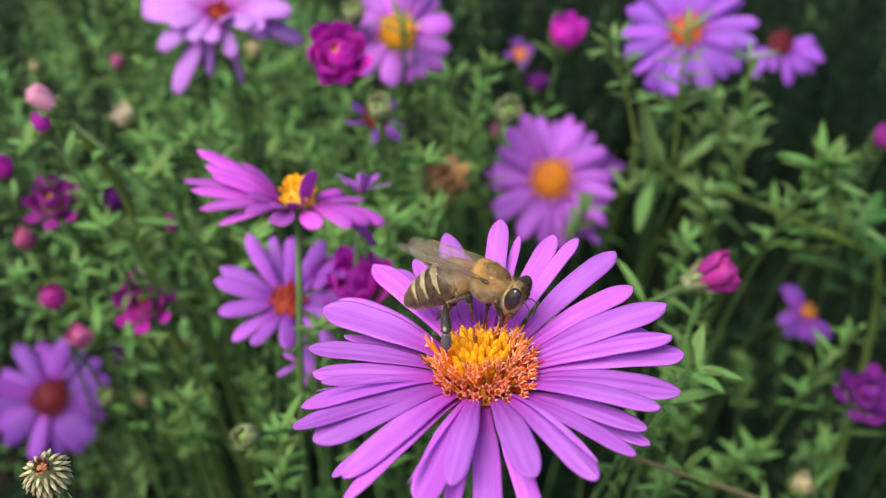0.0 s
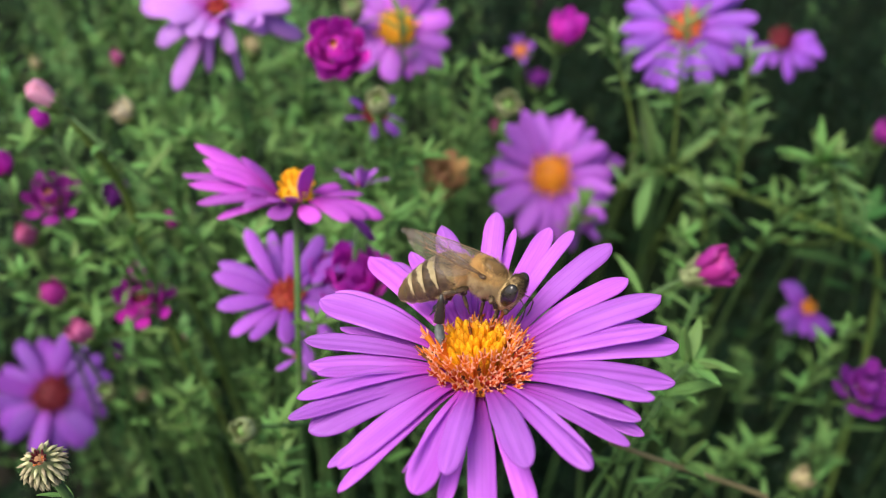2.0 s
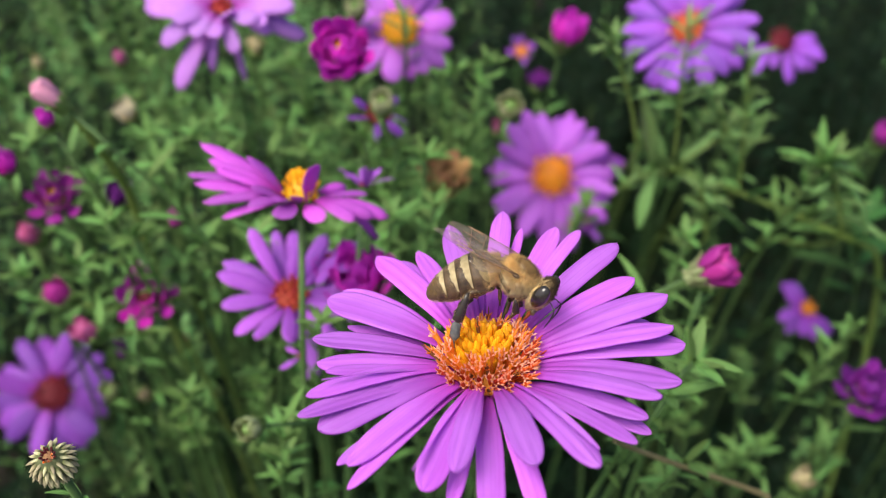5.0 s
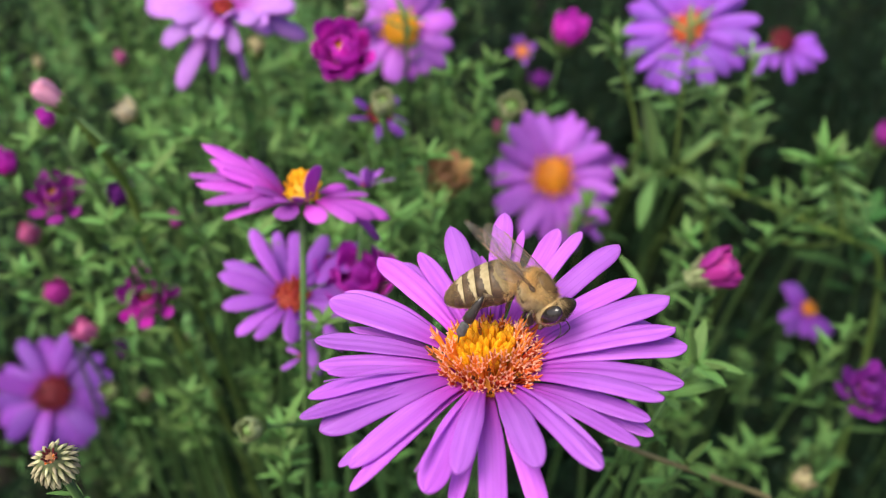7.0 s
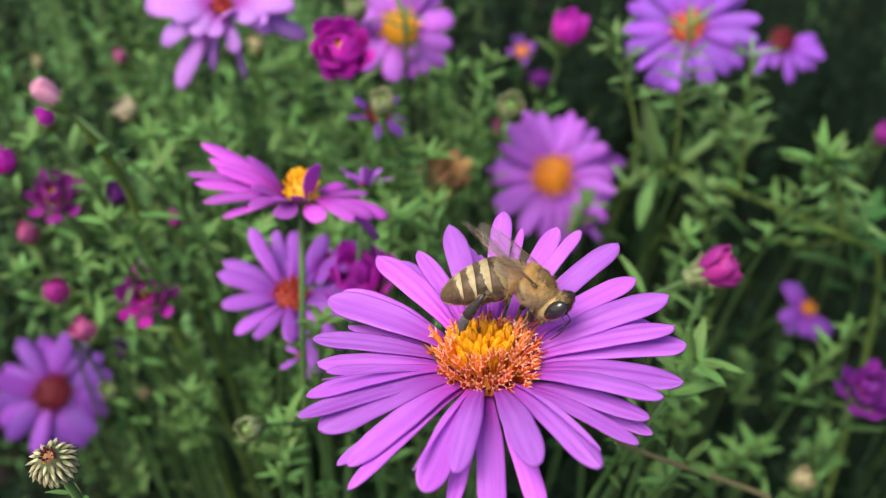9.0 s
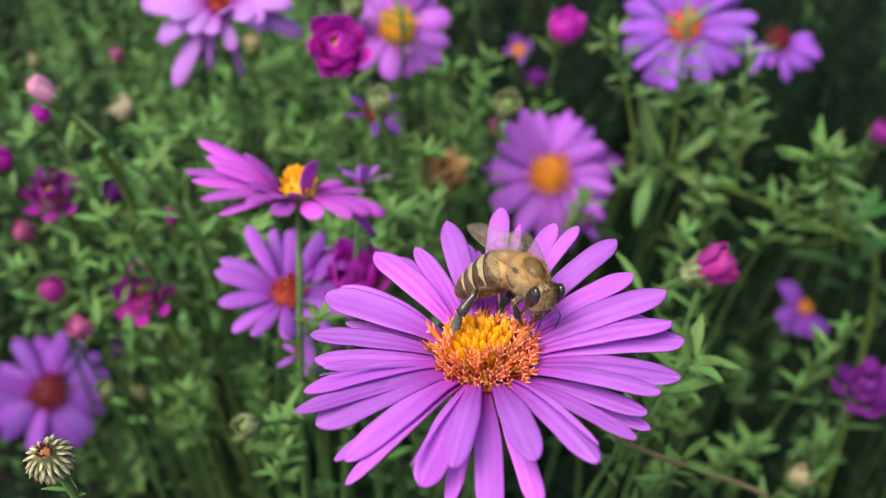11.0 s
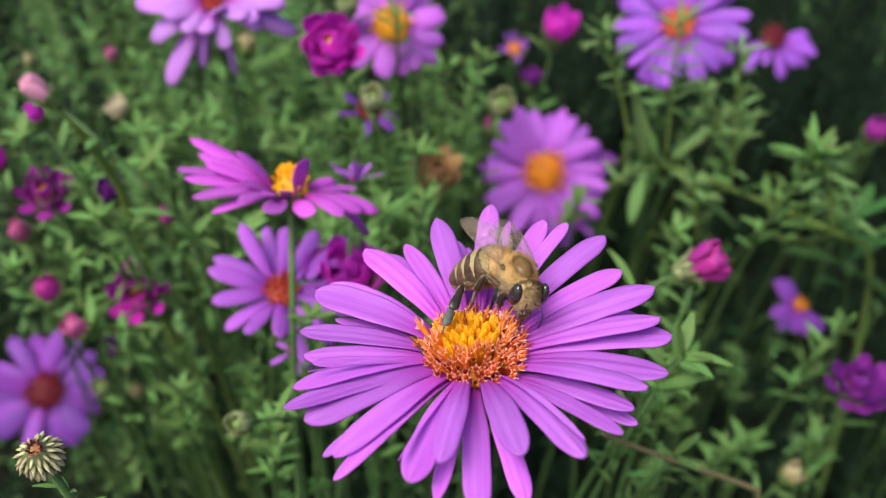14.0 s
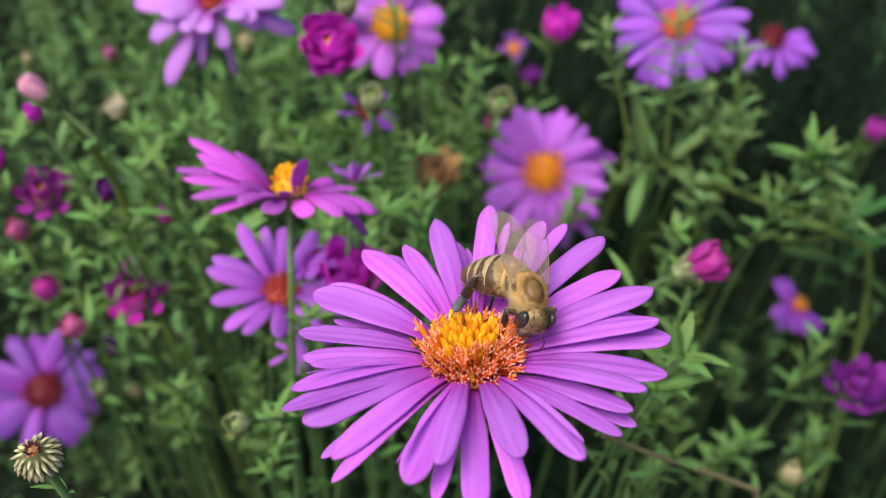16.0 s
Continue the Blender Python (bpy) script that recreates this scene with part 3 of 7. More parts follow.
def main_flower():
    rng = random.Random(21)
    owner = thing("aster_flower", (2, 22, 0), "large open lilac-purple aster with an orange-yellow centre under a bee", "flower", "asters in the bed")
    head = Vector((-2, -22, 450))
    face = Matrix.Translation(head * MM)
    for i, (az, reach, high, width, layer) in enumerate(PETAL_FRONT + PETAL_SIDE + PETAL_BACK):
        low = -1.9 + 0.55 * layer + 0.12 * (i % 3) + min(high, 0) * 0.3
        length = reach - 3.4
        arch = rng.uniform(0.5, 1.0) + 0.25 * layer
        v, f = strap(length, width, lambda s: low + (high - low) * s + arch * 4 * s * (1 - s) * (1 - 0.4 * s), 12, 20, thick=0.13, cup=rng.uniform(0.0, 0.14), grooves=rng.uniform(0.02, 0.055),
                     base=0.42, tip_from=rng.uniform(0.7, 0.84), power=rng.uniform(0.5, 0.6), teeth=rng.uniform(-0.004, 0.008), side=rng.uniform(-0.15, 0.15), twist=rng.uniform(-0.22, 0.22) + (1.0 if width < 1.0 else 0), ease=1.7)
        part("petal", mesh_from("petal", v, f, petal_main), owner, face @ Matrix.Rotation(radians(az), 4, "Z") @ Matrix.Translation((3.4 * MM, 0, 0)))
    disc = part("disc", dome_mesh(3.9, 1.5, floret_orange, 0.02), owner, face @ Matrix.Translation((0, 0, -1.9 * MM)), "dome of orange and yellow florets")
    n = 200
    for i in range(n):
        q = math.sqrt((i + 0.5) / n)
        t = i * 2.39996 + rng.uniform(-0.1, 0.1)
        p = Vector((3.6 * q * math.cos(t), 3.7 * q * math.sin(t), 1.5 * math.sqrt(1 - q * q)))
        # the heart of unopened yellow florets sits a little off centre
        heart = Vector((p.x + 0.5, p.y - 0.5, 0)).length / 3.6 + rng.uniform(-0.07, 0.07)
        lean = 0.10 + 0.8 * q ** 2.4
        d = Vector((lean * math.cos(t) + rng.uniform(-0.16, 0.16), lean * math.sin(t) + rng.uniform(-0.16, 0.16), 1))
        red = -math.sin(t) * 0.6 + math.cos(t) * 0.35 + rng.uniform(-0.5, 0.5)
        if heart < 0.7 and rng.random() < 0.94:
            kind, h, wide = "yellow", rng.uniform(2.0, 2.8), rng.uniform(1.7, 2.3)
        elif heart < 0.86 or red < -0.1:
            kind, h, wide = "orange", rng.uniform(2.2, 3.2), 1.9
        else:
            kind, h, wide = "red", rng.uniform(1.7, 2.6), 1.8
        if rng.random() < (0.03 if kind == "yellow" else 0.07):
            kind, h = "ripe", h * 1.12
        h *= 1 - 0.35 * smoothstep((p.y - 0.8) / 2.4) if kind != "yellow" else 1.0
        part("floret", FLORETS[kind], disc, at(p, d, rng.uniform(0, 72), (wide, wide, h)))
    calyx_of(owner, face @ Matrix.Translation((0, 0, -2.6 * MM)), 3.3, 6.0, calyx_green, 2, 16, 0.12)
    add_stem(owner, rng, head - Vector((0, 0, 7)), (0, -0.1, 1), 0.9, 5, 0.25, (5, 8))


main_flower()

# ---- other open flowers ----
aster((-24.7, 47.8, 434.8), (0.06, 0.24, 0.96), 26, 0, petal_side, 4, "yellow", (0, 0), "side-on lilac-magenta aster with ragged petals and a yellow centre", florets=34, leaves=0, disc_size=0.095, thick=0.75, tall=1.25, stem=stem_green, facing=32,
      given=[(172, 27, 1.21, 0.85), (-179, 20, 1.2, 0.85), (-169, 12, 1.1, 0.9), (-159, 8, 0.98, 0.9), (-172, 24, 0.9, 1.15), (176, 18, 1.08, 0.85), (180, 24, 1.02, 0.9), (-152, 61, 0.74, 1.25), (-160, -12, 0.8, 1.0), (-139, 12, 0.55, 1.5), (-108, -10, 0.4, 3.6), (-66, -4, 0.42, 2.8),
             (-25, -15, 0.6, 1.5), (-3, -7, 0.92, 1.05), (19, 2, 0.66, 0.8), (34, -34, 1.38, 0.4), (-58, 70, 0.6, 1.9), (-95, 50, 0.3, 3.0), (49, -19, 0.48, 1.6), (44, 3, 0.58, 1.2), (100, -16, 0.49, 1.6), (-12, -9, 0.75, 1.2), (-150, 26, 0.5, 1.9), (-120, 35, 0.4, 2.4)])
aster((26.5, 153.3, 368.5), (-0.16, -0.80, 0.58), 39, 29, petal_violet, 5, "orange", (0, 10), "round violet aster with an orange-yellow centre", florets=40, wide=1.2, disc_size=0.135)
aster((-125.1, 133.4, 300.7), (0.2, -0.62, 0.76), 40, 17, petal_shaded, 7, "wine", (-6, 10), "violet aster with wide gaps between petals and a dark red centre", wide=1.6, disc_size=0.135)
aster((-48.4, 112.0, 435.9), (0.0, -0.25, 0.97), 32, 0, petal_pink, 9, "brick", (0, 0), "loose pale pink-lilac aster with drooping twisted petals", disc_size=0.06, facing=25,
      given=[(-169, 12, 0.83, 2.3), (179, -29, 0.99, 1.3), (-138, -46, 1.24, 1.15), (-117, -56, 0.89, 0.9), (-69, -39, 0.57, 1.9), (-61, -71, 1.1, 0.45), (-22, -21, 0.64, 1.5), (-5, -21, 1.12, 1.15), (11, -9, 0.88, 1.3), (147, 16, 0.82, 1.9), (107, 27, 0.73, 2.4),
             (58, 25, 0.72, 2.4), (21, 11, 1.03, 1.4), (169, 14, 0.99, 1.7), (-67, 38, 0.36, 3.6), (-128, 3, 0.5, 2.6), (-24, 0, 0.6, 2.2), (-155, -6, 0.85, 1.8), (-178, 2, 0.95, 1.6), (-150, 25, 0.6, 2.4), (-100, -8, 0.4, 3.0), (-40, 12, 0.5, 2.6), (0, 5, 0.9, 1.5), (-165, -20, 0.9, 1.3)])
aster((-14.6, 145.1, 416.4), (0.05, -0.78, 0.6), 28, 19, petal_main, 11, "yellow", (0, 12), "lilac aster with a yellow centre behind a green shoot", wide=1.75, disc_size=0.16)
aster((56.8, 151.9, 413.7), (-0.25, -0.78, 0.58), 34, 33, petal_blue, 13, "red", (-2, 10), "violet aster with an orange-red centre behind green shoots", wide=1.15, disc_size=0.11)
aster((-29.9, 55.4, 408.9), (0.25, -0.35, 0.9), 28, 16, petal_violet, 15, "brick", (-4, 16), "pale violet aster with a brick red centre", wide=1.2, disc_size=0.10, messy=0.22)
aster((-24.9, 64.7, 409.3), (-0.2, 0.25, 0.95), 18, 9, petal_violet, 17, "brick", (-10, 10), "small violet aster behind a bud", wide=1.6, messy=0.3, disc_size=0.07)
aster((114.1, 235.2, 370.9), (0.1, -0.5, 0.86), 27, 0, petal_blue, 19, "wine", (0, 0), "small aster with a dark red centre and few drooping petals", disc_size=0.15,
      given=[(205, -14, 0.8, 1.5), (225, -22, 1.0, 1.4), (250, -10, 0.6, 1.5), (282, -16, 0.95, 1.8), (308, -10, 0.8, 1.6), (325, -4, 1.0, 1.6), (340, 0, 1.05, 1.6), (352, 4, 0.95, 1.6), (10, 8, 0.8, 1.6)])
aster((122.0, 174.5, 299.7), (0.25, -0.6, 0.75), 25, 8, petal_shaded, 23, "orange", (-5, 10), "half-hidden violet aster with an orange centre, shade painted into its petals", arc=(110, 330), wide=2.1, messy=0.2, disc_size=0.10)
bud((-65.7, 81.7, 385.7), (0.1, -0.6, 0.8), 7.5, petal_magenta, 25, "small half-open magenta-purple aster", 48, 14, disc=disc_red, category="flower")
aster((26.4, 268.6, 350.4), (0, -0.5, 0.86), 14, 8, petal_shaded, 27, "orange", (10, 30), "small far violet aster with an orange centre", wide=1.5, disc_size=0.2)
aster((-16.7, 96.2, 420.5), (0, -0.2, 0.97), 14, 7, petal_shaded, 29, "brick", (-20, 10), "small violet aster under a green bud", wide=1.5, messy=0.4)
aster((-17.3, 64.5, 425.3), (0.1, 0.3, 0.95), 11, 8, petal_violet, 31, "brick", (25, 60), "small violet aster with few upright petals", wide=1.3, messy=0.3, disc_size=0.05)
aster((34.1, 148.2, 357.1), (0.1, -0.5, 0.8), 20, 8, petal_violet, 37, "brick", (-20, 10), "violet aster tucked below another bloom", wide=1.5, messy=0.4)
aster((-27.5, 47.1, 403.1), (0.1, -0.3, 0.9), 9, 5, petal_violet, 39, "brick", (-30, 0), "small aster with narrow hanging violet petals", wide=1.3, messy=0.3, disc_size=0.07)

# ---- buds ----
bud((-22.8, 93.0, 435.8), (0.0, -0.75, 0.66), 7.4, petal_magenta, 41, "half-open magenta aster with a small yellow eye", 36, 44, disc=floret_yellow, category="flower")
bud((28.7, 166.2, 406.1), (0.1, -0.3, 0.95), 8.5, petal_magenta, 43, "round magenta aster bud", 20, 20)
bud((-18.7, 60.2, 408.5), (-0.1, -0.3, 0.95), 9, petal_magenta, 45, "half-open magenta aster bud", 30, 20)
bud((85.9, 72.6, 367.5), (-0.1, -0.3, 0.95), 8, petal_dark, 47, "dark purple half-closed aster", 42, 20, disc=disc_red, category="flower")
bud((39.9, 53.7, 416.4), (0.75, -0.2, 0.6), 6.2, petal_crimson, 49, "magenta aster bud in a pale green calyx", 20, 18, calyx=bud_pale)
bud((-68.0, 70.8, 438.3), (-0.6, -0.1, 0.75), 4.4, petal_blush, 51, "pale pink closed aster bud on a green stalk", 5, 12, length=1.2)
bud((-83.7, 92.0, 403.7), (0.1, -0.5, 0.86), 6.4, petal_plum, 53, "small half-open magenta-purple aster with a yellow eye", 50, 16, disc=floret_yellow, category="flower")
bud((-86.2, 85.9, 382.9), (-0.5, -0.3, 0.8), 6, petal_crimson, 55, "round crimson-magenta aster bud", 8, 14)
bud((-70.8, 63.4, 393.1), (-0.5, -0.3, 0.8), 5, petal_rose, 57, "round rose-pink aster bud", 6, 14)
bud((-98.6, 104.8, 384.3), (-0.2, -0.4, 0.8), 5.8, petal_rose, 59, "dull crimson aster bud", 8, 14)
bud((-61.3, 95.8, 395.6), (0.1, -0.5, 0.8), 4.2, petal_magenta, 61, "tiny round magenta aster bud", 10, 10)
bud((-74.3, 100.5, 398.3), (0.2, -0.3, 0.9), 5.6, petal_dark, 63, "dark purple aster bud", 14, 12)
bud((-93.8, 96.3, 409.2), (0.2, -0.4, 0.9), 5.5, petal_magenta, 65, "magenta aster bud beside shoots", 16, 14)
bud((117.7, 156.1, 380.2), (0.1, -0.4, 0.9), 7.0, petal_plum, 67, "dark magenta aster bud", 12, 14)
bud((-88.2, 155.3, 403.6), (0.1, -0.4, 0.9), 4.5, petal_rose, 69, "small pinkish brown aster bud", 6, 10)
bud((-120.6, 177.2, 391.0), (0.1, -0.4, 0.9), 4.2, petal_cream, 71, "small beige closed aster bud", 6, 10)
bud((-68.2, 100.8, 354.8), (0.1, -0.4, 0.9), 3.8, petal_rose, 73, "small dull pink aster bud", 6, 10)
bud((-86.2, 105.0, 347.2), (0.1, -0.4, 0.9), 5, petal_dark, 75, "small dark purple aster bud", 12, 10)
bud((-79.3, 96.7, 339.9), (-0.2, -0.4, 0.9), 4.5, petal_cream, 77, "pinkish cream aster bud", 5, 10)
bud((-83.2, 139.5, 396.3), (-0.4, -0.4, 0.8), 4.6, petal_ivory, 79, "cream withered aster bud", 24, 12, length=1.1)
bud((-50.4, 145.2, 411.6), (0.1, -0.4, 0.9), 5, petal_cream, 81, "small cream closed aster bud", 8, 10)
bud((69.9, 57.9, 356.8), (0.1, -0.3, 0.9), 5, petal_cream, 83, "cream-orange withered aster bud", 8, 12)
bud((42.7, 150.7, 373.2), (-0.1, -0.5, 0.8), 6, petal_violet, 85, "small violet aster bud", 16, 12)
bud((-71.1, 73.0, 433.0), (-0.2, -0.2, 0.9), 3.6, petal_magenta, 87, "tiny magenta aster bud under a pink one", 10, 10)
bud((30.3, 237.2, 354.0), (0.0, -0.3, 0.9), 7, petal_dark, 89, "dim violet aster bud in the shade", 20, 12)
bud((11.8, 167.5, 375.3), (0.0, -0.3, 0.9), 5, petal_rose, 91, "dim crimson aster bud", 8, 10)
bud((-3.7, 105.6, 400.0), (0.1, -0.35, 0.9), 8.5, petal_brown, 93, "withered brown aster head", 40, 26, length=0.75, category="withered flower")
green_bud((10.5, 115.9, 411.6), (0.05, -0.75, 0.66), 6.2, bud_cream, 101, "round pale green aster bud with a darker eye")
green_bud((-31.6, 25.0, 410.5), (-0.35, -0.7, 0.6), 3.6, bud_pale, 103, "round pale green aster bud")
green_bud((-83.3, 88.3, 350.2), (-0.1, -0.5, 0.85), 4.6, bud_pale, 105, "small pale green aster bud")
green_bud((-15.4, 87.1, 428.3), (0.0, -0.5, 0.85), 4.6, bud_cream, 107, "cream-green aster bud over violet petals")
green_bud((-24.6, 139.6, 424.0), (0.0, -0.5, 0.85), 5.2, bud_cream, 109, "cream-green aster bud beside a lilac bloom")
seed_head((-40.6, -6.0, 441.6), (0.08, -0.3, 0.95), 3.9, 111, "spent aster head with dry cream bracts and a brown-red heart")

# ---- leafy shoots that stand clear of the mass ----
def shoot(place, axis, seed, leaves=16, size=(8, 15), span=0.2, light=True, thick=0.6, tip=7, foot=None, label="fresh green leafy aster shoot", tip_size=(4, 8)):
    rng = random.Random(seed)
    axis = Vector(axis).normalized()
    ground = foot_of(place, axis, rng) if foot is None else Vector(foot)
    owner = thing("aster_shoot", ground, label, "plant shoot", "leafy shoots in the bed")
    head = Vector(place) - ground
    add_stem(owner, rng, head, axis, thick, leaves + 6, span * 0.8, (size[0] * 0.62, size[1] * 0.62), light=light)
    for i in range(tip):
        part("leaf", rng.choice(LEAF_LIGHT), owner, leaf_pose(head - axis * 0.6 * (i // 3), i * 137.5 + rng.uniform(-20, 20), rng.uniform(8, 65), rng.uniform(*tip_size) * 0.85, rng.uniform(1.0, 1.4)))
    return owner


shoot((28.6, 23.7, 425.1), (0.2, -0.3, 0.9), 201, 14, (7, 12), 0.14)
shoot((38.7, 53.7, 411.6), (0.0, -0.2, 1), 203, 16, (6, 10), 0.14)
shoot((26.2, 23.7, 418.6), (0.1, -0.3, 0.9), 205, 3, (8, 11), 0.1, tip=3, tip_size=(7, 10))
shoot((76.3, 102.0, 405.2), (0.1, -0.4, 0.9), 211, 16, (8, 13), 0.14, tip=12, tip_size=(8, 13))
shoot((4.6, 124.1, 412.3), (0.1, -0.4, 0.9), 215, 18, (7, 11), 0.14)
shoot((-66.0, 74.3, 410.2), (0.1, -0.4, 0.9), 217, 20, (6, 11), 0.14)
shoot((-5.8, 77.0, 412.1), (0.1, -0.3, 0.9), 219, 16, (6, 9), 0.12)
shoot((-23.3, 43.0, 414.0), (0.1, -0.3, 0.9), 221, 16, (5, 9), 0.1)
shoot((104.9, 136.5, 364.8), (-0.5, -0.4, 0.7), 229, 7, (26, 36), 0.2, light=False, tip=3)
shoot((71.9, 81.5, 338.3), (0.2, -0.4, 0.9), 231, 14, (9, 15), 0.16)
shoot((30.6, 23.2, 405.0), (0.1, -0.4, 0.9), 233, 8, (6, 10), 0.12, tip=4)
shoot((-59.2, 71.5, 366.1), (0.1, -0.4, 0.9), 235, 16, (7, 12), 0.14)
shoot((33.6, 131.9, 373.6), (0.1, -0.5, 0.8), 237, 12, (7, 11), 0.1)
shoot((-13.0, 134.3, 423.8), (0.0, -0.4, 0.9), 239, 8, (7, 11), 0.1, tip=5)
shoot((88.8, 90.2, 368.9), (0.1, -0.3, 0.95), 241, 14, (9, 14), 0.16)
shoot((-28.5, 32.0, 400.0), (0.2, -0.4, 0.9), 243, 12, (7, 11), 0.1)


def branch(places, thick, mat, seed, label, leaves=0, size=(8, 14)):
    """A bare side branch through a few places, from its foot on the soil."""
    rng = random.Random(seed)
    pts = [Vector(p) for p in places]
    run = pts[-1] - pts[-2]
    ground = Vector((pts[-1].x + run.x * 2, pts[-1].y + run.y * 2 + 40, 0))
    owner = thing("aster_branch", ground, label, "plant stem")
    pts = [p - ground for p in pts] + [Vector((0, 0, 0))]
    fine = pts
    for _ in range(3):
        cut = [q for p, r in zip(fine, fine[1:]) for q in (p.lerp(r, 0.25), p.lerp(r, 0.75))]
        fine = [fine[0]] + cut + [fine[-1]]
    part("stem", mesh_from("stem", *tube(fine, [thick * (0.7 + 0.5 * i / len(fine)) for i in range(len(fine))], 7), mat), owner)
    for i in range(leaves):
        p = fine[int((i + 0.5) / leaves * (len(fine) * 0.75))]
        part("leaf", rng.choice(LEAF_LIGHT), owner, leaf_pose(p, rng.uniform(0, 360), rng.uniform(5, 50), rng.uniform(*size), rng.uniform(0.8, 1.2)))


for k, place in enumerate(((-61.9, 75.0, 406.4), (-71.7, 85.7, 411.9), (-60.8, 91.9, 411.7), (-50.8, 78.3, 402.5), (-46.5, 85.2, 416.1), (-65.7, 102.3, 412.0), (-83.7, 90.1, 417.5), (-13.1, 92.3, 415.4), (-20.1, 96.8, 414.7), (-7.8, 89.2, 414.8), (-13.5, 73.3, 412.3), (-54.7, 97.1, 415.1),
                          (-37.1, 67.1, 412.5), (-76.2, 78.0, 397.1), (-92.9, 85.8, 387.6), (-1.7, 134.6, 409.5), (7.4, 142.6, 408.4))):
    shoot(place, (0.12 * math.sin(k * 2.1), -0.35, 0.92), 700 + k, 10, (5, 9), 0.09, tip=9, tip_size=(4.5, 8))
shoot((49.8, 98.8, 388.1), (0.0, -0.3, 0.95), 247, 12, (7, 11), 0.12)
branch([(17.2, 13.4, 421.7), (27.0, 20.2, 409.3), (41.1, 27.8, 394.6), (53.7, 31.9, 383.6)], 0.45, stem_brown, 301, "thin brownish bare aster side branch")
branch([(46.7, 127.7, 389.3), (54.7, 129.8, 385.5), (72.6, 136.7, 374.8), (89.7, 137.9, 366.6), (104.4, 139.4, 358.8), (128.2, 142.4, 346.3)], 0.8, stem_yellow, 303, "yellow-green aster side branch with narrow leaves", 9, (9, 17))
branch([(-66.3, 72.1, 436.7), (-64.9, 73.9, 429.2), (-63.8, 78.7, 419.1), (-64.1, 84.8, 405.9)], 0.9, stem_yellow, 305, "yellow-green stalk below pink buds", 4, (5, 8))
branch([(-85.6, 86.6, 380.6), (-77.0, 87.4, 376.7), (-65.5, 94.1, 374.0), (-61.9, 104.1, 370.5)], 0.5, stem_yellow, 307, "thin yellow-green stalk with buds", 5, (5, 9))
branch([(-68.8, 64.0, 392.2), (-64.1, 74.9, 381.8), (-59.1, 87.3, 373.4)], 0.5, stem_yellow, 309, "thin yellow-green stalk beside a rose bud", 6, (5, 9))


LEAF_PALE = []
for source in LEAF_LIGHT:
    LEAF_PALE.append(source.copy())
    LEAF_PALE[-1].materials[0] = leaf_pale


def sprig(stem, leaves, thick=0.32):
    """A shoot through given places; each leaf has its foot, its turn and rise, its length and breadth."""
    pts = [Vector(p) for p in stem]
    ground = Vector((pts[-1].x, pts[-1].y + 130, 0))
    owner = thing("aster_shoot", ground, "pale green aster shoot with spreading narrow leaves", "plant shoot", "leafy shoots in the bed")
    fine = [p - ground for p in pts] + [pts[-1] + Vector((0, 70, -45)) - ground, Vector((0, 0, 0))]
    for _ in range(2):
        fine = [fine[0]] + [q for p, r in zip(fine, fine[1:]) for q in (p.lerp(r, 0.25), p.lerp(r, 0.75))] + [fine[-1]]
    part("stem", mesh_from("stem", *tube(fine, [thick * (0.8 + 0.6 * i / len(fine)) for i in range(len(fine))]), stem_yellow), owner)
    for i, (x, y, z, az, rise, length, wide) in enumerate(leaves):
        part("leaf", LEAF_PALE[i % 3], owner, leaf_pose(Vector((x, y, z)) - ground, az, rise + 6, length, wide * 0.78))
    rng = random.Random(int(pts[0].x * 10))
    for i in range(14):
        k = 0.62 * i / 14 * (len(stem) - 1)
        p = pts[int(k)].lerp(pts[int(k) + 1], k - int(k)) - ground
        part("leaf", LEAF_PALE[i % 3], owner, leaf_pose(p, i * 137.5, rng.uniform(5, 50), rng.uniform(3.5, 7.5), rng.uniform(0.9, 1.3)))


sprig([(50.0, 128.0, 424.3), (50.8, 128.0, 417.5), (51.1, 128.0, 407.4), (51.9, 128.0, 398.3), (52.6, 128.0, 387.1)],
      [(51.3, 128.0, 404.5, 156, -20, 7.8, 1.2), (51.2, 128.0, 405.2, -152, 32, 10.0, 1.2), (51.9, 128.0, 402.9, 24, -45, 10.3, 1.3), (51.4, 128.0, 408.2, 20, -6, 8.8, 1.2), (51.8, 128.0, 400.7, 117, -58, 6.3, 1.1), (51.0, 128.0, 416.1, 154, 6, 7.0, 1.2), (50.9, 128.0, 416.8, 27, 13, 6.8, 1.1), (51.6, 128.0, 413.2, -40, 25, 6.8, 1.2), (50.1, 128.0, 422.9, 148, 27, 6.4, 1.1), (50.1, 128.0, 423.6, -44, 35, 7.0, 1.1), (50.0, 128.0, 424.3, 80, 59, 5.9, 1.1), (51.3, 128.0, 410.4, -140, 40, 8.2, 1.1)])
sprig([(59.9, 131.0, 405.5), (62.8, 131.0, 400.5), (65.4, 131.0, 395.6), (59.3, 131.0, 390.8), (53.3, 131.0, 384.8)],
      [(55.2, 131.0, 386.5, 15, 31, 13.7, 1.5), (61.7, 131.0, 398.9, 139, 54, 7.8, 1.3), (65.4, 131.0, 395.6, 58, 57, 6.5, 1.2), (60.3, 131.0, 405.1, 51, 32, 4.6, 1.1), (60.2, 131.0, 404.3, -140, 31, 7.2, 1.1), (60.6, 131.0, 391.4, 63, 54, 5.7, 1.1)])
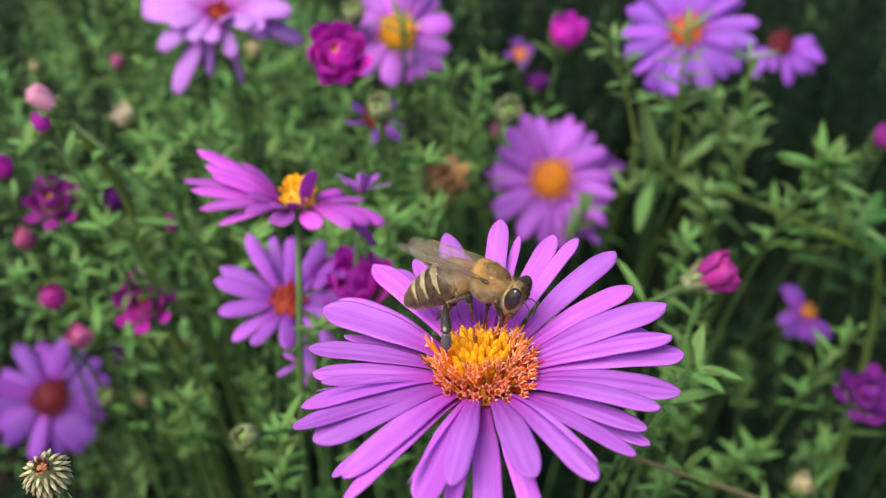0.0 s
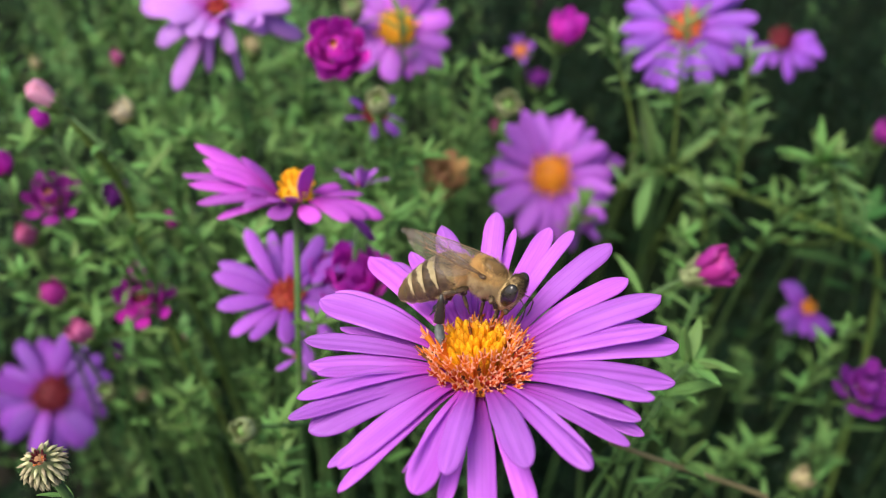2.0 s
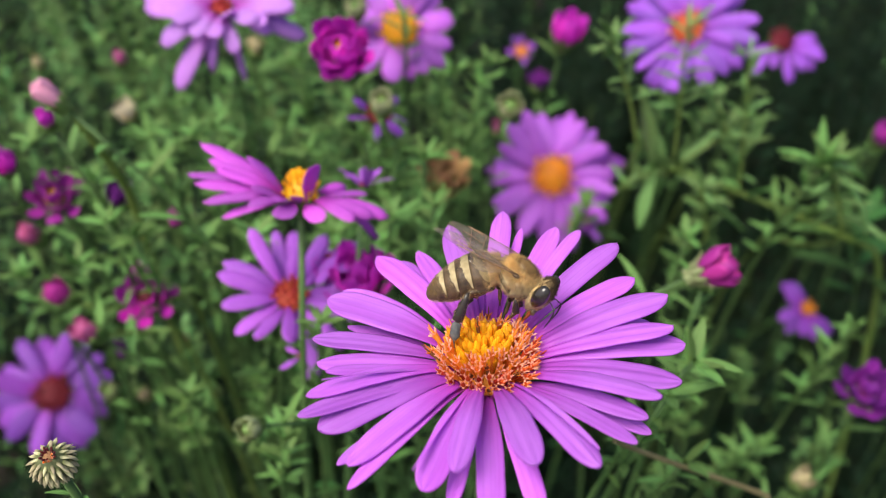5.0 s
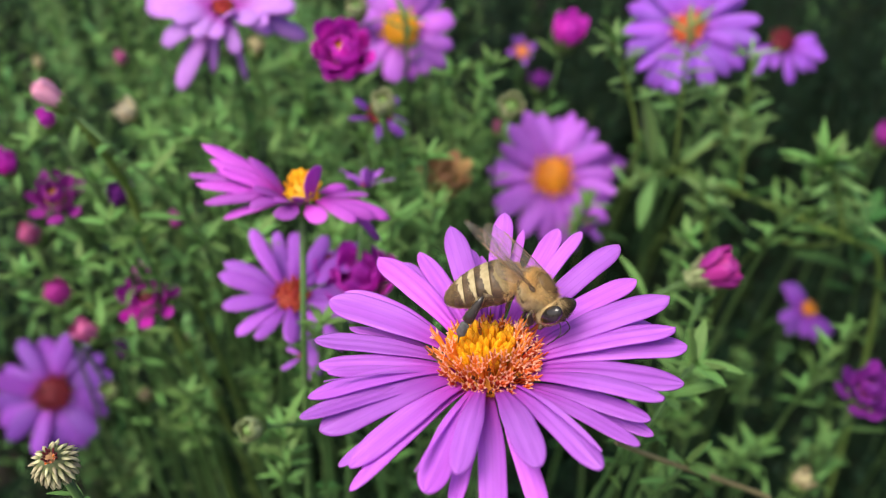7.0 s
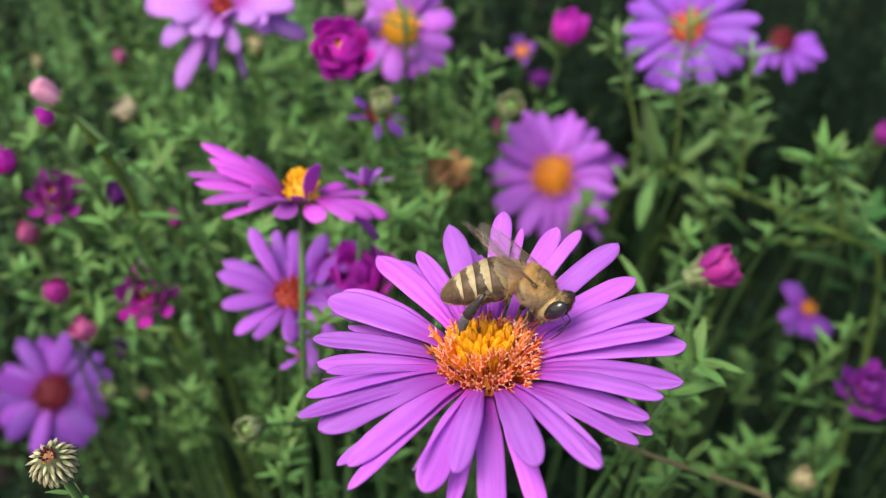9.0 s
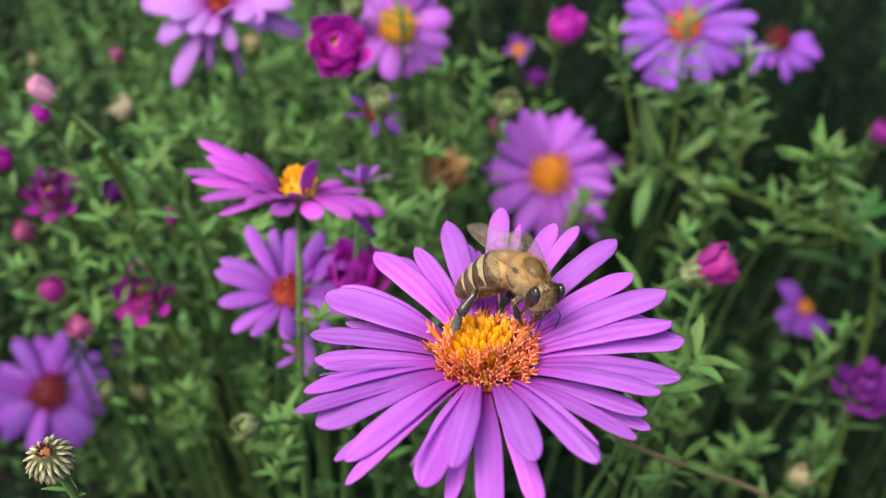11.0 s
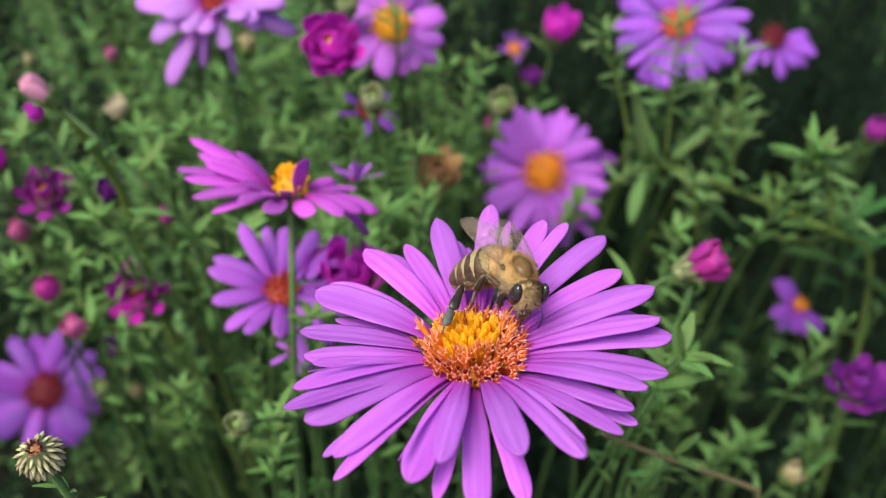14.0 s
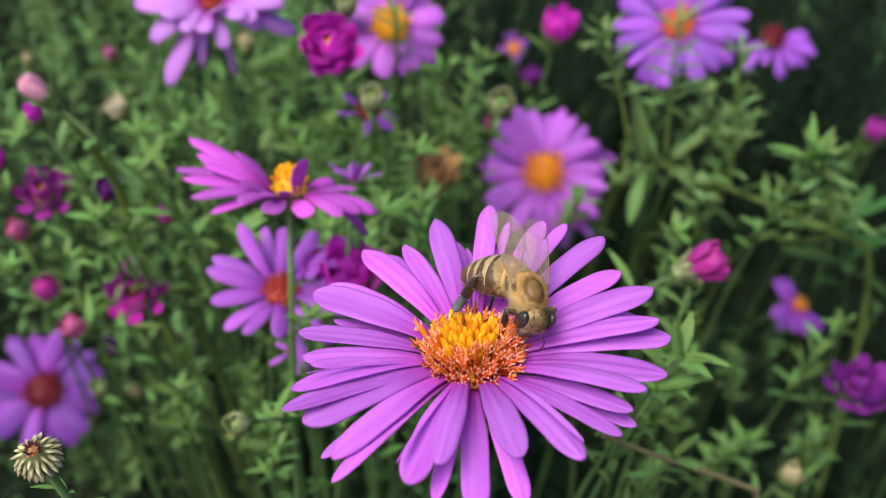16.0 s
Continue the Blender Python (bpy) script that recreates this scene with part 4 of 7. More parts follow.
sprig([(67.7, 135.0, 414.6), (69.1, 135.0, 403.7), (70.9, 135.0, 392.6), (72.1, 135.0, 382.6), (73.1, 135.0, 371.6)],
      [(71.6, 135.0, 386.3, 23, 54, 13.1, 1.6), (71.7, 135.0, 385.6, 144, 29, 5.8, 1.2), (70.6, 135.0, 394.6, 19, 17, 9.4, 1.2), (69.9, 135.0, 399.8, -77, 60, 8.3, 1.2), (67.8, 135.0, 412.6, 33, 17, 5.8, 1.3), (67.7, 135.0, 413.3, -144, 32, 8.1, 1.2), (68.2, 135.0, 409.4, 29, -31, 7.2, 1.2), (68.8, 135.0, 405.2, -143, 29, 7.5, 1.1), (72.1, 135.0, 380.8, -52, 7, 5.1, 1.2), (67.7, 135.0, 414.4, 85, 51, 4.8, 1.2)])
sprig([(40.6, 126.0, 383.0), (46.2, 126.0, 388.4), (54.0, 126.0, 386.4)],
      [(46.5, 126.0, 388.7, -159, 62, 24.0, 1.7), (48.7, 126.0, 388.7, 154, 52, 11.1, 1.4), (47.8, 126.0, 387.1, -131, -70, 15.3, 1.4), (46.5, 126.0, 386.7, -151, -11, 8.5, 1.2), (50.5, 126.0, 387.7, -147, 52, 11.8, 1.2), (50.5, 126.0, 387.4, 100, -69, 8.3, 1.1)])
sprig([(57.4, 118.0, 388.2), (59.3, 118.0, 380.6), (62.0, 118.0, 369.1)],
      [(58.0, 118.0, 386.4, 16, -57, 19.5, 1.6), (57.8, 118.0, 386.9, 136, -41, 5.7, 1.2), (57.8, 118.0, 387.2, 27, -1, 6.7, 1.2), (57.7, 118.0, 387.6, -142, 49, 9.9, 1.2), (57.6, 118.0, 387.9, 47, 32, 4.8, 1.2), (60.2, 118.0, 377.2, 146, 6, 5.4, 1.2), (60.4, 118.0, 376.3, -53, 46, 7.2, 1.1)])
sprig([(77.9, 102.0, 405.2), (82.5, 102.0, 395.3), (87.4, 102.0, 381.1)],
      [(78.0, 102.0, 405.0, -153, 37, 11.1, 1.3), (77.9, 102.0, 405.2, 39, 42, 6.4, 1.3), (78.1, 102.0, 404.8, 17, -19, 10.7, 1.3), (78.0, 102.0, 404.7, 144, -29, 5.8, 1.3), (78.4, 102.0, 404.1, 91, -68, 7.9, 1.3), (78.4, 102.0, 404.1, 22, -41, 10.5, 1.3), (77.9, 102.0, 405.2, 73, 57, 5.8, 1.2), (79.9, 102.0, 401.2, -146, -11, 7.4, 1.3), (81.3, 102.0, 401.5, -24, -50, 15.1, 1.5), (81.8, 102.0, 396.8, -160, 12, 11.9, 1.2), (83.6, 102.0, 392.3, -22, -25, 11.9, 1.5), (83.4, 102.0, 393.0, 148, -47, 8.3, 1.4)])
sprig([(32.3, 122.0, 424.6), (34.7, 122.0, 419.0), (39.4, 122.0, 406.3), (42.7, 122.0, 391.0)],
      [(32.5, 122.0, 424.4, -146, 20, 7.7, 1.3), (32.5, 122.0, 424.4, -138, 45, 8.4, 1.3), (32.5, 122.0, 424.6, 74, 51, 5.0, 1.2), (33.0, 122.0, 423.1, 106, -63, 6.8, 1.3), (32.7, 122.0, 423.7, -143, -10, 6.7, 1.3), (32.6, 122.0, 424.1, -58, 40, 6.1, 1.2), (33.7, 122.0, 421.7, 37, -38, 6.3, 1.2), (36.2, 122.0, 414.9, -139, 7, 6.2, 1.2), (37.4, 122.0, 411.4, -58, 42, 6.4, 1.2)])

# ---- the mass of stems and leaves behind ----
# The camera's place; growth on its sight lines to the blooms is cut lower.
VIEWPOINT = Vector((-4, -60, 510))


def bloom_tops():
    """Where heads and shoots stand, and how wide a gap keeps them in the camera's view."""
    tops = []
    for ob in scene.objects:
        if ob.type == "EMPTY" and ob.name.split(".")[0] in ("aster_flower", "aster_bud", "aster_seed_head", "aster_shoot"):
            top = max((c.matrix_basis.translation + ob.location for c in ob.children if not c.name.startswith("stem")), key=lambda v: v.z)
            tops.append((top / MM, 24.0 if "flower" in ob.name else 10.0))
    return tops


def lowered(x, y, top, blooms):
    """The height to which a shoot may reach at x, y without hiding a bloom from the camera."""
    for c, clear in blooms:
        d = VIEWPOINT - c
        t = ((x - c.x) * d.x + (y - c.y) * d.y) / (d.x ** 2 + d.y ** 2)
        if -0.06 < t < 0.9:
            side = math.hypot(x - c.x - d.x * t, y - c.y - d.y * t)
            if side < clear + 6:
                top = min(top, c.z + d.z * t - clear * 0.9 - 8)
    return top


def loose_shoots():
    """Bright young shoots that rise out of the mass, most of them on its full side."""
    rng = random.Random(500)
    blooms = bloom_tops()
    made = 0
    while made < 80:
        right = made % 5 == 3
        x, y = (rng.uniform(40, 210), rng.uniform(80, 330)) if right else (rng.uniform(-150, 25), rng.uniform(60, 240))
        want = rng.uniform(300, 385) if right else rng.uniform(380, 418)
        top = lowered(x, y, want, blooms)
        if top < want - 45:
            continue
        made += 1
        shoot((x, y, top), (rng.uniform(-0.3, 0.3), rng.uniform(-0.4, 0.1), 0.95), 600 + made, 13, (6, 12), 0.14, tip=6)


loose_shoots()


def build_foliage():
    rng = np.random.default_rng(8)
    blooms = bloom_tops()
    # one leaf: a folded blade of twelve points
    s = np.array([0, 0.3, 0.65, 1.0])
    wd = np.array([0.3, 0.95, 0.8, 0.06])
    V, A, L, W, D, Y = [], [], [], [], [], []
    stems = []
    # Plants beside and behind the camera are unseen, added to block side light.
    spots = [(x, y) for i, x in enumerate(np.arange(-400, 401, 16.0)) for j, y in enumerate(np.arange(-260, 641, 16.0)) if (y > -30 and abs(x) < 90 + 0.6 * y) or (i + j) % 4 == 0]
    # the left and far side of the bush is the fullest
    spots += [(x, y) for x in np.arange(-170, 30, 11.0) for y in np.arange(55, 330, 11.0)]
    spots += [(x, y) for x in np.arange(30, 260, 12.0) for y in np.arange(90, 480, 12.0)]
    spots += [(x, y) for x in np.arange(-1000, 1001, 42.0) for y in np.arange(-560, 1560, 42.0) if not (-400 < x < 400 and -260 < y < 640)]
    for x, y in spots:
        if (abs(x) > 400 or y > 640 or y < -260) and (x / 950) ** 2 + ((y - 480) / 1000) ** 2 > 1 + 0.3 * noise.noise((x * 0.006, y * 0.006, 1.0)):
            continue
        x, y = x + rng.uniform(-7, 7), y + rng.uniform(-7, 7)
        clump = min(max(0.5 + 0.9 * noise.noise((x * 0.026, y * 0.026, 3.0)), 0), 1)
        full = smoothstep((45 - x) / 70) * smoothstep((y - 52 - 50 * smoothstep((10 - x) / 50)) / 50)
        top = 225 + 60 * clump + full * (72 + 56 * clump) + rng.uniform(-50, 22) + 60 * smoothstep((y - 240) / 150)
        if y < 45:
            top = min(top, 300)
        if y < 95 and x > -8:
            top = min(top, 240)
        if y > 560 or abs(x) > 330 or y < -200:
            top = 250 + 70 * clump + rng.uniform(-40, 30)
        if x > 30 and 80 < y < 330:
            top -= 45 * smoothstep((x - 30) / 30)
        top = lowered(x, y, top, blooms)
        lean = rng.normal(0, 14, 2)
        p0, p1 = np.array([x - lean[0], y - lean[1], top - 150]), np.array([x, y, top])
        if rng.random() < (0.1 if y < 330 else 0.3):
            stems.append((p0, p1))
        # the plants outside the camera's view stay coarse
        coarse = y > 560 or abs(x) > 90 + 0.6 * max(y, 0) or y < -30
        n = 24 if coarse else 56
        # light leaves gather on the full side, where they paint it brighter
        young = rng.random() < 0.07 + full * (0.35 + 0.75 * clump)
        az = rng.uniform(0, 6.28)
        for i in range(n):
            f = 1 - (i / n) ** 1.35 * 0.95
            az += 2.4 + rng.uniform(-0.4, 0.4)
            up = rng.uniform(0.1, 0.9) if i > 8 else rng.uniform(0.3, 1.3)
            V.append(p0 + (p1 - p0) * f)
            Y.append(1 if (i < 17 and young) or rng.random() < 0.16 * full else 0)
            A.append((az, up))
            k = rng.uniform(12, 24) if coarse else rng.uniform(5, 10.5) if i >= 24 else rng.uniform(2.8, 6.2)
            L.append(k), W.append(k * rng.uniform(0.2, 0.32) if i >= 24 else k * rng.uniform(0.24, 0.36)), D.append(rng.uniform(-0.25, 0.6))
    V, A, L, W, D = (np.array(a, dtype=np.float32) for a in (V, A, L, W, D))
    ca, sa, cu, su = np.cos(A[:, 0]), np.sin(A[:, 0]), np.cos(A[:, 1]), np.sin(A[:, 1])
    fwd = np.stack([ca * cu, sa * cu, su], 1)
    lat = np.stack([-sa, ca, np.zeros_like(ca)], 1)
    nrm = np.cross(fwd, lat)
    pts = np.empty((len(V), 12, 3), np.float32)
    for i in range(4):
        mid = V + fwd * (L * s[i])[:, None] - nrm * 0 - np.array([0, 0, 1], np.float32) * (D * L * s[i] ** 2)[:, None]
        half = lat * (W * wd[i] / 2)[:, None]
        lift = nrm * (W * wd[i] * 0.16)[:, None]
        pts[:, i * 3], pts[:, i * 3 + 1], pts[:, i * 3 + 2] = mid - half + lift, mid, mid + half + lift
    quads = np.array([(i * 3 + k, i * 3 + k + 1, i * 3 + k + 4, i * 3 + k + 3) for i in range(3) for k in range(2)], np.int32)
    faces = (quads[None] + (np.arange(len(V), dtype=np.int32) * 12)[:, None, None]).reshape(-1)
    me = bpy.data.meshes.new("foliage")
    me.vertices.add(len(V) * 12)
    me.vertices.foreach_set("co", (pts * MM).reshape(-1))
    me.loops.add(len(faces))
    me.loops.foreach_set("vertex_index", faces)
    me.polygons.add(len(faces) // 4)
    me.polygons.foreach_set("loop_start", np.arange(0, len(faces), 4, dtype=np.int32))
    me.update(calc_edges=True)
    me.materials.append(foliage_shaded)
    me.materials.append(foliage_young_lit)
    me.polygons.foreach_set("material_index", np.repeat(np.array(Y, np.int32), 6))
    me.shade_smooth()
    tagged(new("foliage", me), "dense mass of small narrow aster leaves, shade painted into their dark green", "foliage", kind="stuff")
    pieces = []
    for p0, p1 in stems:
        b = Vector(p0)
        pieces.append(tube([(b.x, b.y, -8), b, Vector(p1)], [1.3, 0.9, 0.35], 4, False))
    v, f = joined(pieces)
    tagged(new("foliage_stems", mesh_from("foliage_stems", v, f, stem_shade)), "thin upright green and brown aster stems, darkened with painted shade", "foliage", kind="stuff")


build_foliage()


# ---- the bee ----
def ball(rx, ry, rz, centre=(0, 0, 0), shape=None, n=24, m=14):
    """A closed egg with its poles along x; shape(q) may scale each direction q."""
    verts, faces = [], []
    for i in range(m + 1):
        a = math.pi * i / m
        for k in range(n):
            t = 2 * math.pi * k / n
            q = Vector((math.cos(a), math.sin(a) * math.cos(t), math.sin(a) * math.sin(t)))
            g = shape(q) if shape else (1, 1, 1)
            verts.append((centre[0] + rx * q.x * g[0], centre[1] + ry * q.y * g[1], centre[2] + rz * q.z * g[2]))
    for i in range(m):
        for k in range(n):
            j = (k + 1) % n
            faces.append((i * n + k, i * n + j, (i + 1) * n + j, (i + 1) * n + k))
    return verts, faces


def flat_tube(points, halves, sides=10):
    """Rings along x, each with its own half width and half height."""
    verts, faces = [], []
    for (x, y, z), (w, h) in zip(points, halves):
        for k in range(sides):
            t = 2 * math.pi * k / sides
            verts.append((x, y + w * math.cos(t), z + h * math.sin(t)))
    for i in range(len(points) - 1):
        for k in range(sides):
            j = (k + 1) % sides
            faces.append((i * sides + k, i * sides + j, (i + 1) * sides + j, (i + 1) * sides + k))
    faces.append(tuple(range(sides - 1, -1, -1)))
    faces.append(tuple((len(points) - 1) * sides + k for k in range(sides)))
    return verts, faces


def rounded(points, times=3):
    """A closed outline with its corners cut round."""
    pts = [Vector(p) for p in points]
    for _ in range(times):
        pts = [q for a, b in zip(pts, pts[1:] + pts[:1]) for q in (a.lerp(b, 0.25), a.lerp(b, 0.75))]
    return pts


def blade(outline, s, lift, name):
    """A thin wing sheet from its outline, gently pleated."""
    pts = rounded([(x, y, 0) for x, y in outline])
    mid = sum(pts, Vector()) / len(pts)
    rings = [[mid.lerp(p, f) for p in pts] for f in (0.35, 0.7, 1.0)]
    verts = [mid] + [p for ring in rings for p in ring]
    verts = [(p.x, s * p.y, lift + 0.07 * math.sin(p.x * 1.3 + p.y * 1.9) + 0.05 * math.sin(p.y * 4.0)) for p in verts]
    k = len(pts)
    faces = [(0, 1 + i, 1 + (i + 1) % k) for i in range(k)]
    faces += [(1 + r * k + i, 1 + (r + 1) * k + i, 1 + (r + 1) * k + (i + 1) % k, 1 + r * k + (i + 1) % k) for r in range(2) for i in range(k)]
    return mesh_from(name, verts, faces, wing_film)


def fur_on(rng, owner, coat, length, lean, jitter, radius, mat, label):
    part("fur", mesh_from("fur", *hairs(rng, coat[0], coat[1], length, lean, jitter, radius), mat), owner, None, label)


def build_bee():
    rng = random.Random(77)
    bee = thing("honey_bee", (1, 5, 456), "tawny furred honey bee with cream-banded brown abdomen feeding on the aster", "bee")
    # thorax: a bare satin plate on the back inside a ring of golden fur
    TX, TY, TZ = 1.9, 1.4, 1.6
    thorax = part("thorax", mesh_from("thorax", *ball(TX, TY, TZ), bee_under), bee, None, "thorax under dense tawny fur")
    coats = {"gold": ([], []), "pale": ([], []), "dark": ([], [])}
    for _ in range(30000):
        q = Vector([rng.gauss(0, 1) for _ in range(3)]).normalized()
        p = (TX * q.x, TY * q.y, TZ * q.z)
        bare = math.hypot((q.x - 0.18) / 0.82, q.y / 0.84)
        if q.z > 0 and bare + rng.gauss(0, 0.16) < 1:
            kind = "dark" if rng.random() < 0.8 else ""
        elif q.z + rng.gauss(0, 0.2) < 0.15:
            kind = "pale"
        else:
            kind = "gold"
        if kind:
            coats[kind][0].append(p), coats[kind][1].append(q)
    fur_on(rng, thorax, coats["gold"], 0.66, (-0.1, 0, 0.25), 0.6, 0.016, bee_fur, "golden tawny fur ring")
    fur_on(rng, thorax, coats["pale"], 0.66, (-0.2, 0, -0.2), 0.6, 0.015, bee_fur_pale, "pale buff fur on the flanks")
    cap = [(0.16 * TX, 0, TZ * 0.987 + 0.16)]
    for i in range(1, 8):
        for k in range(28):
            t = 2 * math.pi * k / 28
            wob = 1 + 0.03 * math.sin(3 * t + 1) + 0.02 * math.sin(7 * t)
            x, y = 0.16 + 0.64 * i / 7 * math.cos(t) * wob, 0.64 * i / 7 * math.sin(t) * wob
            cap.append((TX * x, TY * y, TZ * math.sqrt(max(1 - x * x - y * y, 0)) + 0.16 - 0.2 * (i == 7) - 0.05 * (i == 6)))
    cap_faces = [(0, 1 + k, 1 + (k + 1) % 28) for k in range(28)]
    cap_faces += [(1 + i * 28 + k, 29 + i * 28 + k, 29 + i * 28 + (k + 1) % 28, 1 + i * 28 + (k + 1) % 28) for i in range(6) for k in range(28)]
    part("back_plate", mesh_from("back_plate", cap, cap_faces, bee_plate), thorax, None, "satin brown back plate with thin fur")
    fur_on(rng, thorax, coats["dark"], 0.34, (-0.7, 0, 0.0), 0.4, 0.013, bee_fur_back, "short thin brown fur on the back")
    for s in (-1, 1):
        part("tegula", mesh_from("tegula", *ball(0.36, 0.24, 0.2, (-0.3, s * 1.62, 0.86)), bee_brown), thorax, None, "shiny dark wing joint")

    # abdomen: hinge at the waist, tail along -x, arched downwards
    def girth(x):
        t = min(max(-x / 7.4, 0.0), 1.0)
        return 2.08 * (0.55 + 0.45 * smoothstep(t / 0.3)) * max(1 - t ** 2.9, 0.0) ** 0.72 + 0.05

    def drop(x):
        return -0.027 * x * x + 0.05

    core = [(x, girth(x) - 0.1 if x < -0.2 else 0.75, drop(x)) for x in (0.5, 0.0, -0.5, -1.5, -3.0, -4.5, -6.0, -7.0)]
    abdomen = part("abdomen", mesh_from("abdomen", *lathe(core, 20), bee_black), bee, None, "dark brown abdomen with cream wedge-shaped bands")

    def band_reach(i, t):
        """How far back a band reaches on its plate at an angle round the body: broad on the back, gone on the flank."""
        side = abs(math.degrees(t) - 90)
        rag = 0.05 * math.sin(t * 9 + i * 2.1) + 0.045 * math.sin(t * 23 + i) + 0.03 * math.sin(t * 41 + 3 * i)
        return max(((0.72, 0.55, 0.5, 0.47)[i - 1] + rag) * (1 - smoothstep((side - 12) / 100)), 0.0)

    cuts = [-0.1, -1.25, -2.75, -4.1, -5.3, -6.3, -7.3]
    for i in range(6):
        x0, x1 = cuts[i], cuts[i + 1]
        plate = [(x0 + (x1 - x0) * k / 8, girth(x0 + (x1 - x0) * k / 8) + 0.07 * k / 8 - 0.06 * (k == 8), drop(x0 + (x1 - x0) * k / 8)) for k in range(9)]
        part("tergite", mesh_from("tergite", *lathe(plate, 36, 0.95), bee_brown if i else bee_under), abdomen)
        if 0 < i < 5:
            verts, faces = [], []
            for k in range(61):
                t = radians(4 + 172 * k / 60)
                reach = (x1 - x0) * band_reach(i, t)
                for j in range(5):
                    x = x0 + reach * j / 4
                    g = girth(x) + 0.05 + 0.05 * (x - x0) / (x1 - x0) - 0.04 * (j == 4)
                    verts.append((x, g * math.cos(t), drop(x) + 0.95 * g * math.sin(t)))
            faces = [(k * 5 + j, k * 5 + j + 1, k * 5 + j + 6, k * 5 + j + 5) for k in range(60) for j in range(4)]
            part("hair_band", mesh_from("hair_band", verts, faces, bee_band_dull if i == 1 else bee_band), abdomen, None, "olive-tan felt band" if i == 1 else "cream felt hair band")
    coats = {k: ([], []) for k in ("waist", "band", "dull", "belly", "back")}
    for _ in range(20000):
        x = rng.uniform(-7.0, 0.2)
        t = rng.uniform(-0.5 * math.pi, 1.5 * math.pi)
        g = girth(x)
        seg = next(i for i in range(6) if x >= cuts[i + 1])
        deep = (cuts[seg] - x) / (cuts[seg] - cuts[seg + 1])
        if x > -1.35 - 0.3 * rng.random():
            kind = "waist"
        elif 0 < seg < 5 and deep < band_reach(seg, t) + abs(rng.gauss(0, 0.07)):
            kind = "dull" if seg == 1 else "band"
        elif math.sin(t) < -0.35:
            kind = "belly" if rng.random() < 0.6 else ""
        else:
            kind = "back" if rng.random() < 0.8 else "dull" if rng.random() < 0.5 else ""
        if kind:
            coats[kind][0].append((x, g * math.cos(t), drop(x) + 0.95 * g * math.sin(t))), coats[kind][1].append(Vector((0, math.cos(t), math.sin(t))))
    fur_on(rng, abdomen, coats["waist"], 0.55, (-0.5, 0, 0), 0.5, 0.015, bee_fur, "tawny fur at the waist")
    fur_on(rng, abdomen, coats["band"], 0.22, (-1.6, 0, 0), 0.3, 0.017, bee_band, "cream fur in the bands")
    fur_on(rng, abdomen, coats["dull"], 0.26, (-1.4, 0, 0), 0.4, 0.015, bee_band_dull, "thin olive-tan fur")
    fur_on(rng, abdomen, coats["belly"], 0.3, (-1.0, 0, 0), 0.4, 0.013, bee_fur_pale, "pale fur below")
    fur_on(rng, abdomen, coats["back"], 0.24, (-1.5, 0, 0), 0.35, 0.012, bee_fur_dark, "sparse brown fur")

    # head: hinge at the neck, face along +x, crown up
    def face_shape(q):
        low = smoothstep((0.25 - q.z) / 1.2)
        return (1 - 0.12 * low, 1 - 0.5 * low, 1.0)

    head = part("head", mesh_from("head", *ball(1.05, 1.68, 1.9, (0.85, 0, -0.45), face_shape), bee_under), bee, None, "head with pale face fur")
    for s in (-1, 1):
        eye = ball(0.74, 0.56, 1.26, (1.0, s * 1.3, 0.18), lambda q: (1 - 0.18 * max(-q.z, 0), 1, 1))
        part("eye", mesh_from("eye", *eye, bee_eye), head, None, "large glossy dark compound eye")
        part("antenna", mesh_from("antenna", *tube([(1.75, s * 0.28, -0.2), (2.2, s * 0.6, -0.05), (2.75, s * 0.85, -0.25), (2.9, s * 0.95, -0.5), (3.05, s * 1.0, -1.3), (3.05, s * 0.95, -2.2)],
                                                    [0.06, 0.05, 0.055, 0.07, 0.07, 0.05], 7), bee_black), head, None, "elbowed black antenna")
        part("mandible", mesh_from("mandible", *tube([(1.25, s * 0.55, -1.75), (1.45, s * 0.5, -2.2), (1.5, s * 0.12, -2.45)], [0.24, 0.22, 0.08], 8), bee_brown), head)
    part("proboscis", mesh_from("proboscis", *tube([(1.0, 0, -1.8), (1.15, 0, -2.5), (1.2, 0, -3.2), (1.1, 0, -3.9)], [0.34, 0.26, 0.16, 0.06], 8), bee_red), head, None, "red-brown tongue")
    part("clypeus", mesh_from("clypeus", *ball(0.28, 0.62, 0.55, (1.55, 0, -1.15)), bee_brown), head)
    coats = {k: ([], []) for k in ("face", "crown", "cheek")}
    for _ in range(9000):
        q = Vector([rng.gauss(0, 1) for _ in range(3)]).normalized()
        g = face_shape(q)
        p = (0.85 + 1.05 * q.x * g[0], 1.68 * q.y * g[1], -0.45 + 1.9 * q.z)
        if abs(p[1]) > 0.9 and ((p[0] - 1.0) / 0.66) ** 2 + ((p[2] - 0.18) / 1.15) ** 2 < 1:
            continue
        if p[0] > 1.5 and -1.7 < p[2] < -0.6 and abs(p[1]) < 0.5 and rng.random() < 0.7:
            continue
        kind = "crown" if q.z + rng.gauss(0, 0.06) > 0.24 and q.x > -0.6 else "cheek" if q.x < 0.1 else "face"
        coats[kind][0].append(p), coats[kind][1].append(q)
    fur_on(rng, head, coats["face"], 0.28, (0.2, 0, -0.2), 0.5, 0.014, bee_fur_pale, "short pale face fur")
    fur_on(rng, head, coats["cheek"], 0.34, (-0.2, 0, -0.3), 0.5, 0.014, bee_fur_pale, "pale fur behind the eyes")
    fur_on(rng, head, coats["crown"], 0.42, (0.2, 0, 0.3), 0.45, 0.015, bee_fur_crown, "upright dark brown fur on the crown")
